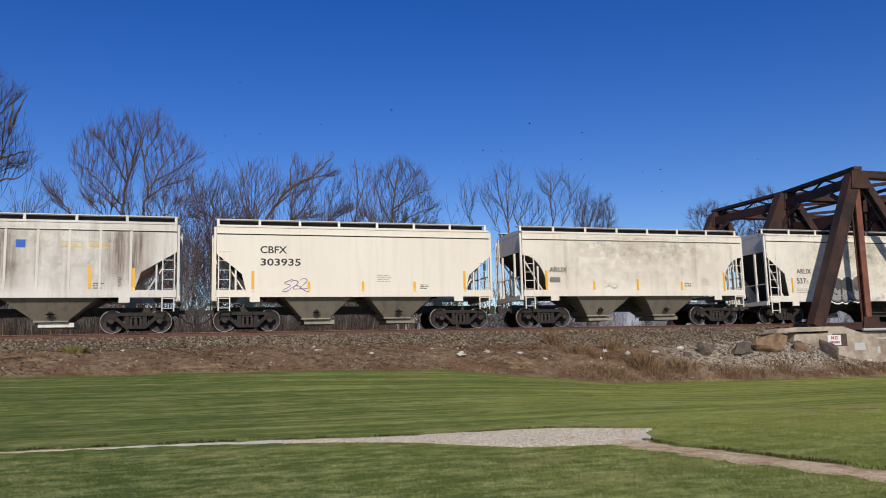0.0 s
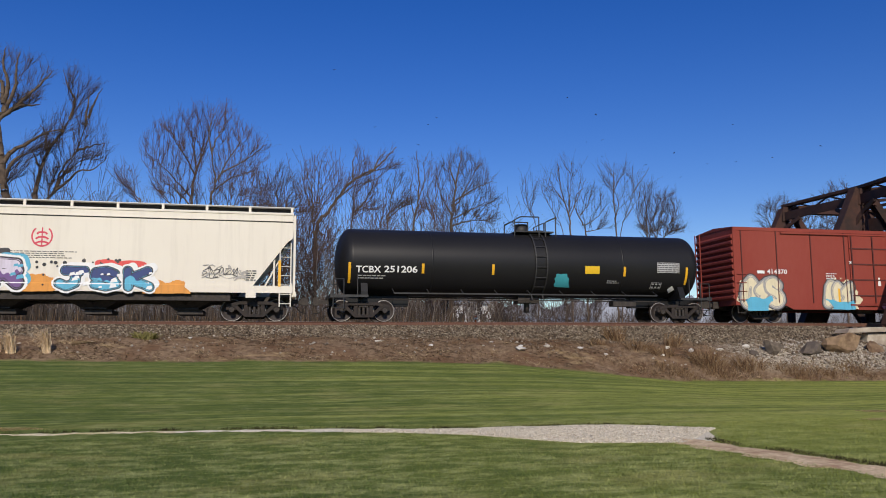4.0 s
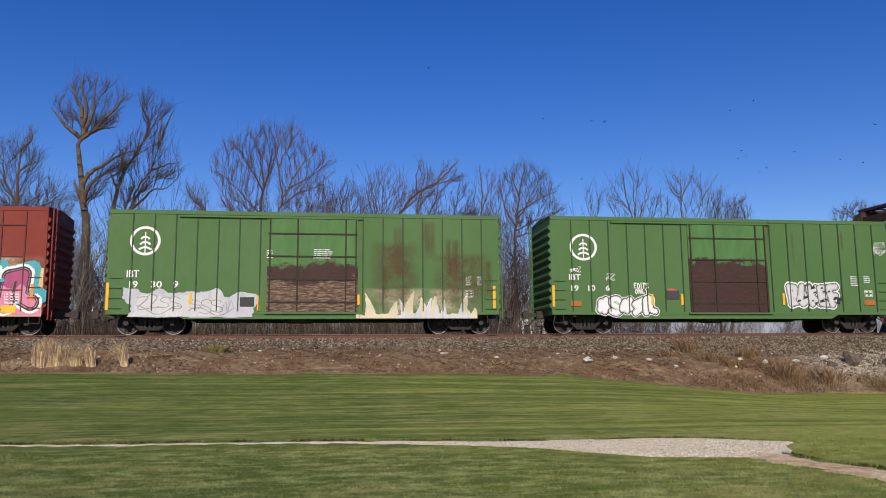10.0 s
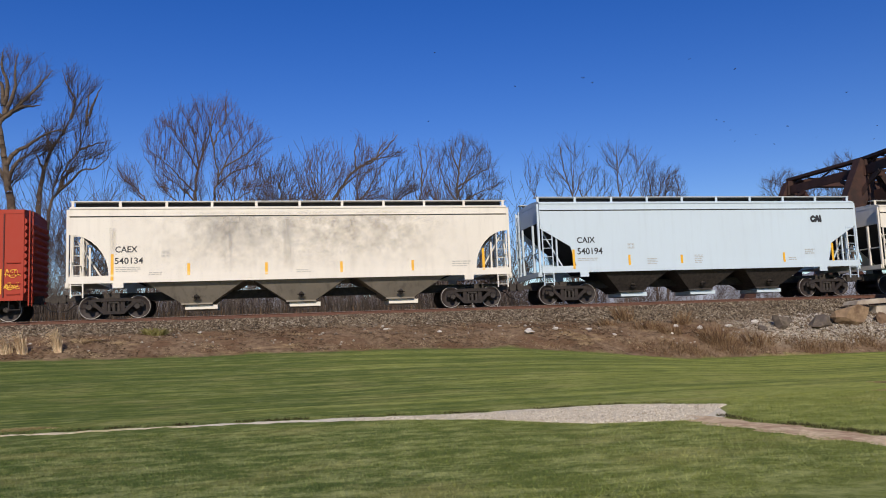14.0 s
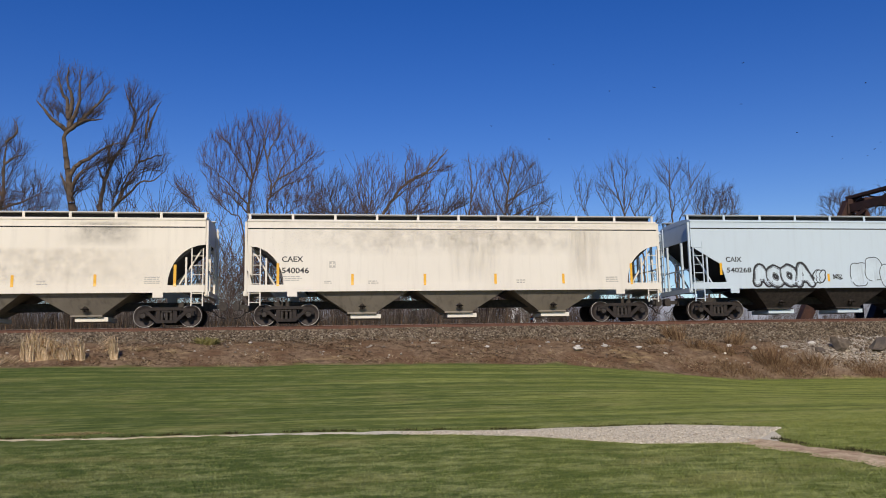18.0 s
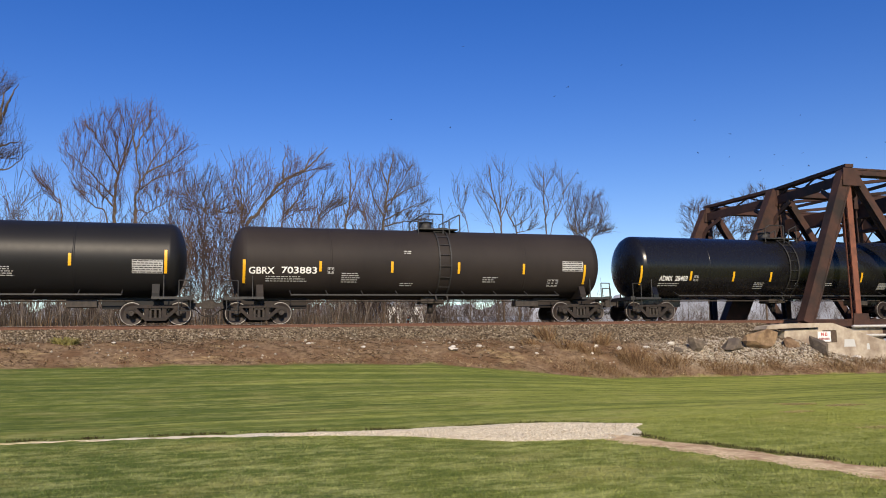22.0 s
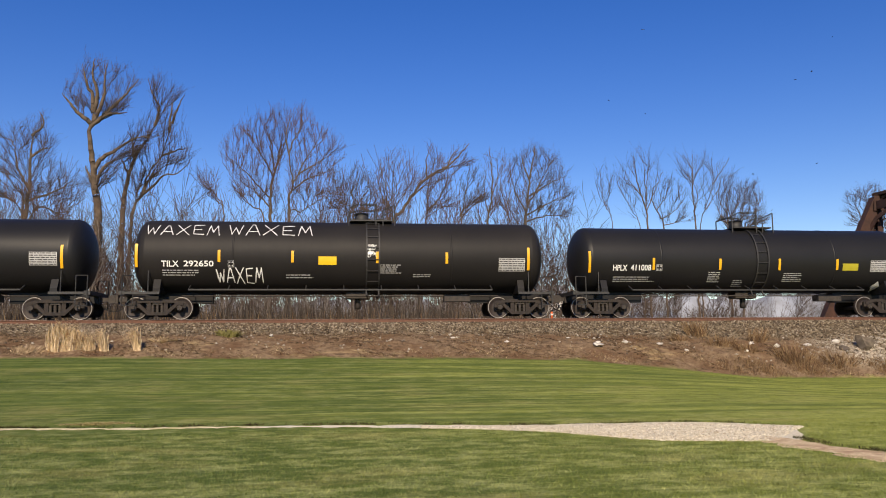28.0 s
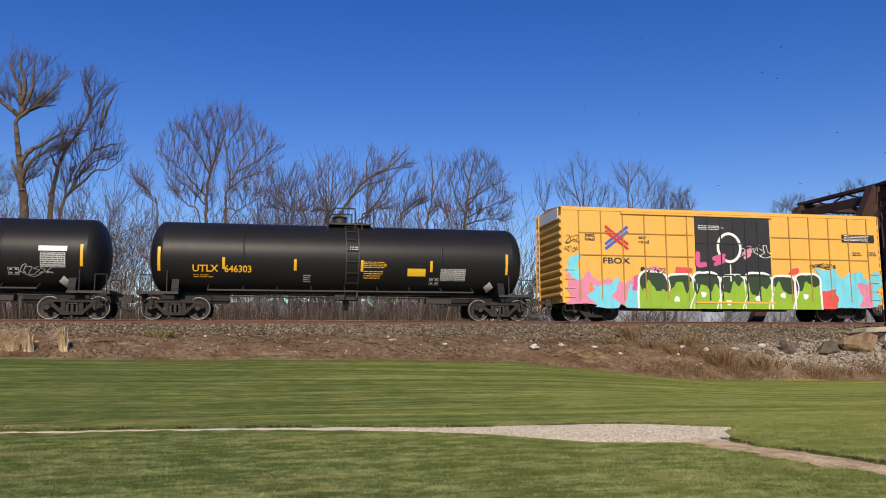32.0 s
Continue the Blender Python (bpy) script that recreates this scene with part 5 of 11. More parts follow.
def thicket(name, n, az0, az1, d0, d1, h, seed, label, mat, top=3):
    rng = random.Random(seed)
    out = ([], [], [])
    for _ in range(n):
        az, dd = rng.uniform(az0, az1), rng.uniform(d0, d1)
        x = dd * math.tan(radians(az))
        p = Vector((x, dd, float(ground_z(x, dd)) - 0.1))
        hh = h * rng.uniform(0.45, 1.1)
        grow(rng, out, p, Vector((rng.gauss(0, 0.22), rng.gauss(0, 0.2), 1)).normalized(), hh * 0.45, rng.uniform(0.02, 0.06), 0, top, 0.12, 0.06, 0.6, 0.72, 1)
    solid(name, tubes(name, out[0] + out[1] + out[2], M[mat], 3), None, label, "brush", kind="stuff")


thicket("brush", 210, -30, 17.5, 47, 58, 7.4, 101, "dense tangle of bare brush behind the railway", "twig", 4)
thicket("pale_saplings", 130, -28, 16, 44.5, 49, 5.2, 107, "pale-barked young stems behind the railway", "bark_pale", 3)
thicket("red_brush", 120, -30, 15, 46, 57, 7.0, 102, "reddish bare saplings behind the railway", "twig_red", 4)
thicket("thin_brush", 120, 16, 34, 48, 66, 4.2, 103, "sparse bare brush towards the river", "twig", 4)
thicket("far_woods", 220, 8, 46, 84, 135, 7.5, 104, "distant bare grey-brown woods across the river", "twig", 4)


def far_ridge():
    """A low wooded ridge with a bumpy crest, added to close the horizon behind the railway; haze is painted into its
    colours.
    """
    rng = np.random.default_rng(9)
    a_ = np.radians(np.arange(-60, 62, 0.35))
    n = len(a_)
    top_ = 20.0 + 1.6 * lump(np.arange(n), np.arange(n) * 0 + 1.0, 9.0) + 1.8 * lump(np.arange(n), np.arange(n) * 0 + 4.0, 2.1) + rng.normal(0, 0.5, n)
    rows_ = []
    for k, (d_, h_) in enumerate(((300, -1.0), (302, 0.55), (306, 0.85), (314, 1.0), (340, 0.8), (380, -1.0))):
        z = np.where(h_ < 0, -2.0, top_ * h_ + rng.normal(0, 0.35, n))
        rows_.append(np.stack([d_ * np.sin(a_), d_ * np.cos(a_), z], 1))
    i = np.arange(n - 1)
    f = np.concatenate([np.stack([i + k * n, i + 1 + k * n, i + 1 + (k + 1) * n, i + (k + 1) * n], 1) for k in range(5)])
    solid("backdrop", raw_mesh("backdrop", np.concatenate(rows_), f, rough_stuff("haze_tinted_woods", (0.17, 0.175, 0.19), (0.27, 0.285, 0.31), 0.25, 0.95, c2=(0.34, 0.37, 0.42), s2=0.05), True), None, "distant wooded backdrop ridge with haze put into its grey colour", "woods", kind="structure")


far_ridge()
WEST = lambda x, y: np.clip(1.2 - (x - 2) / 14, 0.05, 1)
blades("dry_field", 12000, (-34, 34, 43.6, 50), 1.5, 0.02, M["weed"], 105, "tall dry grass behind the railway", WEST, 0.16)
blades("brown_field", 42000, (-34, 30, 43.8, 52), 2.4, 0.022, M["deadweed"], 106, "tall brown dead weeds behind the railway", WEST, 0.13)


# ---- rolling stock; a car's space: x along the train, y = 0 on the centre line, z = 0 at the rail top ----
WHEEL_R = 0.46


def truck_meshes():
    out = {}
    bm = bmesh.new()        # one wheelset about its own axle
    for s in (-1, 1):
        lathe(bm, [(s * 0.70, 0.0), (s * 0.70, 0.40), (s * 0.66, 0.47), (s * 0.69, 0.485), (s * 0.715, 0.462), (s * 0.80, 0.457), (s * 0.80, 0.39), (s * 0.775, 0.36), (s * 0.765, 0.20), (s * 0.81, 0.14), (s * 0.81, 0.0)], 28, "y")
    rod(bm, (0, -1.02, 0), (0, 1.02, 0), 0.085, n=12)
    out["wheelset"] = mesh_of(bm, "wheelset", M["wheel"])
    bm = bmesh.new()
    for s in (-1, 1):
        lathe(bm, [(s * 0.8035, 0.428), (s * 0.8055, 0.43), (s * 0.8055, 0.452), (s * 0.8035, 0.455)], 28, "y")
    out["rim"] = mesh_of(bm, "rim", M["tread"])
    bm = bmesh.new()
    for s in (-1, 1):
        rod(bm, (0, s * 1.02, 0), (0, s * 1.20, 0), 0.115, 0.10, 12)
        for k in range(3):
            a_ = k * 2.0944
            rod(bm, (0.06 * math.cos(a_), s * 1.20, 0.06 * math.sin(a_)), (0.06 * math.cos(a_), s * 1.225, 0.06 * math.sin(a_)), 0.018, n=6)
    out["bearing"] = mesh_of(bm, "bearing", M["steel_dark"])
    bm = bmesh.new()        # cast side frame: chords, legs and pedestals
    for p, q, h in (((-0.62, 0.74), (0.62, 0.74), 0.13), ((-0.62, 0.74), (-1.02, 0.62), 0.13), ((0.62, 0.74), (1.02, 0.62), 0.13), ((-0.74, 0.60), (-0.36, 0.24), 0.13),
                    ((0.74, 0.60), (0.36, 0.24), 0.13), ((-0.40, 0.23), (0.40, 0.23), 0.12), ((-0.33, 0.28), (-0.33, 0.70), 0.09), ((0.33, 0.28), (0.33, 0.70), 0.09),
                    ((-1.04, 0.46), (-1.04, 0.66), 0.11), ((1.04, 0.46), (1.04, 0.66), 0.11), ((-0.74, 0.46), (-0.74, 0.64), 0.10), ((0.74, 0.46), (0.74, 0.64), 0.10)):
        beam(bm, (p[0], 0, p[1]), (q[0], 0, q[1]), 0.16, h)
    for s in (-1, 1):
        box(bm, s * 0.89 - 0.15, s * 0.89 + 0.15, -0.07, 0.07, 0.57, 0.64)
    out["side_frame"] = mesh_of(bm, "side_frame", M["truck"])
    bm = bmesh.new()
    zz = [(0.05 if j % 2 else 0.08, 0.29 + j * 0.031) for j in range(11)]       # stacked turns of one coil
    lathe(bm, [(z, r_) for r_, z in zz], 10, "y")
    for v in bm.verts:
        v.co = (v.co.x, v.co.z, v.co.y)
    out["spring"] = mesh_of(bm, "spring", M["steel_dark"])
    bm = bmesh.new()
    profile(bm, [(-1.05, 0.60), (1.05, 0.60), (1.05, 0.70), (0.4, 0.80), (-0.4, 0.80), (-1.05, 0.70)], -0.20, 0.20)
    rod(bm, (0, 0, 0.78), (0, 0, 0.92), 0.20, n=14)
    for s in (-1, 1):       # brake beams
        box(bm, s * 0.36 - 0.05, s * 0.36 + 0.05, -0.72, 0.72, 0.36, 0.46)
    out["bolster"] = mesh_of(bm, "bolster", M["steel_dark"])
    return out


TRUCK = truck_meshes()
WHEELS = []


def add_truck(car, x):
    b = part("truck", TRUCK["bolster"], None, car, at=(x, 0, 0))
    for y in (-1.02, 1.02):
        part("side_frame", TRUCK["side_frame"], None, b, at=(0, y, 0))
        for dx in (-0.18, 0.0, 0.18):
            part("spring", TRUCK["spring"], None, b, at=(dx, y, 0))
    for dx in (-0.89, 0.89):
        w = part("wheelset", TRUCK["wheelset"], None, b, at=(dx, 0, WHEEL_R))
        WHEELS.append((w, dx))
    return b


# the bright rims and bearing caps turn with the axle, so they are joined to it
def join_meshes(name, meshes, mats):
    bm = bmesh.new()
    for i, me in enumerate(meshes):
        n0 = len(bm.faces)
        bm.from_mesh(me)
        bm.faces.ensure_lookup_table()
        for f in bm.faces[n0:]:
            f.material_index = i
    me = bpy.data.meshes.new(name)
    bm.to_mesh(me)
    bm.free()
    for m in mats:
        me.materials.append(m)
    return me


TRUCK["wheelset"] = join_meshes("wheelset", (TRUCK["wheelset"], TRUCK["rim"], TRUCK["bearing"]), (M["wheel"], M["tread"], M["steel_dark"]))


def coupler_mesh():
    bm = bmesh.new()
    box(bm, -0.75, 0.05, -0.16, 0.16, 0.70, 1.02)
    box(bm, 0.05, 0.40, -0.07, 0.07, 0.78, 0.94)
    slab(bm, [(0.38, 0.70), (0.62, 0.70), (0.66, 0.78), (0.66, 0.98), (0.60, 1.04), (0.38, 1.04)], -0.16, 0.14)
    return mesh_of(bm, "coupler", M["steel_dark"])


COUPLER = coupler_mesh()


def add_coupler(car, x, way):
    ob = part("coupler", COUPLER, None, car, at=(x, 0, 0))
    if way < 0:
        ob.rotation_euler = (0, 0, math.pi)
    bm = bmesh.new()        # air hose
    y = -0.25 * way
    pts = [(x - 0.1 * way, y, 0.72), (x + 0.15 * way, y, 0.62), (x + 0.35 * way, y * 0.6, 0.42), (x + 0.6 * way, y * 0.2, 0.36)]
    pipe(bm, pts, 0.022, 6)
    part("air_hose", bm, M["black_hole"], car)


def ladder(car, mat, x, y, z0, z1, width=0.42, axis="x", step=0.38, name="ladder"):
    bm = bmesh.new()
    for s in (-1, 1):
        o = s * width / 2
        p, q = ((x + o, y, z0), (x + o, y, z1)) if axis == "x" else ((x, y + o, z0), (x, y + o, z1))
        beam(bm, p, q, 0.045, 0.045, (1, 0, 0))
    z = z0 + 0.12
    while z < z1:
        p, q = ((x - width / 2, y, z), (x + width / 2, y, z)) if axis == "x" else ((x, y - width / 2, z), (x, y + width / 2, z))
        rod(bm, p, q, 0.016, n=6)
        z += step
    return part(name, bm, mat, car)


CAR_GROUP = "cars of the freight train"


def hopper(name, label, L, top, mat, bays, inset=1.55, cut="round", cut_w=1.55, ribs=(), chute=None, sill=1.36, flat=False, low=False, lip=0.30):
    """Covered hopper: side sheets with cut-away ends, slope sheets, roof with running boards, chutes, end cages."""
    car = thing("hopper_car", label, "hopper car", CAR_GROUP)
    H, Wd = L / 2, 1.58
    ch = chute or M["chute"]
    for s in (-1, 1):
        if cut == "round":
            k = [(math.sin(a_ * math.pi / 16), math.cos(a_ * math.pi / 16)) for a_ in range(9)]
            zc, zb = top - 1.05, sill + 0.28
            edge = [(H - cut_w * (1 - c_ if False else s_), zb + (zc - zb) * c_) for s_, c_ in k]
        elif cut == "bevel":
            edge = [(H, top - 1.15), (H - cut_w * 0.85, top - 1.95), (H - cut_w, sill + 0.28)]
        else:
            edge = [(H, top - 1.0), (H - 0.25, top - 1.2), (H - cut_w * 1.25, sill + 0.22)]
        right = [(H, top)] + edge + [(H, sill + 0.28), (H, sill)]
        # lower lip under the cut is the side sill
        n = len(edge)
        upper = [(H, top)] + edge
        poly = upper + [(-x, z) for x, z in upper[::-1]]
        bm = bmesh.new()
        slab(bm, poly[::-1], s * Wd - 0.02, s * Wd + 0.02)
        part("side_sheet", bm, mat, car)
        bm = bmesh.new()
        box(bm, -H, H, s * (Wd + 0.012) - 0.03, s * (Wd + 0.012) + 0.03, sill, sill + 0.29)
        for e_ in (-1, 1):  # jacking pads
            box(bm, e_ * (H - cut_w - 0.35) - 0.2, e_ * (H - cut_w - 0.35) + 0.2, s * (Wd + 0.02) - 0.03, s * (Wd + 0.02) + 0.03, sill - 0.20, sill + 0.02)
        part("side_sill", bm, mat, car)
        bm = bmesh.new()
        box(bm, -H, H, s * (Wd + 0.025) - 0.025, s * (Wd + 0.025) + 0.025, top - 0.32, top - 0.30 + 0.02)
        box(bm, -H, H, s * (Wd + 0.02) - 0.03, s * (Wd + 0.02) + 0.03, top - 0.05, top)
        part("top_chord", bm, mat, car)
        # thin dark strip that paints the shadow line below the top chord
        bm = bmesh.new()
        box(bm, -H + 0.02, H - 0.02, s * (Wd + 0.0225) - 0.0025, s * (Wd + 0.0225) + 0.0025, top - 0.365, top - 0.322)
        part("chord_shadow_line", bm, M["black_hole"], car)
        # black band added to stand for the shaded gap below the running board
        bm = bmesh.new()
        box(bm, -H + 0.1, H - 0.1, s * 0.99 - 0.02, s * 0.99 + 0.02, top + 0.04, top + lip - 0.004)
        part("board_gap_shade", bm, M["black_hole"], car)
        if ribs:
            for x in ribs:
                bm = bmesh.new()
                box(bm, x - 0.045, x + 0.045, s * (Wd + 0.03) - 0.014, s * (Wd + 0.03) + 0.014, sill + 0.29, top - 0.33)
                part("side_rib", bm, mat, car)
        # running board above the roof edge
        bm = bmesh.new()
        y = s * 1.12
        box(bm, -H - 0.05, H + 0.05, y - 0.16, y + 0.16, top + lip, top + lip + 0.035)
        part("running_board", bm, M["galv"], car)
        nb = max(6, round(L / 1.75))
        for k in range(nb + 1):
            bm = bmesh.new()
            x = -H + 0.06 + (L - 0.12) * k / nb
            box(bm, x - 0.05, x + 0.05, s * 1.28 - 0.02, s * 1.28 + 0.02, top + 0.05, top + lip + 0.02)
            part("board_bracket", bm, mat, car)
    # roof
    bm = bmesh.new()
    pts = [(-Wd, top - 0.04)] + [(Wd * math.sin(a_), top + 0.17 * math.cos(a_ * 1.0) ** 1 * 1.0) for a_ in [(-1.35 + 2.7 * i / 10) for i in range(11)]] + [(Wd, top - 0.04)]
    profile(bm, pts, -H, H)
    part("roof", bm, mat, car)
    for k in range(bays * 2 + 2):
        x = -H + 1.0 + (L - 2.0) * k / (bays * 2 + 1)
        bm = bmesh.new()
        box(bm, x - 0.45, x + 0.45, -0.4, 0.4, top + 0.14, top + 0.26)
        part("hatch_cover", bm, mat, car)
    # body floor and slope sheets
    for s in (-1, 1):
        # near-black sheet: the shade inside the cut-away end is put into its colour
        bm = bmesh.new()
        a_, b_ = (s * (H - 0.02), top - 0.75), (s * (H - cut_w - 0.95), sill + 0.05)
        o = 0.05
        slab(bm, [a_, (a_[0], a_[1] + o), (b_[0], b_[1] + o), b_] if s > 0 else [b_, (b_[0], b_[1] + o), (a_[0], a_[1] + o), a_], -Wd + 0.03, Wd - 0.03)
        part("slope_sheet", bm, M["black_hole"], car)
        bm = bmesh.new()
        box(bm, s * (H - 0.03) - 0.02, s * (H - 0.03) + 0.02, -Wd + 0.02, Wd - 0.02, top - 0.85, top)
        part("end_sheet", bm, mat, car)
        # end frame: corner posts, braces, platform, ladder
        bm = bmesh.new()
        for y in (-1.52, -0.75, 0.75, 1.52):
            beam(bm, (s * (H + 0.06), y, sill - 0.1), (s * (H + 0.06), y, top - 0.05 if abs(y) > 1 else top - 0.9), 0.09, 0.09, (1, 0, 0))
        beam(bm, (s * (H + 0.06), -1.52, sill - 0.05), (s * (H + 0.06), 1.52, sill - 0.05), 0.18, 0.20)
        beam(bm, (s * (H + 0.06), -1.52, sill + 0.9), (s * (H + 0.06), 1.52, sill + 0.9), 0.04, 0.05)
        part("end_frame", bm, mat, car)
        for y in (-1.5, 1.5):
            bm = bmesh.new()
            beam(bm, (s * (H - 0.75), y, sill + 0.28), (s * (H - 0.75), y, top - 1.55), 0.07, 0.07, (1, 0, 0))
            beam(bm, (s * (H - 1.15), y * 0.8, sill + 0.2), (s * (H - 0.2), y * 0.8, top - 1.2), 0.06, 0.06)
            part("end_brace", bm, mat, car)
        ladder(car, mat, s * (H - 0.30), -1.60, sill - 0.55, top - 0.95 if s < 0 else top - 1.2, 0.44)
        ladder(car, mat, s * (H + 0.12), 1.25, sill - 0.3, top, 0.42, "y")
        bm = bmesh.new()
        box(bm, s * (H - 0.9), s * (H + 0.1), -1.45, 1.45, sill + 0.02, sill + 0.06)
        part("end_platform", bm, M["galv"], car)
    bm = bmesh.new()
    box(bm, -H, H, -0.19, 0.19, 0.72, 1.05)
    part("centre_sill", bm, M["steel_dark"], car)
    # chutes
    span = L - 2 * (cut_w + 1.15)
    if low:
        bm = bmesh.new()
        box(bm, -span / 2, span / 2, -1.45, 1.45, sill - 0.32, sill + 0.05)
        part("floor_pan", bm, ch, car)
    width = span / bays
    for k in range(bays):
        cx = -span / 2 + width * (k + 0.5)
        hw, bw = width * (0.46 if bays > 2 else 0.40), (0.42 if bays > 3 else 0.55)
        zt, zb = sill + 0.02, 0.50
        bm = bmesh.new()
        v = [bm.verts.new(p) for p in ((cx - hw, -1.50, zt), (cx + hw, -1.50, zt), (cx + hw, 1.50, zt), (cx - hw, 1.50, zt),
                                       (cx - bw, -0.78, zb), (cx + bw, -0.78, zb), (cx + bw, 0.78, zb), (cx - bw, 0.78, zb))]
        for f in ((0, 1, 2, 3), (7, 6, 5, 4), (0, 4, 5, 1), (1, 5, 6, 2), (2, 6, 7, 3), (3, 7, 4, 0)):
            bm.faces.new([v[i] for i in f])
        box(bm, cx - bw - 0.06, cx + bw + 0.06, -0.86, 0.86, zb - 0.03, zb + 0.03)
        c_ = part("chute", bm, ch, car)
        bm = bmesh.new()
        box(bm, cx - bw + 0.08, cx + bw + 0.25, -0.72, 0.72, zb - 0.22, zb - 0.05)
        part("outlet_gate", bm, mat if bays == 3 else ch, c_)
        bm = bmesh.new()
        rod(bm, (cx, -1.02, 0.78), (cx, -1.10, 0.74), 0.11, n=8)
        for q in range(4):
            beam(bm, (cx + 0.16 * math.cos(q * 1.571), -1.10, 0.76 + 0.12 * math.sin(q * 1.571)), (cx - 0.16 * math.cos(q * 1.571), -1.10, 0.76 - 0.12 * math.sin(q * 1.571)), 0.03, 0.03)
        part("vibrator_bracket", bm, M["steel_dark"], c_)
    for s in (-1, 1):
        add_truck(car, s * (H - inset))
        add_coupler(car, s * (H + 0.05), s)
    return car


def boxcar(name, label, L, top, mat, door, ribs=(), bottom=0.78, inset=1.6, roof_mat=None, end_mat=None, sill_mat=None, hw=1.58, post_mat=None, belts=()):
    """Boxcar: side panels with posts, sliding doors, corrugated ends, roof, side sill. door: x0, x1, material, leaves, style."""
    car = thing("boxcar", label, "boxcar", CAR_GROUP)
    H = L / 2
    em = end_mat or mat
    for s in (-1, 1):
        bm = bmesh.new()
        slab(bm, [(-H, top - 0.06), (-H, bottom + 0.02), (-H + 2.6, bottom + 0.02), (-H + 3.0, bottom - 0.18), (H - 3.0, bottom - 0.18), (H - 2.6, bottom + 0.02), (H, bottom + 0.02), (H, top - 0.06)],
             s * hw - 0.015, s * hw + 0.015)
        part("side_panel", bm, mat, car)
        bm = bmesh.new()
        box(bm, -H, H, s * (hw + 0.012) - 0.025, s * (hw + 0.012) + 0.025, top - 0.16, top)
        box(bm, -H, H, s * (hw + 0.012) - 0.02, s * (hw + 0.012) + 0.02, bottom, bottom + 0.13)
        part("side_rail", bm, sill_mat or mat, car)
        for x in ribs:
            bm = bmesh.new()
            box(bm, x - 0.022, x + 0.022, s * (hw + 0.028) - 0.028, s * (hw + 0.028) + 0.028, bottom + 0.13, top - 0.16)
            part("side_post", bm, post_mat or mat, car)
        x0, x1, dm, leaves, style = door
        for z, xa, xb in belts:
            bm = bmesh.new()
            box(bm, xa, xb, s * (hw + 0.026) - 0.026, s * (hw + 0.026) + 0.026, z - 0.022, z + 0.022)
            part("side_belt", bm, post_mat or mat, car)
        w = (x1 - x0) / leaves
        for k in range(leaves):
            a_, b_ = x0 + w * k, x0 + w * (k + 1) - 0.02
            bm = bmesh.new()
            box(bm, a_, b_, s * (hw + 0.045) - 0.025, s * (hw + 0.045) + 0.025, bottom + 0.10, top - 0.28)
            d = part("sliding_door", bm, dm[k] if isinstance(dm, (list, tuple)) else dm, car)
            y = s * (hw + 0.08)
            dmat = dm[k] if isinstance(dm, (list, tuple)) else dm
            bars = []
            if style == "bars":
                bars += [(a_ + 0.02, b_ - 0.02, y - 0.02, y + 0.02, z - 0.03, z + 0.03) for z in np.linspace(bottom + 0.5, top - 0.9, 4)]
                bars += [(x - 0.028, x + 0.028, y + s * 0.02 - 0.025, y + s * 0.02 + 0.025, bottom + 0.15, top - 0.3) for x in (a_ + 0.10, a_ + (b_ - a_) * 0.33, b_ - 0.5, b_ - 0.08)]
            elif style == "slats":
                n = 22
                bars += [(a_ + 0.08, b_ - 0.08, y - 0.022, y + 0.012, z, z + 0.075) for z in [bottom + 0.25 + (top - 0.75 - bottom) * q / n for q in range(n)]]
            else:
                bars += [(x - 0.03, x + 0.03, y - 0.02, y + 0.02, bottom + 0.15, top - 0.35) for x in (a_ + (b_ - a_) / 3, a_ + 2 * (b_ - a_) / 3)]
                bars += [(a_ + 0.03, b_ - 0.03, y - 0.015, y + 0.015, z - 0.03, z + 0.03) for z in (bottom + 1.3, top - 1.5)]
            for q in bars:
                bm = bmesh.new()
                box(bm, *q)
                part("slat" if style == "slats" else "door_bar", bm, dmat if style == "slats" or dmat is M.get("door_black") else M["door_bar"] if dmat in (M["door_rust"], M["door_green_rust"]) else (post_mat or dmat), d)
        bm = bmesh.new()        # door tracks, upper hood and lower rail
        box(bm, min(x0 - (x1 - x0) * 0.95, x0), x1 + 0.15, s * (hw + 0.055) - 0.05, s * (hw + 0.055) + 0.05, top - 0.27, top - 0.19)
        part("door_hood", bm, sill_mat or mat, car)
        bm = bmesh.new()
        box(bm, x0 - 0.1, x1 + 0.1, s * (hw + 0.055) - 0.05, s * (hw + 0.055) + 0.05, bottom + 0.02, bottom + 0.09)
        part("door_track", bm, sill_mat or mat, car)
        for e_ in (-1, 1):      # corner ladder rungs and stirrup
            bm = bmesh.new()
            for q in range(4):
                z = bottom + 0.25 + q * 0.4
                pipe(bm, [(e_ * (H - 0.12), s * (hw + 0.01), z), (e_ * (H - 0.12), s * (hw + 0.07), z), (e_ * (H - 0.58), s * (hw + 0.07), z), (e_ * (H - 0.58), s * (hw + 0.01), z)], 0.014, 5)
            part("grab_irons", bm, mat, car)
            bm = bmesh.new()
            pipe(bm, [(e_ * (H - 0.1), s * hw, bottom + 0.05), (e_ * (H - 0.1), s * hw, bottom - 0.35), (e_ * (H - 0.5), s * hw, bottom - 0.35), (e_ * (H - 0.5), s * hw, bottom + 0.05)], 0.018, 5)
            part("stirrup", bm, M["steel_dark"], car)
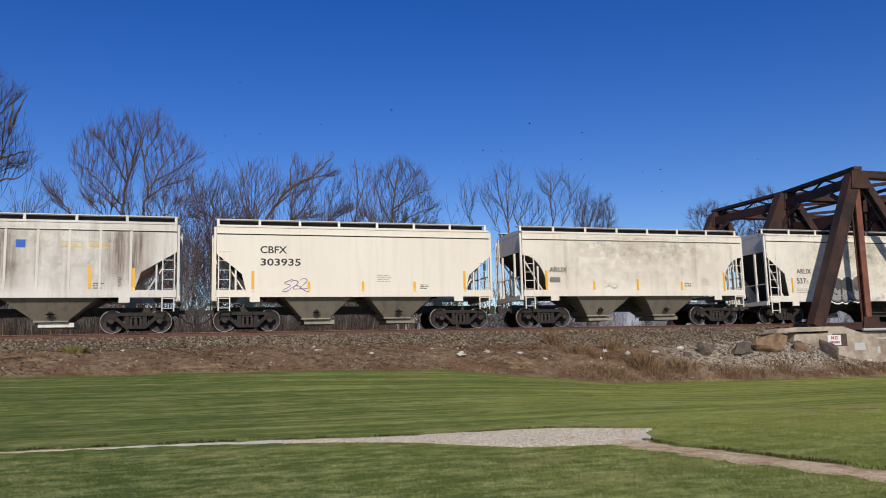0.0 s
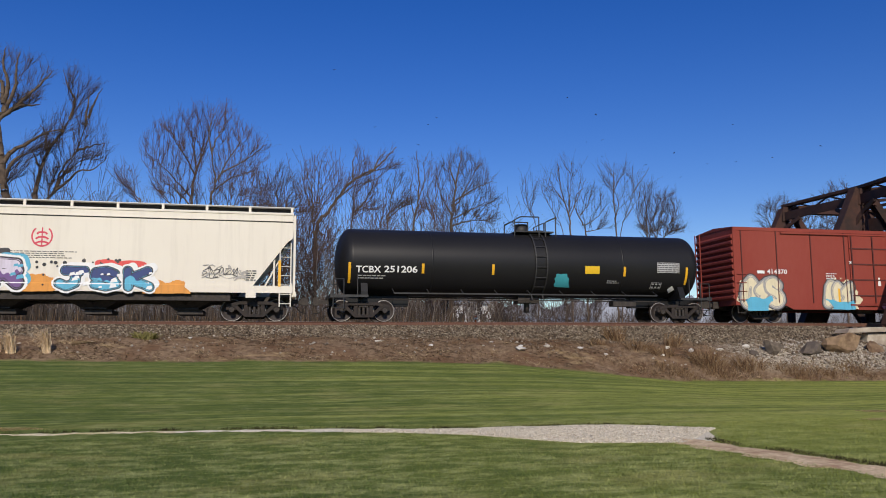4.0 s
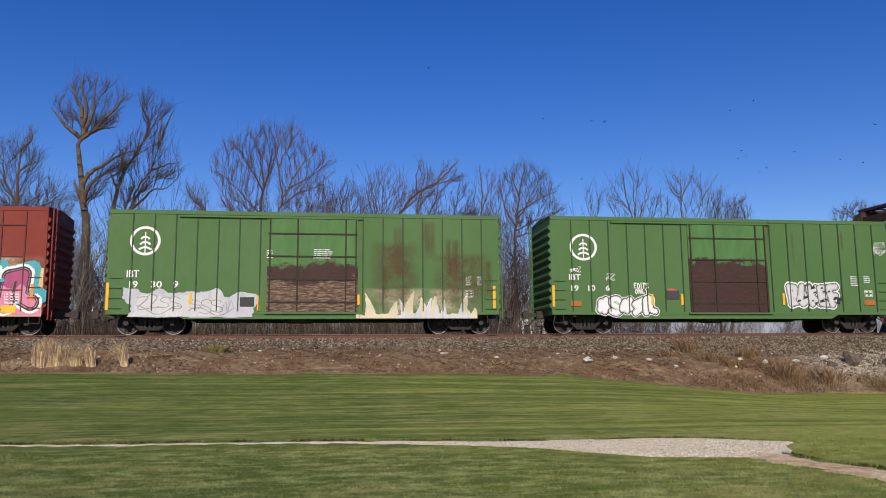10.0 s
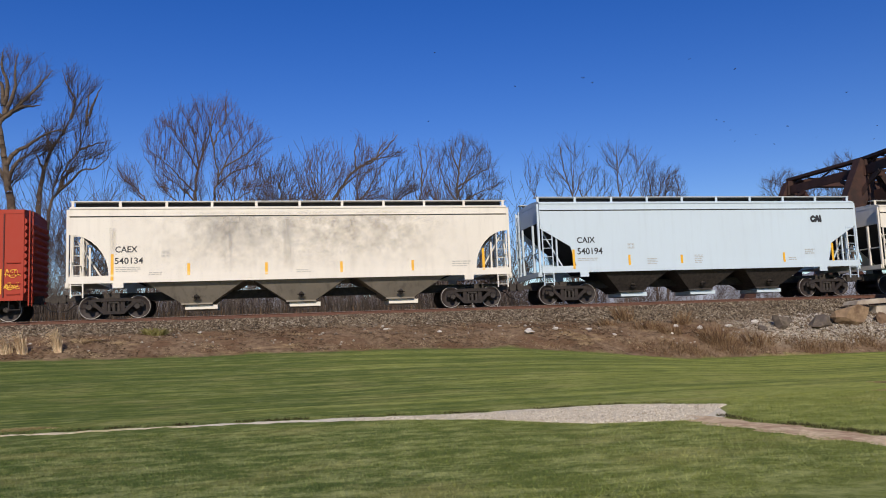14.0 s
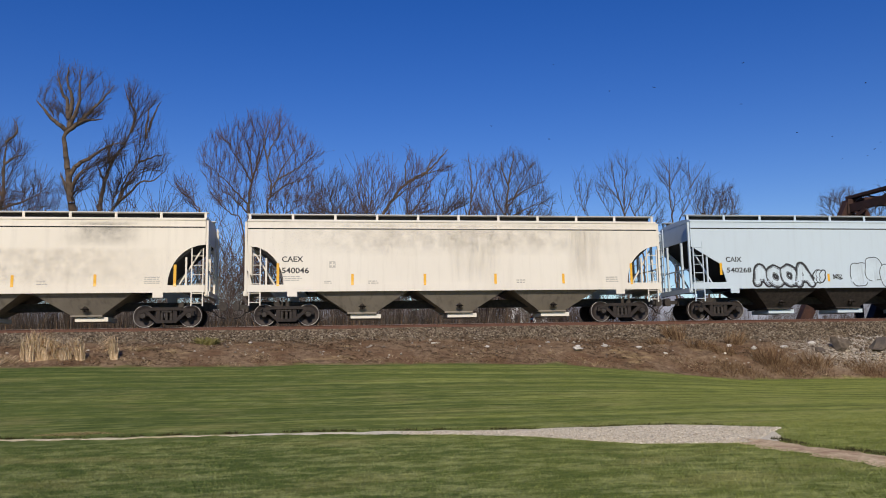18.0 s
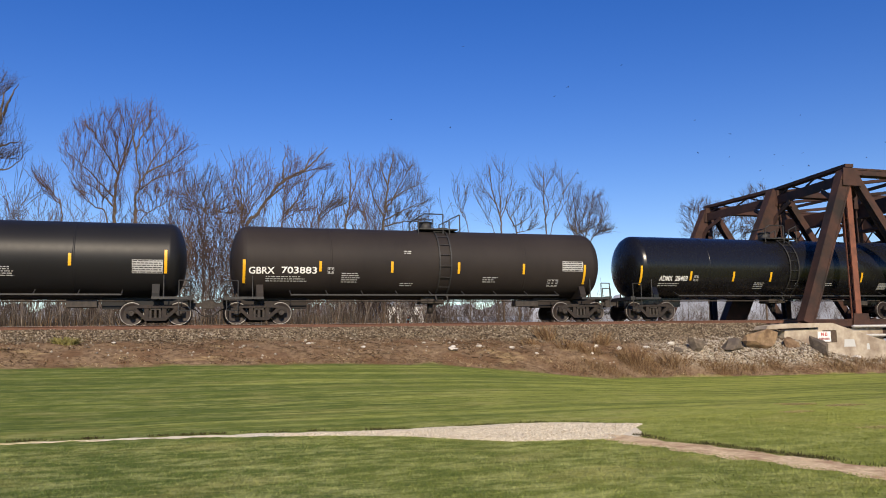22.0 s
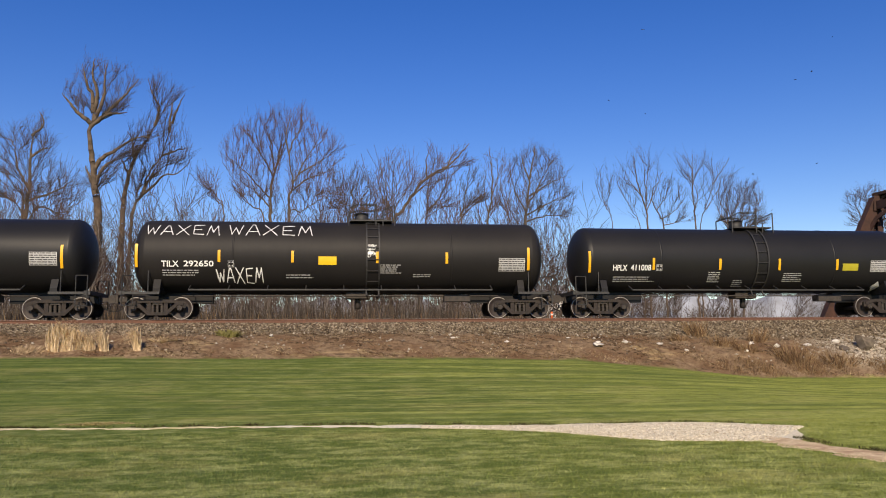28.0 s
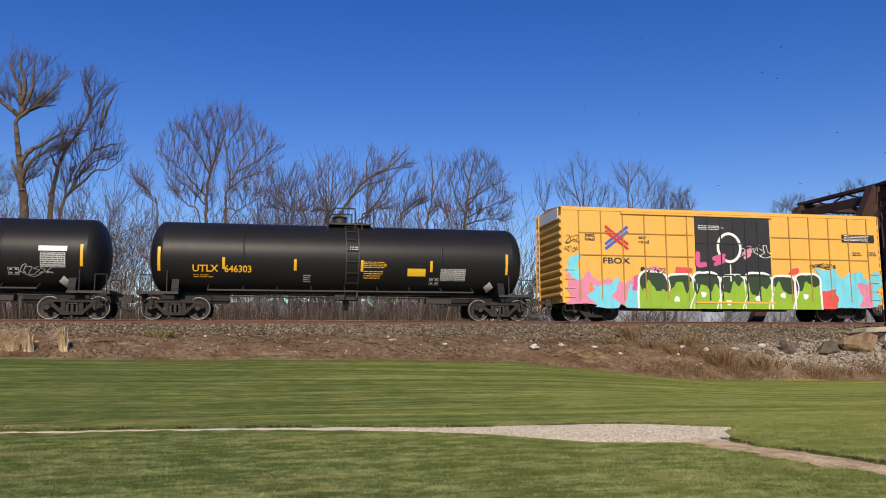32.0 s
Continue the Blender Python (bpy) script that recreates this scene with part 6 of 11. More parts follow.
    for s in (-1, 1):
        bm = bmesh.new()
        n = 11
        zig = [(s * (H - 0.02), bottom), (s * H, bottom)]
        for q in range(n):
            z = bottom + 0.25 + (top - bottom - 0.55) * q / n
            zig += [(s * H, z), (s * (H + 0.09), z + 0.09), (s * (H + 0.09), z + 0.17), (s * H, z + 0.26)]
        zig += [(s * H, top - 0.02), (s * (H - 0.02), top - 0.02)]
        slab(bm, zig if s > 0 else zig[::-1], -hw + 0.03, hw - 0.03)
        part("corrugated_end", bm, em, car)
        ladder(car, em, s * (H + 0.16), -s * 1.25, bottom - 0.2, top, 0.42, "y", name="end_ladder")
        add_truck(car, s * (H - inset))
        add_coupler(car, s * (H + 0.25), s)
    bm = bmesh.new()
    profile(bm, [(-hw - 0.02, top - 0.03), (hw + 0.02, top - 0.03), (hw + 0.02, top), (0, top + 0.13), (-hw - 0.02, top)], -H - 0.02, H + 0.02)
    for q in range(1, round(L / 1.2)):
        x = -H + q * 1.2
        profile(bm, [(-hw, top), (hw, top), (0, top + 0.17)], x - 0.03, x + 0.03)
    part("roof", bm, roof_mat or mat, car)
    bm = bmesh.new()
    box(bm, -H + 0.3, H - 0.3, -0.25, 0.25, 0.62, bottom + 0.1)
    part("underframe", bm, M["steel_dark"], car)
    for q in range(9):
        x = -H + 1.0 + (L - 2.0) * q / 8
        bm = bmesh.new()
        box(bm, x - 0.06, x + 0.06, -hw + 0.05, hw - 0.05, bottom - 0.08, bottom + 0.05)
        part("cross_bearer", bm, M["steel_dark"], car)
    bm = bmesh.new()
    rod(bm, (-0.9, -0.8, 0.62), (0.1, -0.8, 0.62), 0.17, n=14)
    rod(bm, (0.7, -0.7, 0.60), (1.1, -0.7, 0.60), 0.13, n=12)
    rod(bm, (-H + 1.5, -0.9, 0.70), (H - 1.5, -0.9, 0.70), 0.022, n=5)
    part("brake_gear", bm, M["steel_dark"], car)
    return car


def tank_car(name, label, L, mat, r=1.53, zc=2.66, inset=1.15, dome=0.0, ladder_x=0.0, frame_r=1.53):
    """Tank car: dished tank, stub sills, bolsters, ladder bands, top platform with valve dome and rails."""
    car = thing("tank_car", label, "tank car", CAR_GROUP)
    H = L / 2
    hd = 0.62
    bm = bmesh.new()
    rings = [(-H, 0.0)]
    prof = [(H - hd + hd * math.sin(a_ * math.pi / 18), r * math.cos(a_ * math.pi / 18)) for a_ in range(10)]
    rings = [(-x, q) for x, q in prof[::-1]] + [(-H + hd + 0.01, r + 0.004), (-H + hd + 0.06, r + 0.004)] + [(-H / 2, r), (0.0, r), (H / 2, r)] + [(H - hd - 0.06, r + 0.004), (H - hd - 0.01, r + 0.004)] + prof
    rings[0], rings[-1] = (rings[0][0], 0.0), (rings[-1][0], 0.0)
    lathe(bm, rings, 64)
    t = part("tank", bm, mat, car, at=(0, 0, zc))
    for x in (-H * 0.52, H * 0.52):       # raised jacket bands
        bm = bmesh.new()
        lathe(bm, [(x - 0.04, r + 0.002), (x - 0.03, r + 0.010), (x + 0.03, r + 0.010), (x + 0.04, r + 0.002)], 64)
        part("jacket_band", bm, mat, car, at=(0, 0, zc))
    # side ladder that follows the tank
    for s in (-1, 1):
        bm = bmesh.new()
        arc = [(-(r + 0.06) * math.cos(radians(a_)), (r + 0.06) * math.sin(radians(a_))) for a_ in range(-62, 85, 6)]
        for o in (-0.26, 0.26):
            pts = [(ladder_x + o, s * -y, zc + z) for y, z in arc] if s > 0 else [(ladder_x + o, y, zc + z) for y, z in arc]
            pts = [(ladder_x + o, s * (r * 0.62), 0.95)] + pts
            for p, q in zip(pts, pts[1:]):
                beam(bm, p, q, 0.06, 0.03)
        for k in range(0, len(arc), 3):
            y, z = arc[k]
            y = -y * s if s > 0 else y
            rod(bm, (ladder_x - 0.26, y, zc + z), (ladder_x + 0.26, y, zc + z), 0.016, n=5)
        part("side_ladder", bm, M["tank_fit"], car)
    # top platform, valve dome, hand rails
    bm = bmesh.new()
    zt = zc + r
    x0, x1 = ladder_x - 1.05, ladder_x + 0.95
    box(bm, x0 + 0.1, x1 - 0.1, -0.80, 0.80, zt - 0.02, zt + 0.035)
    part("top_platform", bm, M["tank_fit"], car)
    for y in (-0.78, 0.78):
        bm = bmesh.new()
        pipe(bm, [(x0 + 0.05, y, zt - 0.22), (x0 + 0.05, y, zt + 0.52), (x0 + 0.35, y, zt + 0.68), (ladder_x + 0.15, y, zt + 0.68), (ladder_x + 0.15, y, zt - 0.22)], 0.028, 6)
        part("hand_rail", bm, M["tank_fit"], car)
        bm = bmesh.new()
        pipe(bm, [(ladder_x + 0.45, y, zt - 0.22), (ladder_x + 0.45, y, zt + 0.45), (x1, y, zt + 0.68), (x1, y, zt - 0.22)], 0.028, 6)
        part("hand_rail", bm, M["tank_fit"], car)
    bm = bmesh.new()
    pipe(bm, [(x0 + 0.05, -0.78, zt + 0.5), (x0 + 0.05, 0.78, zt + 0.5)], 0.025, 6)
    part("cross_rail", bm, M["tank_fit"], car)
    bm = bmesh.new()
    rod(bm, (ladder_x - 0.45, 0, zt - 0.05), (ladder_x - 0.45, 0, zt + 0.36), 0.30, 0.30, 18)
    rod(bm, (ladder_x - 0.45, 0, zt + 0.36), (ladder_x - 0.45, 0, zt + 0.42), 0.34, 0.30, 18)
    rod(bm, (ladder_x + 0.35, 0, zt - 0.05), (ladder_x + 0.35, 0, zt + 0.16), 0.26, 0.26, 16)
    part("valve_dome", bm, M["tank_fit"], car)
    # bottom: saddle sills, side angles, outlet
    for s in (-1, 1):
        bm = bmesh.new()
        box(bm, s * (H - 3.2), s * (H + 0.25), -0.22, 0.22, 0.70, 1.15)
        x = s * (H - inset)
        profile(bm, [(-1.35, 1.05), (1.35, 1.05), (1.35, 1.25), (1.18, 1.62), (0.75, 1.30), (-0.75, 1.30), (-1.18, 1.62), (-1.35, 1.25)], x - 0.14, x + 0.14)
        part("saddle", bm, mat, car)
        bm = bmesh.new()
        box(bm, s * (H + 0.05), s * (H + 0.28), -1.45, 1.45, 0.98, 1.14)
        box(bm, s * (H - 1.3), s * (H + 0.05), -1.50, -1.38, 1.00, 1.10)
        box(bm, s * (H - 1.3), s * (H + 0.05), 1.38, 1.50, 1.00, 1.10)
        part("end_sill", bm, M["tank_fit"], car)
        for y in (-1.46, 1.46):
            bm = bmesh.new()
            pipe(bm, [(s * (H - 0.85), y, 1.1), (s * (H - 0.85), y, 1.95)], 0.025, 6)
            part("grab_post", bm, M["tank_fit"], car)
            bm = bmesh.new()
            pipe(bm, [(s * (H - 0.28), y, 1.1), (s * (H - 0.28), y, 1.75), (s * (H + 0.16), y, 1.75), (s * (H + 0.16), y, 0.55), (s * (H - 0.28), y, 0.55), (s * (H - 0.28), y, 1.1)], 0.022, 6)
            part("end_grab_rail", bm, M["tank_fit"], car)
        add_truck(car, s * (H - inset))
        add_coupler(car, s * (H + 0.25), s)
    for s in (-1, 1):
        bm = bmesh.new()
        yb = s * 1.34
        box(bm, -H + 2.4, H - 2.4, yb - 0.02, yb + 0.02, 1.16, 1.22)
        for k in range(9):
            x = -H + 2.4 + (L - 4.8) * k / 8
            beam(bm, (x, yb, 1.19), (x, s * 0.86, 1.40), 0.04, 0.04)
        part("side_safety_rail", bm, M["tank_fit"], car)
    bm = bmesh.new()
    box(bm, -0.5 + ladder_x * 0.5, 0.5 + ladder_x * 0.5, -0.35, 0.35, 0.88, 1.18)
    rod(bm, (ladder_x * 0.5, 0, 0.45), (ladder_x * 0.5, 0, 0.95), 0.13, n=12)
    rod(bm, (-H + 2.0, -0.55, 0.98), (H - 2.0, -0.55, 0.98), 0.03, n=5)
    box(bm, H - 4.4, H - 3.3, -1.0, -0.5, 0.72, 1.0)
    part("bottom_outlet", bm, M["steel_dark"], car)
    return car


M["tank_fit"] = rough_stuff("black_fittings", (0.014, 0.014, 0.015), (0.035, 0.034, 0.033), 6, 0.6)
CARS = []       # (object, place of its middle along the train)


def put(car, middle):
    car.location = (middle, TRACK_Y, RAIL_Z)
    CARS.append((car, middle))
    return car


M["h0"] = paint("dingy_white_car", (0.72, 0.69, 0.62), (0.46, 0.42, 0.36), 0.7, 0.6, 0.6, 1)
M["h1"] = paint("ivory_car", (0.80, 0.74, 0.62), (0.68, 0.61, 0.49), 0.3, 0.4, 0.55, 2)
M["h2"] = paint("stained_ivory_car", (0.80, 0.74, 0.63), (0.58, 0.51, 0.42), 0.5, 0.5, 0.6, 3)
M["h3"] = paint("sooty_ivory_car", (0.82, 0.77, 0.66), (0.54, 0.49, 0.43), 0.4, 0.4, 0.6, 4, blot=0.7, blot_col=(0.33, 0.31, 0.28))
M["h4"] = paint("patchy_white_car", (0.76, 0.74, 0.72), (0.42, 0.40, 0.38), 0.8, 0.9, 0.6, 5)
M["h5"] = paint("warm_grey_car", (0.76, 0.71, 0.60), (0.64, 0.58, 0.48), 0.3, 0.4, 0.6, 6)
M["h6"] = paint("clean_grey_white_car", (0.66, 0.67, 0.63), (0.55, 0.55, 0.51), 0.2, 0.3, 0.55, 7)
M["h7"] = paint("cream_car", (0.77, 0.72, 0.62), (0.62, 0.56, 0.47), 0.3, 0.4, 0.55, 8)
M["h8"] = paint("pale_blue_white_car", (0.53, 0.625, 0.685), (0.47, 0.53, 0.56), 0.2, 0.3, 0.55, 9)
M["tank"] = paint("satin_black_tank", (0.012, 0.012, 0.013), (0.022, 0.021, 0.021), 0.25, 0.4, 0.44, 10, 0.22, dent=0.0, vary=0.02)
M["tank_dusty"] = paint("dusty_black_tank", (0.014, 0.013, 0.013), (0.028, 0.025, 0.023), 0.4, 0.5, 0.55, 11, 0.18, dent=0.0, vary=0.02)
M["tank_brown"] = paint("brown_black_tank", (0.022, 0.018, 0.017), (0.042, 0.034, 0.030), 0.4, 0.6, 0.6, 12, 0.18, dent=0.0, vary=0.02)
M["tank_gloss"] = paint("glossy_black_tank", (0.008, 0.008, 0.009), (0.013, 0.013, 0.013), 0.2, 0.3, 0.27, 13, 0.38, dent=0.0, vary=0.02)
M["box_red"] = paint("faded_red_oxide_car", (0.24, 0.040, 0.027), (0.29, 0.068, 0.048), 0.25, 0.6, 0.6, 14, 0.25)
M["box_maroon"] = paint("maroon_car", (0.115, 0.018, 0.017), (0.15, 0.032, 0.028), 0.25, 0.6, 0.55, 15, 0.25)
M["box_brick"] = paint("brick_red_car", (0.215, 0.033, 0.023), (0.24, 0.050, 0.035), 0.2, 0.5, 0.6, 16, 0.25)
M["box_green"] = paint("green_car", (0.068, 0.148, 0.046), (0.098, 0.18, 0.070), 0.25, 0.5, 0.6, 17, 0.25)
M["box_orange"] = paint("orange_red_car", (0.375, 0.041, 0.020), (0.38, 0.060, 0.033), 0.2, 0.5, 0.55, 18, 0.25)
M["box_yellow"] = paint("yellow_car", (0.78, 0.42, 0.075), (0.68, 0.38, 0.10), 0.3, 0.4, 0.55, 19)


def part_rusted(name, col, lo, hi, seed, rust=(0.030, 0.011, 0.008), rust2=(0.058, 0.022, 0.014), top_=9.0):
    """A painted door whose lower boards have rusted through, with a ragged edge."""
    m, nt, bs = nodes_of(name)
    sep = nt.nodes.new("ShaderNodeSeparateXYZ")
    co = nt.nodes.new("ShaderNodeTexCoord")
    nt.links.new(co.outputs["Object"], sep.inputs[0])
    add = nt.nodes.new("ShaderNodeMath")
    add.operation = "MULTIPLY_ADD"
    nt.links.new(noise_node(nt, 1.6, 7, (0.8, 1, 1.2), 0.72, seed), add.inputs[0])
    add.inputs[1].default_value = 1.9
    nt.links.new(sep.outputs["Z"], add.inputs[2])
    r = blend(nt, ramp(nt, noise_node(nt, 6, 6, (0.5, 1, 1.5), 0.7, seed + 2), 0.35, 0.7), rust, rust2)
    g = blend(nt, ramp(nt, noise_node(nt, 3, 5, (1, 1, 0.3), 0.6, seed + 4), 0.4, 0.75), col, tuple(v * 1.35 for v in col))
    c = blend(nt, ramp(nt, add.outputs[0], hi, lo), g, r)
    if top_ < 8:
        c = blend(nt, ramp(nt, add.outputs[0], top_ + 0.15, top_), c, blend(nt, ramp(nt, noise_node(nt, 7, 6, (0.4, 1, 2), 0.7, seed + 6), 0.45, 0.6), (0.06, 0.03, 0.018), (0.24, 0.165, 0.10)))
    nt.links.new(c, bs.inputs["Base Color"])
    bs.inputs["Roughness"].default_value = 0.75
    bump(nt, bs, noise_node(nt, 9, 5), 0.3, 0.01)
    return m


M["door_rust"] = part_rusted("green_door_rusted_below", (0.055, 0.150, 0.040), 4.05, 4.2, 3)
M["door_green_rust"] = part_rusted("green_door_with_rust_band", (0.060, 0.155, 0.042), 3.75, 3.95, 8, top_=3.0)
M["door_bar"] = rough_stuff("rust_dark_door_bar", (0.018, 0.012, 0.009), (0.045, 0.026, 0.016), 6, 0.8)
M["door_maroon"] = paint("dark_maroon_door", (0.085, 0.018, 0.017), (0.12, 0.030, 0.028), 0.3, 0.5, 0.4, 22)
M["door_black"] = paint("black_door", (0.015, 0.015, 0.017), (0.035, 0.033, 0.033), 0.3, 0.5, 0.5, 23)


# darker copies of the body paints, so posts and bars read as shadow lines
for k, c in (("green", (0.018, 0.050, 0.018)), ("brick", (0.085, 0.019, 0.015)), ("orange", (0.10, 0.014, 0.010)), ("maroon", (0.032, 0.007, 0.007)), ("yellow", (0.40, 0.20, 0.04))):
    M["post_" + k] = paint("shaded_post_" + k, c, tuple(v * 1.3 for v in c), 0.3, 0.5, 0.7, 30)


def ribs_at(a_, b_, n, skip=()):
    return [x for x in np.linspace(a_, b_, n) if not any(u < x < v for u, v in skip)]


H1 = put(hopper("h", "dingy white ribbed covered hopper car", 16.6, 4.30, M["h0"], 3, 1.5, "bevel", ribs=ribs_at(-6.6, 6.6, 13)), -0.9 - 8.3)
H2 = put(hopper("h", "clean ivory two-bay covered hopper car", 11.65, 4.26, M["h1"], 2, 1.25, "bevel", 1.15), 6.44)
H3 = put(hopper("h", "stained ivory two-bay covered hopper car", 11.6, 4.28, M["h2"], 2, 1.25, "round", 1.15), 19.65)
H4 = put(hopper("h", "soot-stained ivory covered hopper car with low chutes", 11.6, 4.42, M["h3"], 2, 1.25, "bevel", 1.15, chute=M["steel_dark"], sill=1.05), 32.75)
H5 = put(hopper("h", "patchy grey-white two-bay covered hopper car", 11.7, 4.20, M["h4"], 2, 1.25, "round", 1.25), 45.78)
H6 = put(hopper("h", "long warm-grey flour hopper car covered in graffiti", 18.85, 4.38, M["h5"], 4, 1.5, "slope", 1.3, chute=M["steel_dark"], sill=1.12, low=True), 62.6)
T1 = put(tank_car("t", "black tank car with white lettering", 16.9, M["tank"], 1.46, 2.60, ladder_x=0.5), 82.3)
B1 = put(boxcar("b", "faded red boxcar with white bubble graffiti", 15.6, 4.45, M["box_red"], (-1.6, 2.3, M["box_red"], 1, "bars"), ribs_at(-7.4, 7.4, 9, ((-1.7, 2.4),)), post_mat=M["post_brick"]), 99.97)
B2 = put(boxcar("b", "tall maroon boxcar with outlined graffiti", 19.0, 5.05, M["box_maroon"], (-2.2, 2.6, M["box_maroon"], 2, "panels"), ribs_at(-9, 9, 22, ((-2.3, 2.7),)), bottom=0.72, inset=1.75, post_mat=M["post_maroon"]), 119.07)
H7 = put(hopper("h", "clean grey-white three-bay covered hopper car", 17.25, 4.40, M["h6"], 3, 1.6, "round", 1.75), 138.85)
B3 = put(boxcar("b", "brick red boxcar with pink and yellow graffiti", 15.8, 5.05, M["box_brick"], (-1.15, 1.75, M["box_brick"], 1, "panels"), ribs_at(-7.0, 7.1, 17, ((-1.3, 1.9),)), post_mat=M["post_brick"], belts=((4.33, -6.9, -1.2), (4.30, 1.8, 7.1), (3.05, -6.9, -1.2), (3.05, 1.8, 7.1), (1.73, -6.9, -1.2), (1.73, 1.8, 7.1))), 157.45)
B4 = put(boxcar("b", "green boxcar with rusting green doors", 15.85, 5.0, M["box_green"], (-1.7, 2.0, M["door_green_rust"], 1, "bars"), ribs_at(-7.0, 7.2, 18, ((-1.8, 2.1),)), post_mat=M["post_green"]), 175.6)
B5 = put(boxcar("b", "green boxcar with a rust-brown door", 15.85, 5.05, M["box_green"], (-1.7, 2.0, M["door_rust"], 1, "bars"), ribs_at(-7.0, 7.2, 18, ((-1.8, 2.1),)), post_mat=M["post_green"]), 193.75)
B6 = put(boxcar("b", "orange-red boxcar with big outlined graffiti letters", 15.9, 4.46, M["box_orange"], (-1.2, 1.9, M["box_orange"], 1, "slats"), ribs_at(-7.0, 7.2, 13, ((-1.3, 2.0),)), post_mat=M["post_orange"]), 211.6)
B7 = put(boxcar("b", "orange-red boxcar with one dark maroon plug door", 15.8, 4.28, M["box_orange"], (-1.25, 5.75, [M["box_orange"], M["door_maroon"]], 2, "slats"), ribs_at(-7.0, 7.2, 13, ((-1.3, 5.8),)), post_mat=M["post_orange"]), 229.4)
H8 = put(hopper("h", "cream three-bay covered hopper car with streaks", 17.7, 4.32, M["h7"], 3, 1.55, "round", 1.45), 247.75)
H9 = put(hopper("h", "pale blue-white covered hopper car", 15.9, 4.46, M["h8"], 3, 1.4, "bevel", 1.6, chute=M["steel_dark"]), 266.05)
H10 = put(hopper("h", "cream panelled covered hopper car", 17.2, 4.26, M["h7"], 3, 1.55, "round", 1.45, ribs=ribs_at(-5.4, 7.0, 8)), 284.05)
H11 = put(hopper("h", "cream three-bay covered hopper car", 17.6, 4.34, M["h1"], 3, 1.55, "round", 1.45), 302.95)
H12 = put(hopper("h", "cream three-bay covered hopper car", 17.6, 4.30, M["h7"], 3, 1.55, "round", 1.45), 322.2)
H13 = put(hopper("h", "pale blue-white covered hopper car with black tags", 15.85, 4.40, M["h8"], 3, 1.4, "bevel", 1.6, chute=M["steel_dark"]), 340.5)
T2 = put(tank_car("t", "dusty black tank car with white scrawled tags", 16.89, M["tank_dusty"], ladder_x=0.2), 358.56)
T3 = put(tank_car("t", "black tank car with white lettering", 17.24, M["tank"], ladder_x=0.1), 377.11)
T4 = put(tank_car("t", "dusty brown-black tank car", 16.94, M["tank_brown"], ladder_x=0.6), 395.91)
T5 = put(tank_car("t", "glossy black tank car", 17.44, M["tank_gloss"], ladder_x=0.4), 414.66)
T6 = put(tank_car("t", "black tank car with chalky scribbles", 17.24, M["tank"], ladder_x=0.1), 433.56)
T7 = put(tank_car("t", "dusty brown-black tank car with pink and white scrawls", 16.94, M["tank_brown"], ladder_x=0.5), 452.26)
T8 = put(tank_car("t", "black tank car with white lettering", 17.14, M["tank"], ladder_x=0.0), 470.86)
T9 = put(tank_car("t", "black tank car with white spray tags", 17.29, M["tank_dusty"], ladder_x=1.2), 489.71)
T10 = put(tank_car("t", "black tank car with white lettering", 15.64, M["tank"], 1.46, 2.60, ladder_x=0.6), 507.56)
T11 = put(tank_car("t", "black tank car with purple and green tags", 16.94, M["tank"], 1.46, 2.60, ladder_x=0.2), 525.56)
T12 = put(tank_car("t", "black tank car with yellow lettering and tags", 15.6, M["tank"], 1.48, 2.60, ladder_x=0.9), 543.5)
T13 = put(tank_car("t", "black tank car with yellow lettering", 15.8, M["tank"], 1.48, 2.62, ladder_x=0.3), 560.75)
B8 = put(boxcar("b", "yellow boxcar with black doors and colourful graffiti", 16.0, 5.05, M["box_yellow"], (-1.6, 2.2, M["door_black"], 2, "panels"), ribs_at(-7.2, 7.4, 15, ((-1.7, 2.3),)), post_mat=M["post_yellow"], belts=((3.9, -7.2, -1.7), (3.9, 2.3, 7.4), (2.9, -7.2, -1.7), (2.9, 2.3, 7.4))), 578.2)
for car, half, top in ((B3, 7.9, 5.05), (B8, 8.0, 5.05)):       # white band across the head of the near end
    bm = bmesh.new()
    box(bm, -half - 0.125, -half - 0.095, -1.5, 1.5, top - 0.55, top - 0.06)
    part("end_band", bm, M["white"], car, "white painted band on the car end")


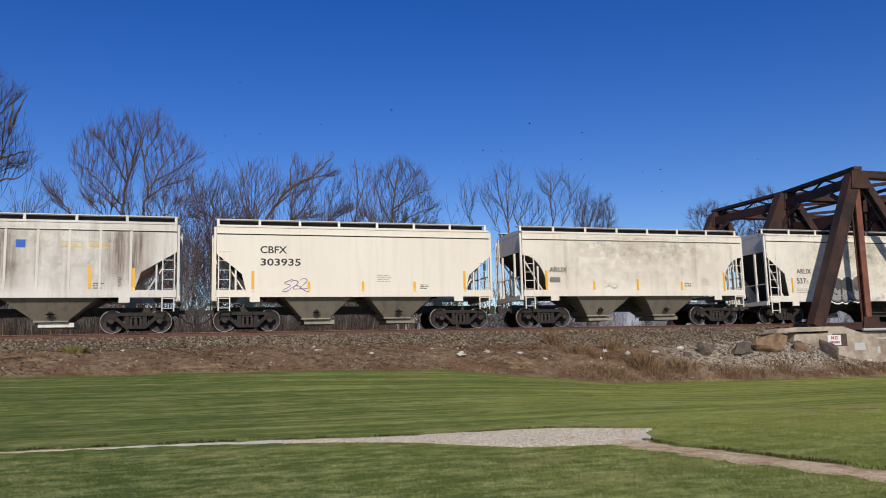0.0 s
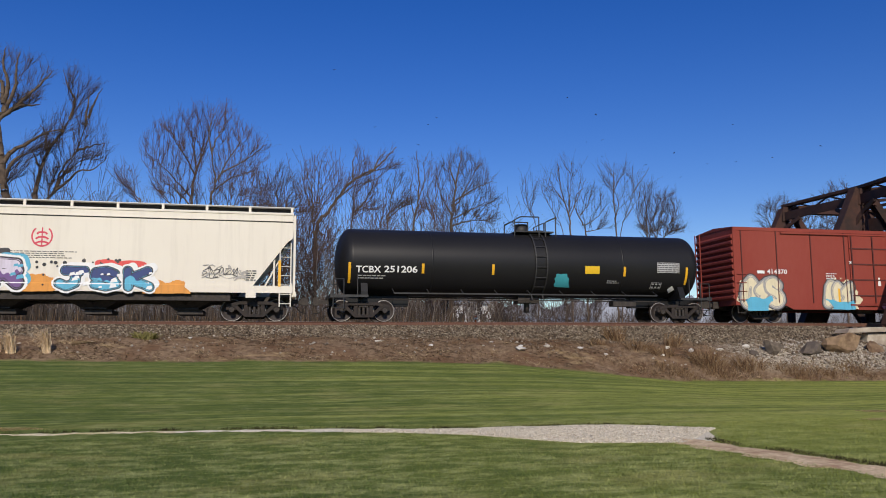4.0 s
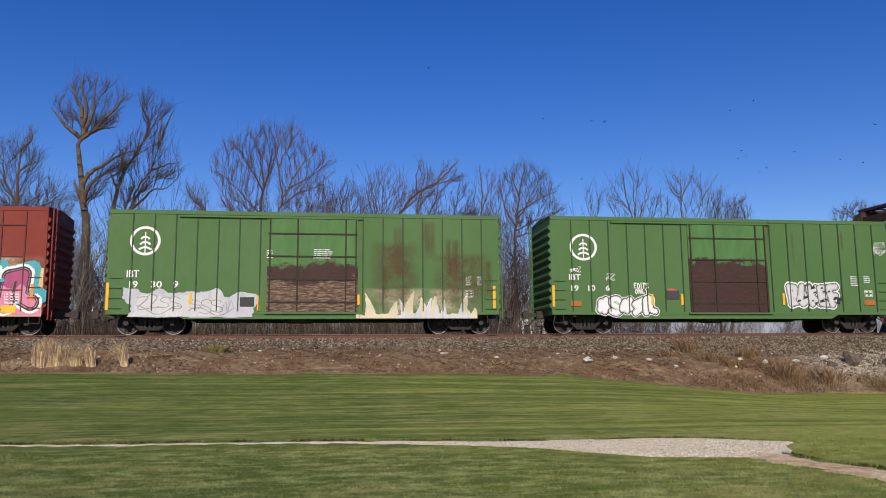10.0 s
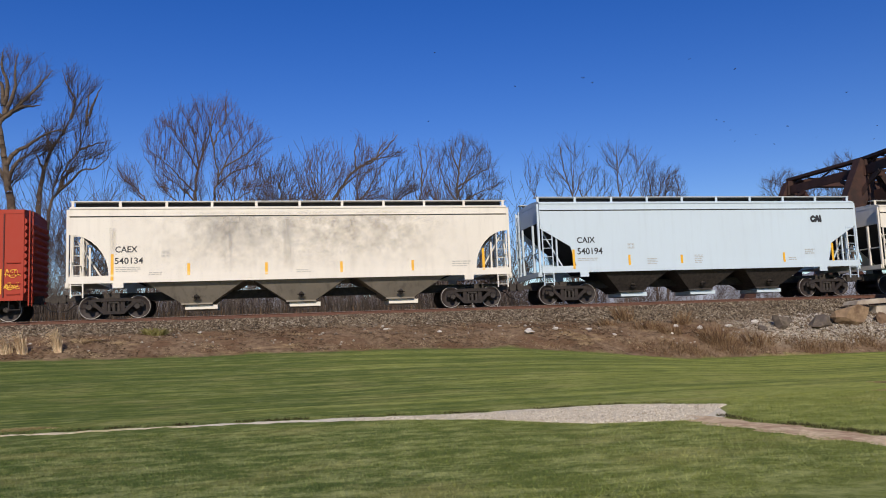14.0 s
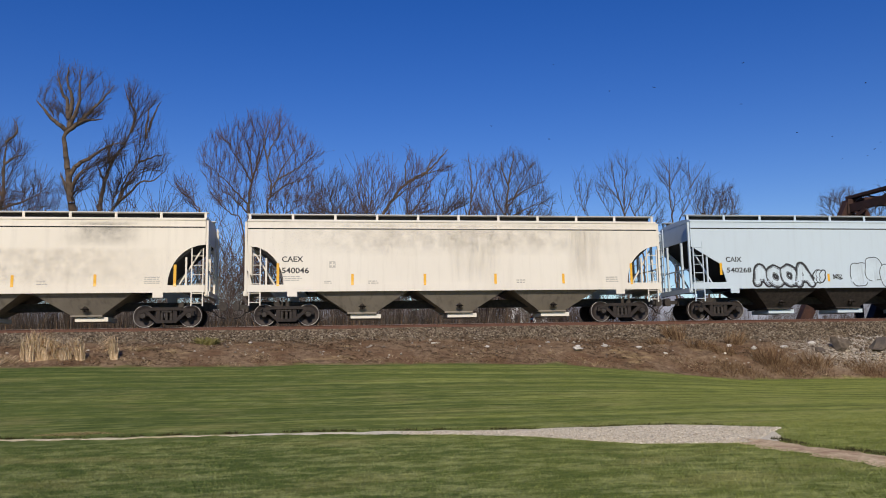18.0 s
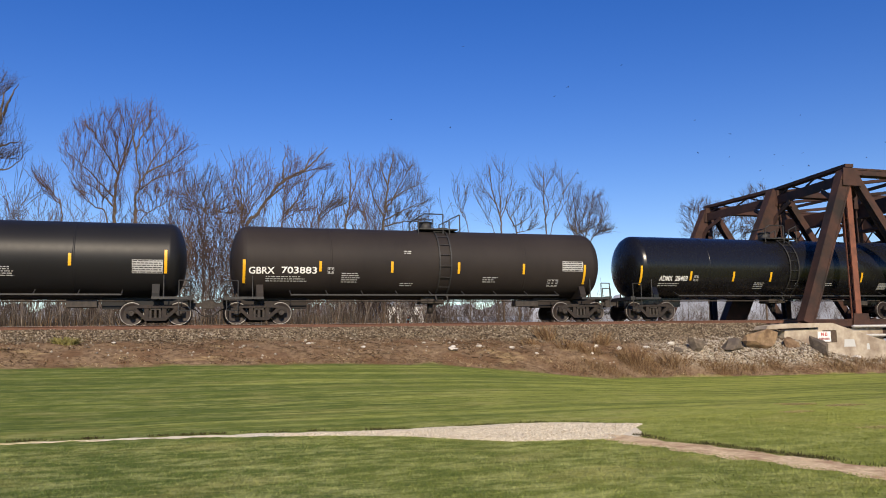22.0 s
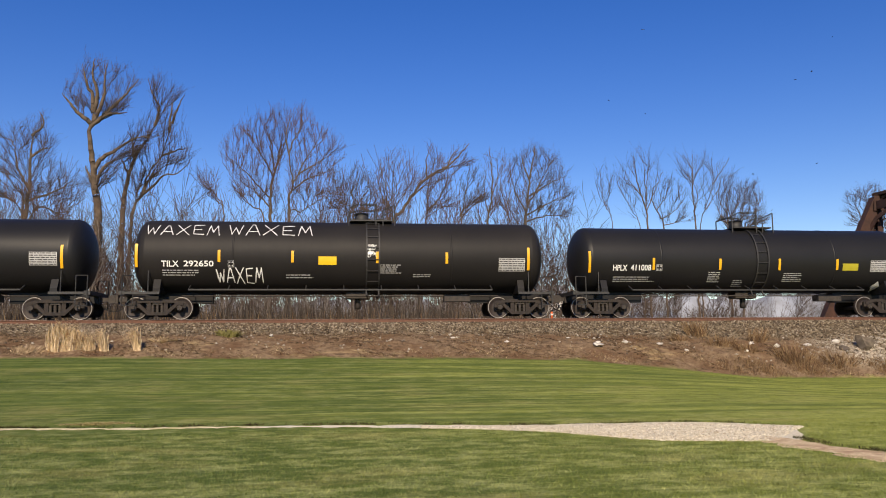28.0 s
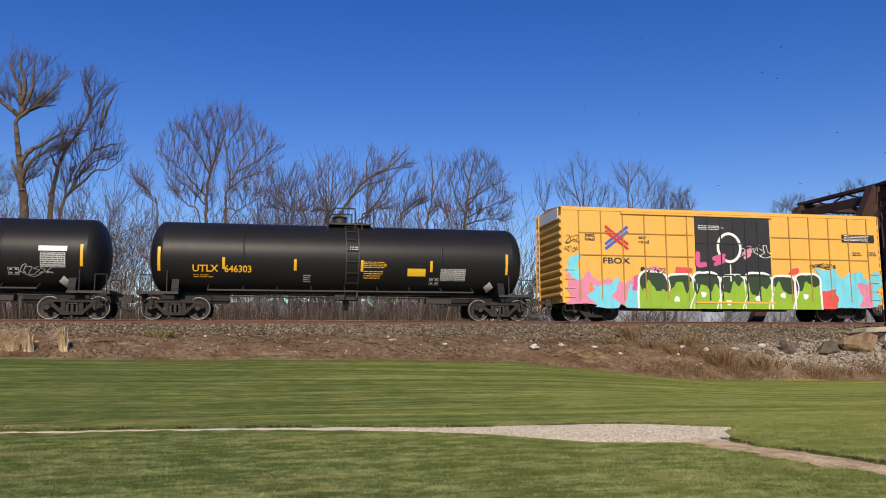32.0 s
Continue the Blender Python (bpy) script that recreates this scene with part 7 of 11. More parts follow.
# ---- lettering, reflectors, placards and graffiti on the car sides ----
SPRAY = dict(silverpale=(0.66, 0.64, 0.67), ladder_tan=(0.60, 0.38, 0.10), purple=(0.10, 0.05, 0.22), blue=(0.02, 0.11, 0.50), panel_yellow=(0.80, 0.50, 0.02), panel_orange=(0.75, 0.34, 0.02), panel_olive=(0.42, 0.36, 0.03), faint=(0.40, 0.38, 0.34),
             soot=(0.045, 0.043, 0.045), pink=(0.65, 0.06, 0.10), brand=(0.09, 0.085, 0.08), orange=(0.72, 0.30, 0.05), pale_purple=(0.66, 0.60, 0.70), skyblue=(0.10, 0.42, 0.60),
             teal=(0.05, 0.36, 0.42), cream=(0.72, 0.68, 0.44), rust_orange=(0.42, 0.13, 0.02), grey=(0.36, 0.36, 0.36), pale_green=(0.55, 0.70, 0.58), tan=(0.72, 0.53, 0.22), hotpink=(0.62, 0.10, 0.26),
             maroon=(0.22, 0.02, 0.07), rose=(0.55, 0.09, 0.22), pinkpaint=(0.70, 0.24, 0.36), silver=(0.52, 0.53, 0.57), navy=(0.03, 0.055, 0.19), greypink=(0.44, 0.33, 0.33), palecar=(0.55, 0.645, 0.70),
             dimwhite=(0.46, 0.46, 0.45), dark=(0.03, 0.03, 0.032), lavender=(0.40, 0.30, 0.62), mint=(0.04, 0.36, 0.28), olive=(0.42, 0.44, 0.05), red=(0.60, 0.03, 0.03), cyanpaint=(0.16, 0.62, 0.74),
             dinge=(0.52, 0.47, 0.40), brightwhite=(0.84, 0.85, 0.86), rust=(0.13, 0.055, 0.026), redpaint=(0.72, 0.08, 0.07), lime=(0.26, 0.45, 0.03), purple_dark=(0.03, 0.02, 0.06), deepgreen=(0.02, 0.045, 0.018), greywhite=(0.60, 0.60, 0.60), ashgrey=(0.30, 0.29, 0.29), salmon=(0.60, 0.22, 0.17), magenta=(0.40, 0.065, 0.17), tanpale=(0.70, 0.62, 0.42), orangebar=(0.72, 0.26, 0.03))


def sprayed(name, col):
    """Sprayed paint: cloudy cover, thin vertical dirt runs, a fine dry grain."""
    m, nt, bs = nodes_of(name)
    dirt = tuple(v * 0.42 + w for v, w in zip(col, (0.035, 0.026, 0.020)))
    c = blend(nt, ramp(nt, noise_node(nt, 1.3, 5, (1, 1, 1), 0.6, len(name)), 0.40, 0.75, 0, 0.40), col, tuple(v * 0.62 for v in col))
    c = blend(nt, ramp(nt, noise_node(nt, 3.4, 6, (1.6, 1, 0.12), 0.68, 4), 0.52, 0.74, 0, 0.55), c, dirt)
    c = blend(nt, ramp(nt, noise_node(nt, 16, 4, (1, 1, 1), 0.7, 9), 0.56, 0.72, 0, 0.28), c, dirt)
    nt.links.new(c, bs.inputs["Base Color"])
    bs.inputs["Roughness"].default_value = 0.62
    return m


for k, c in SPRAY.items():
    M["sp_" + k] = (sprayed if k not in ("panel_yellow", "panel_orange", "panel_olive", "faint", "orangebar") else plain)("paint_" + k, c)
for k in ("yellow", "white", "black"):
    M["sp_" + k] = M[k]


def stain(name, col, stretch, cover):
    """A soft see-through stain that thins out towards the edges of its patch."""
    m, nt, bs = nodes_of(name)
    co = nt.nodes.new("ShaderNodeTexCoord")
    sep = nt.nodes.new("ShaderNodeSeparateXYZ")
    nt.links.new(co.outputs["Generated"], sep.inputs[0])

    def times(a_, b_):
        q = nt.nodes.new("ShaderNodeMath")
        q.operation = "MULTIPLY"
        nt.links.new(a_, q.inputs[0])
        nt.links.new(b_, q.inputs[1])
        return q.outputs[0]
    up = lambda v, lo, hi: ramp(nt, v, lo, hi)
    edge = times(times(up(sep.outputs["X"], 0.0, 0.3), up(sep.outputs["X"], 1.0, 0.7)), times(up(sep.outputs["Z"], 0.0, 0.35), up(sep.outputs["Z"], 1.0, 0.9)))
    cloud = ramp(nt, noise_node(nt, 2.2, 6, stretch, 0.65, len(name)), 0.28, 0.80, 0, cover)
    grain = ramp(nt, noise_node(nt, 9.0, 5, stretch, 0.7, 3), 0.3, 0.62, 0.45, 1.0)
    nt.links.new(times(times(edge, cloud), grain), bs.inputs["Alpha"])
    bs.inputs["Base Color"].default_value = (*col, 1)
    bs.inputs["Roughness"].default_value = 0.75
    return m


for k, cover in (("dinge", 0.5), ("rust", 1.0), ("soot", 0.55), ("white", 1.9), ("tanpale", 1.1), ("ashgrey", 0.7), ("cream", 1.2)):
    c = SPRAY.get(k, (0.80, 0.80, 0.78))
    M["sp_streak_" + k] = stain("streaky_stain_" + k, c, (2.0, 1, 0.16), cover * 0.9)
    M["sp_smear_" + k] = stain("cloudy_stain_" + k, c, (0.8, 1, 0.9), cover)
M["sp_purple"] = plain("paint_purple", (0.16, 0.08, 0.24), 0.6)
GLYPH = {}


def text_shape(body, fat=0.0):
    """Vertices (n, 2) and faces of a word in the built-in font."""
    key = (body, fat)
    if key not in GLYPH:
        cu = bpy.data.curves.new("word", "FONT")
        cu.body, cu.offset, cu.resolution_u = body, fat, 3
        ob = bpy.data.objects.new("word", cu)
        scene.collection.objects.link(ob)
        bpy.context.view_layer.update()
        me = bpy.data.meshes.new_from_object(ob.evaluated_get(bpy.context.evaluated_depsgraph_get()))
        v = np.array([w.co[:2] for w in me.vertices]).reshape(-1, 2)
        f = [tuple(p.vertices) for p in me.polygons]
        bpy.data.objects.remove(ob)
        bpy.data.meshes.remove(me)
        bpy.data.curves.remove(cu)
        GLYPH[key] = (v, f)
    return GLYPH[key]


def fit_box(v, ref, b):
    lo, hi = ref.min(0), ref.max(0)
    return (v - lo) / np.maximum(hi - lo, 1e-6) * np.array([b[2] - b[0], b[3] - b[1]]) + np.array([b[0], b[1]])


# centre lines of sprayed letters in a unit square
PEN = {
    "S": (((.92, .82), (.6, 1), (.18, .9), (.12, .66), (.45, .52), (.82, .38), (.9, .14), (.5, 0), (.06, .12)),),
    "I": (((.5, 0), (.5, 1)),), "i": (((.5, 0), (.5, .56)), ((.5, .9), (.52, .92))), "L": (((.15, 1), (.15, .03), (.85, .03)),), "l": (((.5, 0), (.5, 1)),),
    "G": (((.92, .8), (.6, 1), (.15, .78), (.05, .4), (.3, .05), (.72, .03), (.92, .4), (.6, .42)),), "C": (((.92, .8), (.6, 1), (.15, .78), (.05, .4), (.3, .05), (.75, .03), (.95, .2)),),
    "Z": (((.05, .95), (.92, .95), (.1, .05), (1, .05)),), "D": (((.12, 0), (.12, 1), (.62, .92), (.95, .5), (.6, .06), (.12, 0)),), "O": (((.5, 1), (.12, .75), (.1, .25), (.5, 0), (.9, .25), (.88, .75), (.5, 1)),),
    "A": (((0, 0), (.42, 1), (.58, 1), (1, 0)), ((.2, .33), (.8, .33))), "H": (((.1, 0), (.1, 1)), ((.9, 0), (.9, 1)), ((.1, .5), (.9, .5))), "E": (((.95, 1), (.12, .95), (.12, .05), (.95, 0)), ((.12, .5), (.75, .5))),
    "R": (((.1, 0), (.1, 1), (.7, .95), (.8, .7), (.6, .5), (.1, .48)), ((.5, .48), (.95, 0))), "K": (((.1, 0), (.1, 1)), ((.9, 1), (.15, .5), (.95, 0))), "B": (((.1, 0), (.1, 1), (.7, .95), (.75, .6), (.1, .52)), ((.4, .52), (.85, .42), (.85, .1), (.1, 0))),
    "U": (((.1, 1), (.12, .2), (.5, 0), (.88, .2), (.9, 1)),), "F": (((.92, 1), (.12, .96), (.12, 0)), ((.12, .5), (.7, .5))), "T": (((.02, .95), (.98, .95)), ((.5, .95), (.5, 0))), "N": (((.1, 0), (.1, 1), (.9, 0), (.9, 1)),),
    "W": (((0, 1), (.25, 0), (.5, .7), (.75, 0), (1, 1)),), "M": (((0, 0), (.2, 1), (.5, .3), (.8, 1), (1, 0)),), "Y": (((.05, 1), (.5, .5), (.95, 1)), ((.5, .5), (.5, 0))), "V": (((.05, 1), (.5, 0), (.95, 1)),), "X": (((0, 0), (1, 1)), ((0, 1), (1, 0))),
    "2": (((.1, .8), (.5, 1), (.85, .75), (.1, .02), (.95, .02)),), "0": (((.5, 1), (.12, .75), (.12, .25), (.5, 0), (.88, .25), (.88, .75), (.5, 1)),), "1": (((.3, .8), (.55, 1), (.55, 0)),), "8": (((.5, .52), (.15, .75), (.5, 1), (.85, .75), (.5, .52), (.1, .25), (.5, 0), (.9, .25), (.5, .52)),),
    "J": (((.2, .95), (.95, .95)), ((.65, .95), (.65, .2), (.35, 0), (.05, .2))), "P": (((.1, 0), (.1, 1), (.8, .92), (.8, .58), (.1, .48)),), "~": (((.05, .25), (.3, .8), (.5, .15), (.72, .9), (.95, .3)),), "<": (((.9, .95), (.15, .6), (.85, .42), (.2, 0)),), "*": (((.05, 0), (.15, .9), (.6, 1), (.55, .3), (.95, .1)),), "^": (((.05, 0), (.5, 1), (.95, 0)), ((.5, 1), (.5, .35))), " ": (),
}


def speckle(x, z, seed):
    """Smooth random field between 0 and 1 on a unit lattice."""
    xi, zi = np.floor(x), np.floor(z)
    fx, fz = smooth(x - xi), smooth(z - zi)
    h = lambda a_, b_: (np.sin(a_ * 127.1 + b_ * 311.7 + seed * 74.7) * 43758.5453) % 1.0
    return (h(xi, zi) * (1 - fx) + h(xi + 1, zi) * fx) * (1 - fz) + (h(xi, zi + 1) * (1 - fx) + h(xi + 1, zi + 1) * fx) * fz


def from_lines(lines, x, z):
    """Distance from a set of bent lines."""
    d = np.full(x.shape, 1e9)
    for ln in lines:
        for (ax, az), (bx, bz) in zip(ln, ln[1:]):
            ux, uz = bx - ax, bz - az
            k = np.clip(((x - ax) * ux + (z - az) * uz) / (ux * ux + uz * uz + 1e-9), 0, 1)
            d = np.minimum(d, np.hypot(x - ax - k * ux, z - az - k * uz))
    return d


def word_lines(word, b, rng, lean=0.1, uneven=0.08, gap=0.1, round_=True):
    """Centre lines of each letter of a word laid into a box."""
    n = len(word)
    wide = [0.5 if c in "Ii1l" else 1.0 for c in word]
    unit = (b[2] - b[0]) / (sum(wide) + gap * (n - 1))
    x, out = b[0], []
    for c, wd in zip(word, wide):
        h0, h1 = b[1] + rng.uniform(0, uneven) * (b[3] - b[1]), b[3] - rng.uniform(0, uneven) * (b[3] - b[1])
        sk = rng.uniform(-lean, lean)
        lines = []
        for ln in PEN[c]:
            p = [(x + unit * wd * (u if wd > 0.9 else 0.5 + (u - 0.5) * 0.5) + sk * (v - 0.5) * (h1 - h0), h0 + (h1 - h0) * v) for u, v in ln]
            if round_ and len(p) > 2:
                q = spline([(a_, c_, 0) for a_, c_ in p], (h1 - h0) / 9)
                p = [(a_, c_) for a_, c_, _ in q]
            lines.append(p)
        out.append(lines)
        x += unit * (wd + gap)
    return out


class Decal:
    """Flat paint on a car's near side: pieces in x and z, laid on the surface, each layer a hair further out."""

    def __init__(self, car, surf, cuts=(), step=0.0):
        self.car, self.surf, self.layer, self.cuts, self.step = car, surf, 0, cuts, step

    def add(self, name, v, f, mat, label=""):
        lift = 0.003 + 0.0002 * self.layer
        bm = bmesh.new()
        vs = [bm.verts.new((x, 0, z)) for x, z in v]
        for q in f:
            try:
                bm.faces.new([vs[i] for i in q])
            except ValueError:
                pass
        zs, xs_ = [p[1] for p in v], [p[0] for p in v]
        planes = [((c, 0, 0), (1, 0, 0)) for c in self.cuts if min(xs_) < c < max(xs_)]
        if self.step:
            planes += [((0, 0, z), (0, 0, 1)) for z in np.arange(min(zs) + self.step, max(zs), self.step)]
        for co, no in planes:
            bmesh.ops.bisect_plane(bm, geom=bm.verts[:] + bm.edges[:] + bm.faces[:], plane_co=co, plane_no=no)
        for w in bm.verts:
            w.co.y = self.surf(w.co.x, w.co.z) - lift
        me = bpy.data.meshes.new(name)
        bm.to_mesh(me)
        bm.free()
        me.materials.append(M["sp_" + mat])
        part(name, me, None, self.car, label)
        self.layer += 1

    def region(self, name, fn, b, mat, label="", cell=0.035):
        """All places in a box where fn(x, z) is above zero, cut along its edge."""
        nx_, nz_ = max(2, int((b[2] - b[0]) / cell)), max(2, int((b[3] - b[1]) / cell))
        gx_, gz_ = np.meshgrid(np.linspace(b[0], b[2], nx_ + 1), np.linspace(b[1], b[3], nz_ + 1))
        val = fn(gx_, gz_)
        ins = val > 0
        v, f, seen = [], [], {}

        def corner(j, i):
            if (j, i) not in seen:
                seen[(j, i)] = len(v)
                v.append((gx_[j, i], gz_[j, i]))
            return seen[(j, i)]

        def cross(a_, c_):
            key = (min(a_, c_), max(a_, c_))
            if key not in seen:
                k = val[a_] / (val[a_] - val[c_])
                seen[key] = len(v)
                v.append((gx_[a_] + (gx_[c_] - gx_[a_]) * k, gz_[a_] + (gz_[c_] - gz_[a_]) * k))
            return seen[key]

        cnt = ins[:-1, :-1].astype(int) + ins[:-1, 1:] + ins[1:, 1:] + ins[1:, :-1]
        for j in range(nz_):
            i = 0
            while i < nx_:
                if cnt[j, i] == 4:
                    f.append((corner(j, i), corner(j, i + 1), corner(j + 1, i + 1), corner(j + 1, i)))
                elif cnt[j, i]:
                    ring = [(j, i), (j, i + 1), (j + 1, i + 1), (j + 1, i)]
                    face = []
                    for a_, c_ in zip(ring, ring[1:] + ring[:1]):
                        if ins[a_]:
                            face.append(corner(*a_))
                        if ins[a_] != ins[c_]:
                            face.append(cross(a_, c_))
                    if len(face) > 2:
                        f.append(tuple(face))
                i += 1
        if not f:
            return
        lift = 0.003 + 0.0002 * self.layer
        me = bpy.data.meshes.new(name)
        me.from_pydata([(x, self.surf(x, z) - lift, z) for x, z in v], [], f)
        me.materials.append(M["sp_" + mat])
        part(name, me, None, self.car, label)
        self.layer += 1

    def piece(self, word, b, mats, rng, fat=0.30, lean=0.12, cell=0.035, back=None, round_=True):
        """Sprayed letters: halo, outline, fill, and a differently coloured upper part."""
        fill, line, halo, top_ = mats
        h = b[3] - b[1]
        inner = "white" if line == "purple_dark" else "ashgrey" if fill in ("white", "greywhite") else line
        r = fat * h / 2
        ib = (b[0] + r * 1.3, b[1] + r * 1.3, b[2] - r * 1.3, b[3] - r * 1.3)
        letters = word_lines(word, ib, rng, lean, 0.10, 0.12 if fat < 0.3 else 0.3, round_)
        sd = rng.random() * 50
        wob = lambda x, z: 0.16 * r * (speckle(x * 4 / h, z * 4 / h, sd) - 0.5)
        every = [ln for lt in letters for ln in lt]
        big = (b[0] - 0.15, b[1] - 0.05, b[2] + 0.15, b[3] + 0.12)
        if back:        # a block of shade thrown to one side
            self.region("graffiti_shadow", lambda x, z: r * 1.15 - from_lines(every, x - 0.16 * h, z - 0.12 * h), big, back, cell=cell)
        if halo:
            self.region("graffiti_halo", lambda x, z: r * 1.6 + wob(x, z) + 0.25 * r * (speckle(x * 30, z * 30, 4) - 0.5) - from_lines(every, x, z), big, halo, cell=cell)
        for lines in letters:
            if not lines:
                continue
            px, pz = [p[0] for ln in lines for p in ln], [p[1] for ln in lines for p in ln]
            lb = (min(px) - 2 * r, max(min(pz) - 2 * r, b[1] - 0.03), max(px) + 2 * r, max(pz) + 2 * r)
            self.region("graffiti_outline", lambda x, z: r * (1.34 if round_ else 1.22) + wob(x, z) - from_lines(lines, x, z), lb, line, cell=cell)
            self.region("graffiti_fill", lambda x, z: r * 0.98 + wob(x, z) - from_lines(lines, x, z), lb, fill, "sprayed graffiti letter", cell=cell)
            if top_:
                mid = b[1] + h * 0.52
                self.region("graffiti_shade", lambda x, z: np.minimum(r * 0.93 + wob(x, z) - from_lines(lines, x, z), z - mid + 0.25 * h * (speckle(x * 9 / h, z * 0.5, sd) - 0.5)), lb, top_, cell=cell)
            if h > 0.7:     # thin inner line and a few loose drips
                self.region("graffiti_line", lambda x, z: 0.011 * h + 0.010 * (speckle(x * 6, z * 6, sd) - 0.5) - np.abs(from_lines(lines, x, z) - r * 0.8), lb, inner, cell=0.022)

    def rects(self, name, boxes, mat, label=""):
        v, f = [], []
        for x0, z0, x1, z1 in boxes:
            nz_ = max(1, int((z1 - z0) / 0.12))
            nx_ = max(1, int((x1 - x0) / 0.6))
            base = len(v)
            for j in range(nz_ + 1):
                for i in range(nx_ + 1):
                    v.append((x0 + (x1 - x0) * i / nx_, z0 + (z1 - z0) * j / nz_))
            for j in range(nz_):
                for i in range(nx_):
                    q = base + j * (nx_ + 1) + i
                    f.append((q, q + 1, q + nx_ + 2, q + nx_ + 1))
        self.add(name, v, f, mat, label)

    def poly(self, name, pts, mat, label=""):
        c = np.mean(pts, 0)
        n = len(pts)
        self.add(name, [tuple(c)] + [tuple(p) for p in pts], [(0, k + 1, (k + 1) % n + 1) for k in range(n)], mat, label)

    def stroke(self, name, pts, w, mat, label="", closed=False):
        pts = np.array(pts, float)
        if closed:
            pts = np.concatenate([pts, pts[:1]])
        d = np.gradient(pts, axis=0)
        d /= np.linalg.norm(d, axis=1)[:, None] + 1e-9
        s = np.stack([-d[:, 1], d[:, 0]], 1) * w / 2
        v = np.concatenate([pts + s, pts - s])
        n = len(pts)
        self.add(name, v, [(k, k + 1, n + k + 1, n + k) for k in range(n - 1)], mat, label)


def blob(rng, b, lobes=5, rough=0.16, n=44):
    """A rounded, lobed outline that fills a box."""
    cx, cz, hx, hz = (b[0] + b[2]) / 2, (b[1] + b[3]) / 2, (b[2] - b[0]) / 2, (b[3] - b[1]) / 2
    ph = [rng.uniform(0, 6.28) for _ in range(3)]
    pts = []
    for k in range(n):
        a_ = 2 * math.pi * k / n
        c, s = math.cos(a_), math.sin(a_)
        r = (abs(c) ** 3.2 + abs(s) ** 3.2) ** (-1 / 3.2)
        r *= 1 - rough + rough * (math.sin(lobes * a_ + ph[0]) * 0.6 + math.sin((lobes + 3) * a_ + ph[1]) * 0.4)
        pts.append((cx + hx * r * c, cz + hz * r * s))
    return pts


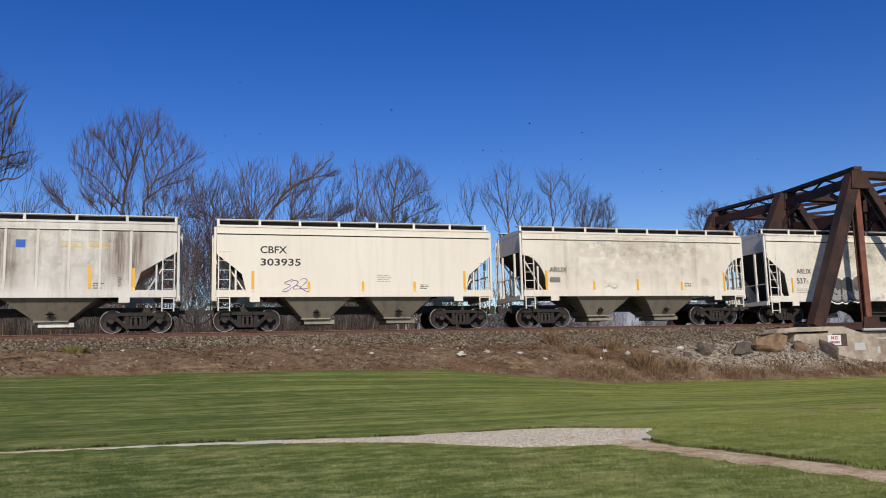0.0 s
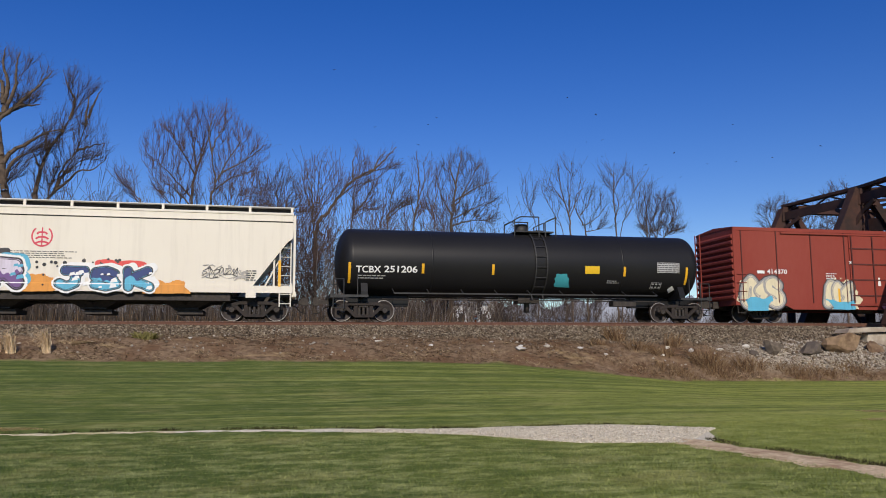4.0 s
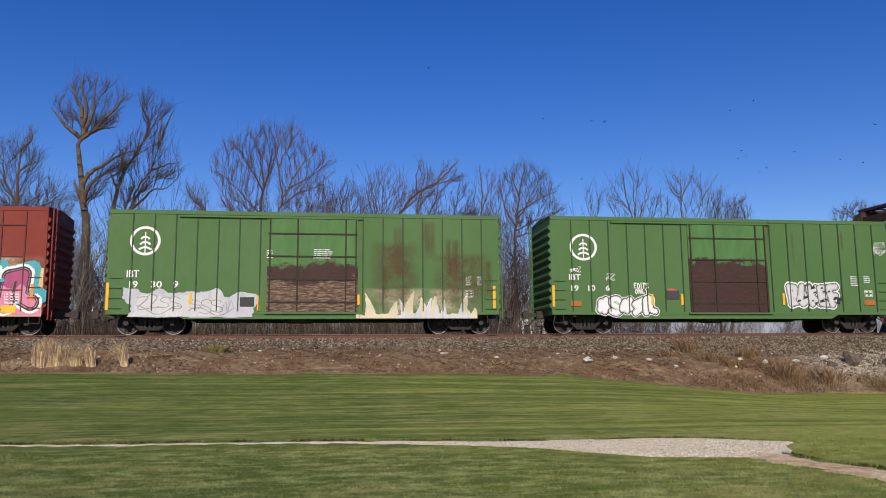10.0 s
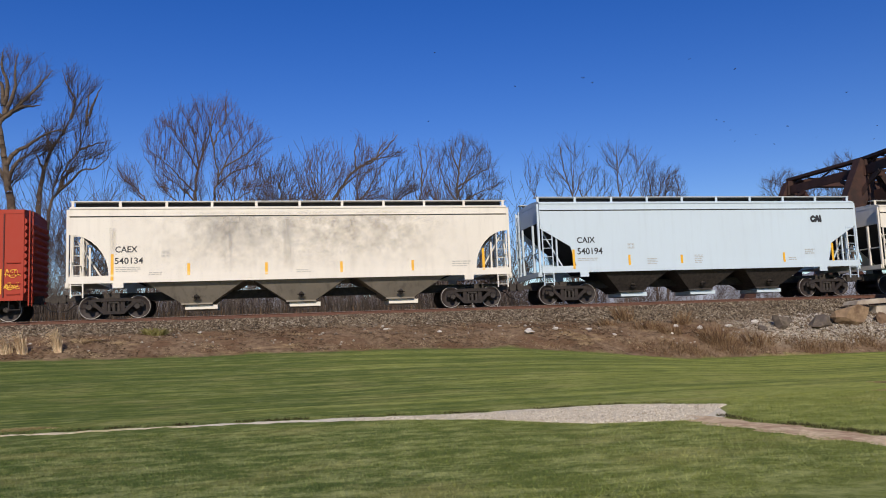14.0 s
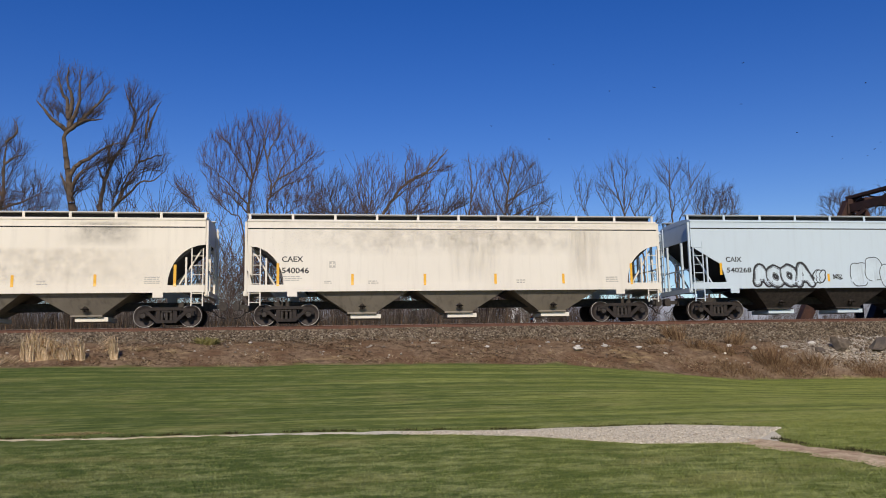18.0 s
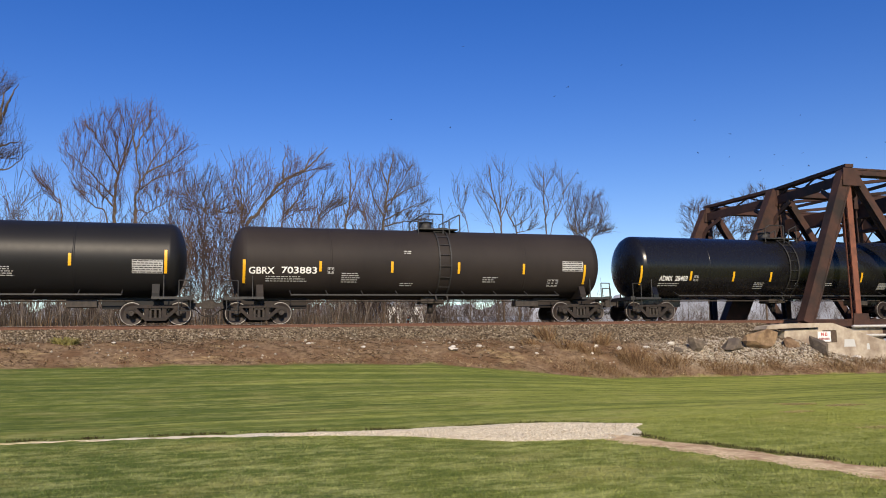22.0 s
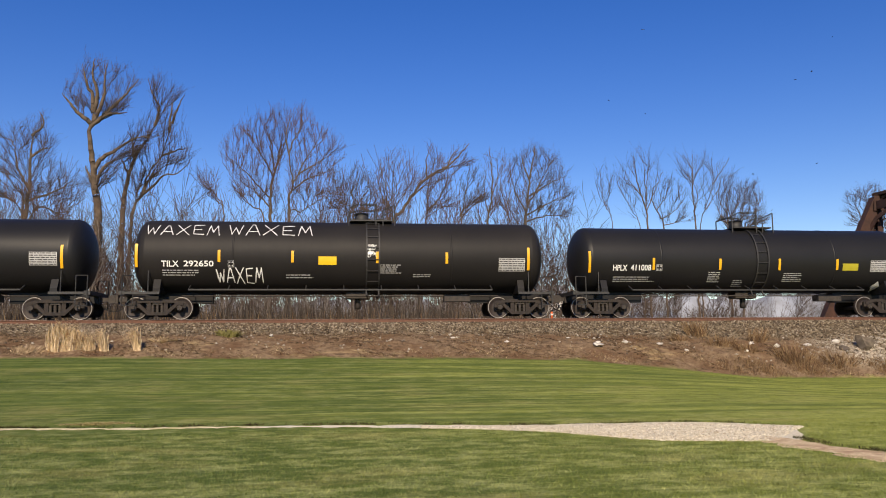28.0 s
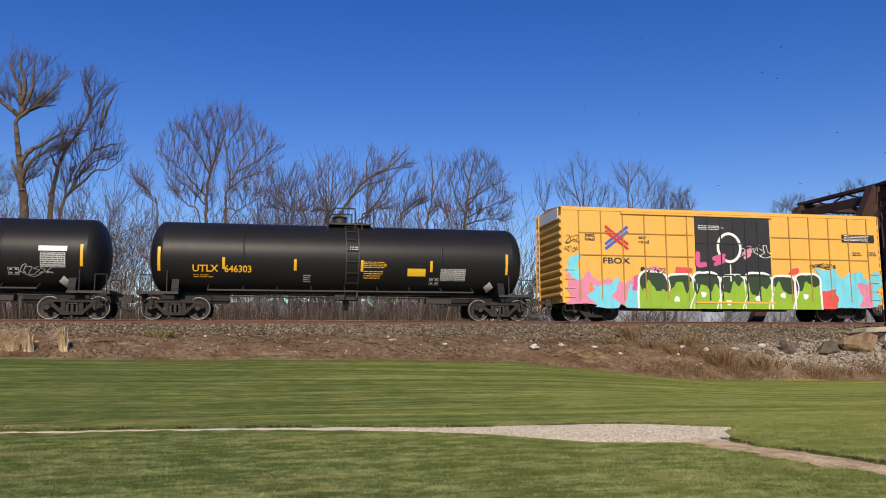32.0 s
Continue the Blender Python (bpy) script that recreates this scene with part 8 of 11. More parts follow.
def marks(key, car, surf, cuts=(), step=0.0):
    rng = random.Random(key)
    d = Decal(car, surf, cuts, step)
    for kind, mat, txt, x0, z0, x1, z1 in MARKS[key]:
        b = (x0, z0, x1, z1)
        w, h = x1 - x0, z1 - z0
        m0, m1 = (mat.split("/") + [mat])[:2]
        if key[0] == "T" and kind in ("lines", "table") and m0 == "white":
            m0 = "dimwhite"
        if kind == "text":
            v, f = text_shape(txt, 0.018)
            d.add("lettering", fit_box(v, v, b), f, m0)
        elif kind == "scrawl":
            v, f = text_shape(txt, 0.0)
            sh = v.copy()
            sh[:, 0] += 0.25 * v[:, 1] + 0.05 * np.sin(v[:, 1] * 9)
            sh[:, 1] += 0.08 * np.sin(v[:, 0] * 4)
            d.add("spray_tag", fit_box(sh, sh, b), f, m0, "white spray-painted word")
        elif kind in ("piece", "bubble"):
            word, fat = (txt.split(":") + ["0.30"])[:2]
            c = [q if q != "none" else None for q in (mat.split("/") + ["none", "none"])[:4]]
            d.piece(word, b, c, rng, float(fat), cell=0.035 if w > 2.5 else 0.025)
        elif kind == "wild":        # angular interlocked letters with a block shade
            word, fat = (txt.split(":") + ["0.26"])[:2]
            c = mat.split("/")
            d.piece(word, b, [q if q != "none" else None for q in c[:4]], rng, float(fat), 0.3, back=c[4] if len(c) > 4 else None, round_=False)
            for k in range(int(w / h * 6)):
                gx, gz = rng.uniform(x0 + 0.1 * h, x1 - 0.2 * h), rng.uniform(z0 + 0.1 * h, z1 - 0.25 * h)
                e_ = rng.uniform(0.07, 0.17) * h
                d.poly("graffiti_glint", [(gx, gz), (gx + e_ * 1.5, gz + e_ * 0.3), (gx + e_ * 1.2, gz + e_), (gx + e_ * 0.2, gz + e_ * 0.8)], c[4] if len(c) > 4 else c[1])
        elif kind == "domes":       # a row of round-headed letters
            c = mat.split("/")
            n = int(txt)
            u = w / n
            sd = rng.random() * 40
            wdt = [0.52 * u * rng.uniform(0.9, 1.06) for _ in range(n)]

            def dome(x, z):
                o = np.full(x.shape, -9.0)
                for k in range(n):
                    cx = x0 + u * (k + 0.5)
                    hx = wdt[k]
                    top_ = z1 - (0.06 * h if k % 2 else 0.0)
                    rr = min(hx, (0.42 if c[1] == "black" else 0.22) * h)
                    qx, qz = np.abs(x - cx) - hx + rr, np.maximum(z - top_ + rr, 0)
                    o = np.maximum(o, rr - np.hypot(np.maximum(qx, 0), qz))
                return o + 0.05 * (speckle(x * 3, z * 3, sd) - 0.5)
            split = lambda x: np.minimum.reduce([np.abs(x - (x0 + u * k)) for k in range(1, n)])
            big = (x0 - 0.12, z0, x1 + 0.12, z1 + 0.12)
            d.region("graffiti_halo", lambda x, z: dome(x, z) + 0.07, big, c[2])
            d.region("graffiti_fill", dome, big, c[0], "row of sprayed round letters")
            d.region("graffiti_shade", lambda x, z: np.minimum(dome(x, z) - 0.02, z - z0 - h * 0.62 + 0.5 * h * (speckle(x * 7 / h, z * 0.6, sd) - 0.45)), big, c[3])
            d.region("graffiti_outline", lambda x, z: np.minimum(np.minimum(0.022 - np.abs(dome(x, z) - 0.01), 9), z1 - z + 0.1), big, c[1], cell=0.025)
            d.region("graffiti_line", lambda x, z: np.minimum(0.03 - split(x + 0.10 * h * np.sin(z * 5 / h)), dome(x, z)), big, c[1], cell=0.025)
            if c[1] == "black":
                d.region("graffiti_drip", lambda x, z: np.minimum(np.minimum(0.022 - np.abs(speckle(x * 9 / h, z * 2.6 / h, sd + 2) - 0.5) * 0.35, dome(x, z) - 0.05), z0 + 0.72 * h - z), big, c[1], cell=0.025)
            for k in range(n):
                cx, cz = x0 + u * (k + rng.uniform(0.3, 0.7)), z0 + h * rng.uniform(0.15, 0.5)
                d.poly("graffiti_glint", blob(rng, (cx - 0.10 * h, cz - 0.08 * h, cx + 0.10 * h, cz + 0.10 * h), 3, 0.2, 20), c[4])
                d.poly("graffiti_glint", blob(rng, (cx - 0.04 * h, cz - 0.03 * h, cx + 0.05 * h, cz + 0.04 * h), 3, 0.2, 14), c[1])
        elif kind == "glyphs":
            n = min(8, max(3, round(w / (h * 0.7))))
            word = "".join(rng.choice("~<*^SAO") for _ in range(n))
            dark_ = "soot" if m1 not in ("soot", "black") else "ashgrey"
            d.piece(word, b, (m0, dark_ if m1 != "black" else "black", m1 if m1 != m0 else None, None), rng, 0.27, 0.25)
        elif kind in ("splash", "patch"):
            sd = rng.random() * 60
            rag = 0.45 if kind == "splash" else 0.16

            def spill(x, z):
                e_ = np.minimum(np.minimum(x - x0, x1 - x) / min(0.5, w / 2), np.minimum((z1 - z) / (0.4 * h), (z - z0) / (0.06 * h) + 0.2))
                return np.minimum(e_, 1) - rag * 2 * speckle(x * 2.2, z * 2.8, sd) - 0.18 * speckle(x * 9, z * 9, sd + 3) - 0.10 * speckle(x * 26, z * 26, sd + 5) + 0.12
            d.region("graffiti_ground" if kind == "splash" else "paint_patch", spill, b, m0)
        elif kind == "halfsmear":       # blurred wide paint, open below
            sd = rng.random() * 60
            d.region("paint_smear", lambda x, z: np.minimum(np.minimum(x - x0, x1 - x) * 2, 1) * 0.6 + (z1 - z) / h - 0.35 - 0.75 * speckle(x * 5, z * 1.2, sd) - 0.25 * speckle(x * 24, z * 12, sd), b, m0)
        elif kind == "spikes":
            sd = rng.random() * 60
            peaks = [(x0 + w * q, hh, lx) for q, hh, lx in ((0.12, 0.9, -0.25), (0.3, 0.62, 0.15), (0.42, 1.0, 0.3), (0.55, 0.8, -0.1), (0.64, 0.85, 0.05), (0.88, 0.9, 0.2), (0.98, 0.4, 0.0))]

            def flames(x, z):
                o = 0.16 * h - (z - z0) + 0.1 * h * (speckle(x * 4, z * 0, sd) - 0.5)
                for cx, hh, lx in peaks:
                    u = (z - z0) / (hh * h)
                    o = np.maximum(o, np.where(u < 1, 0.055 * w * np.clip(1 - u, 0, 1) ** 0.7 - np.abs(x - cx - lx * u * u), -1))
                return o - 0.05 * speckle(x * 14, z * 14, sd)
            d.region("graffiti_flame", flames, b, m0, "pale flame-shaped paint", cell=0.025)
        elif kind == "tag":         # quick unreadable handwriting
            n = max(2, round(w / h * 1.9))
            r_ = max(0.011, 0.021 * h)
            sd = rng.random() * 60
            lines = []
            for q in ((z0 + 0.45 * h, z1), (z0, z0 + 0.5 * h)) if w < 1.6 * h and h > 0.4 else ((z0, z1),):
                lines += [ln for lt in word_lines("".join(rng.choice("~<*^~2SZ") for _ in range(n * (2 if w < 1.6 * h and h > 0.4 else 1))), (x0, q[0], x1, q[1]), rng, 0.4, 0.3, -0.15, True) for ln in lt]
            lines.append([(x0 + w * u, z0 + h * (0.15 + 0.22 * math.sin(u * 7 + sd))) for u in np.linspace(0.0, 1.0, 12)])
            d.region("spray_tag", lambda x, z: r_ * (0.55 + 0.9 * speckle(x * 5, z * 5, sd)) - from_lines(lines, x, z), (x0 - 0.05, z0 - 0.05, x1 + 0.05, z1 + 0.05), m0, "hand-sprayed scribbled tag", cell=0.018)
        elif kind == "arch":        # round-headed block of fresh paint with a dark edge
            cx = (x0 + x1) / 2

            def arch(x, z):
                return 1 - np.sqrt(((x - cx) / (w / 2)) ** 2 + (np.maximum(z - z0 - 0.35 * h, 0) / (0.65 * h)) ** 2)
            d.region("paint_edge", lambda x, z: arch(x, z) + 0.09 * speckle(x * 2, z * 2, 3), (x0 - 0.12, z0, x1 + 0.12, z1 + 0.1), m1)
            d.region("paint_patch", lambda x, z: arch(x, z) - 0.02, b, m0)
        elif kind == "bar":
            cx = (x0 + x1) / 2
            d.rects("reflector_stripe", [(cx - 0.055, z0, cx + 0.055, z1)], m0)
        elif kind == "fill":
            d.rects("placard", [b], m0)
        elif kind == "ragged":
            sd = rng.random() * 60
            d.region("paint_band", lambda x, z: z1 - 0.18 * h - z + 0.34 * h * (speckle(x * 1.9, z * 0, sd) - 0.4) + 0.16 * h * (speckle(x * 16, z * 16, sd) - 0.5) + 0.12 * h * (speckle(x * 6, z * 6, sd) - 0.5), b, m0)
        elif kind in ("streak", "smear"):
            d.rects("rust_stain" if "rust" in m0 else "paint_haze" if m0 in ("white", "tanpale", "cream") else "grime_stain", [b], kind + "_" + m0)
        elif kind == "pen":
            r_ = max(0.018, 0.035 * h)
            sd = rng.random() * 60
            lines = [ln for lt in word_lines(txt.replace("_", " "), b, rng, 0.08, 0.12, 0.25, False) for ln in lt]
            d.region("spray_tag", lambda x, z: r_ + 0.012 * (speckle(x * 8, z * 8, sd) - 0.5) - from_lines(lines, x, z), (x0 - 0.08, z0 - 0.06, x1 + 0.08, z1 + 0.06), m0, "hand-sprayed words", cell=0.02)
        elif kind == "lines":
            n = max(1, min(7, round(h / 0.085)))
            rows_ = []
            for k in range(n):
                zz = z0 + h * (k + 0.5) / n
                cut = rng.uniform(0.0, 0.25) * w
                xx = x0
                while xx < x1 - cut:
                    wd = rng.uniform(0.05, 0.22)
                    rows_.append((xx, zz - h / n * 0.2, min(xx + wd, x1 - cut), zz + h / n * 0.2))
                    xx += wd + 0.035
            d.rects("stencil_text", rows_, m0)
        elif kind == "table":
            if w > 0.55:        # pale stencilled sheet with dark rows
                d.rects("data_panel", [b], m0 if m0 != "white" else "dimwhite")
                n = max(3, round(h / 0.085))
                rows_ = []
                for k in range(n):
                    zz, xx = z0 + h * (k + 0.5) / n, x0 + 0.02
                    while xx < x1 - 0.05:
                        wd = min(rng.uniform(0.04, 0.2), x1 - 0.02 - xx)
                        rows_.append((xx, zz - h / n * 0.24, xx + wd, zz + h / n * 0.24))
                        xx += wd + 0.03
                d.rects("data_print", rows_, "dark" if m0 != "black" else "white")
            else:
                rows_ = [(x0, z0, x1, z0 + 0.016), (x0, z1 - 0.016, x1, z1), (x0, z0 + 0.016, x0 + 0.016, z1 - 0.016), (x1 - 0.016, z0 + 0.016, x1, z1 - 0.016)]
                n, q = max(1, round(h / 0.12)), max(1, round(w / 0.16))
                for k in range(n):
                    for i in range(q):
                        rows_.append((x0 + w * (i + 0.25) / q, z0 + h * (k + 0.28) / n, x0 + w * (i + 0.78) / q, z0 + h * (k + 0.70) / n))
                d.rects("data_panel", rows_, m0)
        elif kind == "diamond":
            d.poly("hazard_placard", [((x0 + x1) / 2, z0), (x1, (z0 + z1) / 2), ((x0 + x1) / 2, z1), (x0, (z0 + z1) / 2)], m0, "white diamond hazard placard")
        elif kind == "ring":
            cx, cz = (x0 + x1) / 2, (z0 + z1) / 2
            t_ = 0.09 * h
            d.stroke("painted_ring", [(cx + (w / 2 - t_ / 2) * math.cos(q * math.pi / 18), cz + (h / 2 - t_ / 2) * math.sin(q * math.pi / 18)) for q in range(37)], t_, m0)
        elif kind == "loop":
            cx, cz = (x0 + x1) / 2, (z0 + z1) / 2
            d.stroke("emblem", [(cx + w * 0.42 * math.cos(q * math.pi / 12), cz + h * 0.4 * math.sin(q * math.pi / 12)) for q in range(3, 22)], 0.2 * h, m0)
        elif kind == "zig":
            d.stroke("emblem", [(x0 + 0.1 * w, z0), (x0 + 0.12 * w, z1 - 0.12 * h), (x0 + 0.3 * w, z1 - 0.1 * h), (x0 + 0.7 * w, z0 + 0.1 * h), (x0 + 0.88 * w, z0 + 0.12 * h), (x0 + 0.9 * w, z1)], 0.2 * h, m0)
        elif kind == "wheat":
            cx = (x0 + x1) / 2
            d.rects("emblem", [(cx - 0.03 * w, z0, cx + 0.03 * w, z1 - 0.1 * h)], m0)
            for q in range(3):
                zz = z0 + h * (0.25 + 0.22 * q)
                for s in (-1, 1):
                    d.stroke("emblem", [(cx, zz), (cx + s * w * 0.16, zz - 0.02 * h), (cx + s * w * (0.36 - 0.06 * q), zz - 0.10 * h)], 0.085 * h, m0)
            if m0 == "pink":
                d.stroke("emblem", [(cx + w * 0.47 * math.cos(a_), (z0 + z1) / 2 + h * 0.46 * math.sin(a_)) for a_ in [radians(130 + 280 * q / 24) for q in range(25)]], 0.07 * h, m0)
        elif kind == "arc":
            d.stroke("spray_line", [(x0 + w * (0.5 + 0.5 * math.cos(a_)), z0 + h * (0.35 + 0.6 * math.sin(a_))) for a_ in [radians(20 + 190 * q / 24) for q in range(25)]], 0.06 * h, m0)
            d.stroke("spray_line", [(x0 + w * (0.35 + 0.3 * math.cos(a_)), z0 + h * (0.8 + 0.22 * math.sin(a_))) for a_ in [radians(200 - 220 * q / 24) for q in range(25)]], 0.05 * h, m0)
        elif kind == "clouds":
            for k in range(6):
                cx = x0 + w * (k + 0.5) / 6
                rr = w / 6 * 0.62
                zz = z0 + h * (0.5 + 0.18 * math.sin(k * 1.7))
                d.poly("graffiti_fill", blob(rng, (cx - rr, zz - h * 0.45, cx + rr, zz + h * 0.42), 3, 0.06), "palecar")
                d.stroke("graffiti_outline", blob(rng, (cx - rr, zz - h * 0.45, cx + rr, zz + h * 0.42), 3, 0.06), 0.035, m0, closed=True)
        elif kind == "dots":
            for k in range(int(6 + w * 5)):
                r = rng.uniform(0.025, 0.08)
                cx, cz = rng.uniform(x0, x1), rng.uniform(z0, z1)
                d.poly("spray_dot", [(cx + r * math.cos(q * 0.785), cz + r * math.sin(q * 0.785)) for q in range(8)], m0)
        elif kind == "cross":
            for m_, s in ((m0, 1), (m1, -1)):
                for o in (-0.11, 0.11):
                    cx, cz = (x0 + x1) / 2, (z0 + z1) / 2
                    d.stroke("emblem", [(cx - w * 0.48, cz - s * h * 0.42 + o * h), (cx - 0.1 * w, cz - s * 0.08 * h + o * h), (cx + 0.1 * w, cz + s * 0.08 * h + o * h), (cx + w * 0.48, cz + s * h * 0.42 + o * h)], 0.13 * h, m_)


def hopper_side(sill):
    return lambda x, z: -1.603 if z > sill + 0.30 else -1.626


def box_side(door, slats):
    on_door = -1.684 if slats else -1.652
    return lambda x, z: on_door if door[0] - 0.05 < x < door[1] + 0.05 else -1.612


def tank_side(r, zc):
    return lambda x, z: -math.sqrt(max(0.01, (r + 0.010) ** 2 - (z - zc) ** 2))


MARKS = {}
MARKS["H1"] = (
    ("smear", "dinge", "", -2.0, 1.5, 8.0, 4.2), ("streak", "rust", "", 0.5, 1.5, 3.0, 4.1), ("streak", "rust", "", 5.4, 1.6, 7.6, 4.1),
    ("streak", "dinge", "", 3.18, 1.73, 3.47, 4.09), ("streak", "dinge", "", 3.96, 1.62, 4.20, 4.11),
    ("streak", "dinge", "", 5.46, 1.51, 5.77, 3.26), ("streak", "dinge", "", 6.46, 1.95, 6.61, 4.17),
    ("bar", "yellow", "", 6.69, 1.62, 6.75, 2.50), ("bar", "yellow", "", 5.11, 1.68, 5.17, 2.60),
    ("lines", "panel_yellow", "", 4.10, 3.29, 4.83, 3.55), ("lines", "panel_yellow", "", 5.09, 3.30, 5.86, 3.57),
    ("fill", "blue", "", 2.55, 3.26, 2.88, 3.56), ("lines", "black", "", 5.28, 1.68, 5.66, 1.95),
    ("lines", "black", "", 6.16, 1.77, 6.31, 2.17),
)
MARKS["H2"] = (
    ("text", "black", "CBFX", -4.11, 3.15, -3.04, 3.45), ("text", "black", "303935", -4.10, 2.64, -2.48, 2.94),
    ("tag", "purple", "", -3.22, 1.61, -2.16, 2.20), ("bar", "yellow", "", -4.46, 1.57, -4.35, 2.42),
    ("bar", "yellow", "", 4.57, 1.58, 4.68, 2.48), ("bar", "yellow", "", -2.18, 1.59, -2.12, 1.99),
    ("bar", "yellow", "", 0.08, 1.59, 0.16, 1.99), ("bar", "yellow", "", 2.32, 1.58, 2.40, 2.00),
    ("lines", "black", "", 2.62, 1.68, 2.98, 1.90), ("lines", "faint", "", 0.74, 1.97, 1.33, 2.31),
)
MARKS["H3"] = (
    ("smear", "dinge", "", -5.5, 1.5, 5.5, 4.2), ("smear", "dinge", "", -3.5, 2.8, 4.5, 4.2),
    ("streak", "dinge", "", -3.80, 1.49, -3.55, 4.08), ("streak", "dinge", "", 2.90, 1.48, 3.26, 4.14),
    ("streak", "dinge", "", 5.08, 2.67, 5.32, 3.89), ("text", "black", "ARUX", -4.53, 2.45, -3.63, 2.68),
    ("text", "black", "888", -4.52, 1.98, -4.00, 2.23), ("bar", "yellow", "", -4.73, 1.65, -4.63, 2.52),
    ("bar", "yellow", "", 4.64, 1.59, 4.76, 2.52), ("bar", "yellow", "", -2.33, 1.65, -2.27, 2.03),
    ("bar", "yellow", "", -0.07, 1.64, -0.00, 2.15), ("bar", "yellow", "", 2.29, 1.64, 2.36, 2.04),
    ("lines", "black", "", 2.50, 1.78, 2.94, 1.99), ("lines", "faint", "", 3.49, 1.88, 3.92, 2.19),
    ("tag", "faint", "", -1.75, 1.72, -1.09, 2.06),
)
MARKS["H4"] = (
    ("text", "black", "ARUX", -4.10, 2.45, -3.21, 2.70), ("text", "black", "537", -4.12, 1.95, -3.57, 2.23),
    ("piece", "ashgrey/black/white/soot", "S*P:0.30", -2.27, 0.95, 0.34, 2.31), ("bar", "yellow", "", -4.46, 1.51, -4.36, 2.25),
    ("bar", "yellow", "", 4.91, 1.43, 5.03, 2.33), ("bar", "yellow", "", -2.05, 1.45, -1.95, 1.88),
    ("bar", "yellow", "", -0.16, 1.45, -0.05, 1.88), ("bar", "yellow", "", 2.14, 1.44, 2.22, 1.80),
    ("lines", "black", "", 3.52, 1.57, 4.01, 1.75), ("lines", "faint", "", -4.16, 1.46, -3.25, 1.73),
    ("smear", "soot", "", -2.2, 2.9, 1.6, 4.15), ("smear", "soot", "", 2.6, 3.1, 5.2, 4.2), ("smear", "dinge", "", -5.4, 1.2, 5.4, 4.2), ("streak", "dinge", "", -1.04, 3.03, -0.62, 3.75),
    ("streak", "dinge", "", 4.08, 3.29, 4.56, 3.95),
)
MARKS["H5"] = (
    ("smear", "soot", "", -5.4, 3.2, 0.4, 4.15), ("smear", "soot", "", -1.2, 2.6, 5.4, 4.15), ("smear", "ashgrey", "", -5.4, 1.4, 5.4, 3.6), ("streak", "soot", "", 3.6, 1.5, 5.4, 4.1),
    ("streak", "dinge", "", -1.75, 1.87, -1.12, 4.08), ("streak", "dinge", "", -0.48, 2.13, 0.03, 4.12),
    ("patch", "ashgrey", "", -2.65, 2.15, -2.15, 3.31), ("ring", "soot", "", -2.70, 2.10, -2.10, 3.36),
    ("text", "black", "ARUX", -4.28, 2.46, -3.33, 2.72), ("text", "black", "60681", -4.20, 2.05, -3.29, 2.29),
    ("bar", "yellow", "", -4.39, 1.59, -4.25, 2.00), ("bar", "yellow", "", -1.93, 1.67, -1.83, 2.11),
    ("bar", "yellow", "", -0.06, 1.69, 0.02, 2.13), ("bar", "yellow", "", 2.38, 1.67, 2.46, 2.12),
    ("bar", "yellow", "", 4.14, 1.69, 4.36, 2.15), ("lines", "black", "", 4.44, 2.47, 5.36, 2.60),
    ("arch", "brightwhite/soot", "", 2.03, 1.41, 4.58, 3.33), ("smear", "white", "", -2.2, 1.4, 1.9, 3.7), ("smear", "white", "", -5.2, 2.2, -2.6, 3.9), ("streak", "soot", "", 0.45, 1.6, 0.95, 3.4),
    ("streak", "soot", "", 1.93, 2.55, 2.23, 3.87), ("tag", "soot", "", 2.49, 3.49, 3.97, 4.09),
    ("pen", "soot", "VILE", 4.48, 3.73, 5.41, 3.94), ("tag", "soot", "", 4.50, 3.46, 5.41, 3.69),
    ("patch", "faint", "", 2.41, 1.41, 2.94, 1.76),
)
MARKS["H6"] = (
    ("text", "black", "ECNX", -6.87, 2.67, -5.99, 2.91), ("text", "black", "165070", -6.83, 2.18, -5.74, 2.42),
    ("splash", "orange", "", -5.91, 1.12, -3.91, 2.06), ("splash", "orange", "", -1.03, 1.08, 0.84, 1.86),
    ("splash", "orange", "", 3.66, 1.05, 5.55, 1.65), ("wheat", "pink", "", -0.46, 2.80, 0.30, 3.64),
    ("lines", "brand", "", -1.41, 2.35, 1.41, 2.67), ("dots", "soot", "", -6.02, 1.22, -4.15, 2.44),
    ("dots", "soot", "", -6.48, 1.64, -5.56, 2.39), ("splash", "soot", "", -3.17, 2.23, -1.08, 2.79),
    ("dots", "black", "", -0.85, 1.13, 1.05, 2.23), ("splash", "redpaint", "", 1.58, 2.06, 3.96, 2.38),
    ("dots", "soot", "", 1.32, 1.98, 4.09, 2.41), ("wild", "purple/black/white/pale_purple/skyblue", "TOR:0.34", -4.57, 1.10, -0.43, 2.45),
    ("wild", "skyblue/black/white/navy/white", "JSK:0.30", 0.38, 1.06, 4.15, 2.16), ("tag", "faint", "", 5.86, 1.72, 7.11, 2.24),
    ("tag", "faint", "", 7.10, 1.64, 7.67, 2.05), ("bar", "yellow", "", -8.72, 1.47, -8.63, 2.41),
    ("bar", "yellow", "", 8.84, 1.38, 8.95, 2.45), ("tag", "soot", "", 5.85, 1.72, 7.25, 2.16),
    ("lines", "black", "", 7.58, 1.59, 7.98, 2.05), ("tag", "soot", "", -8.68, 3.59, -8.07, 3.87),
)
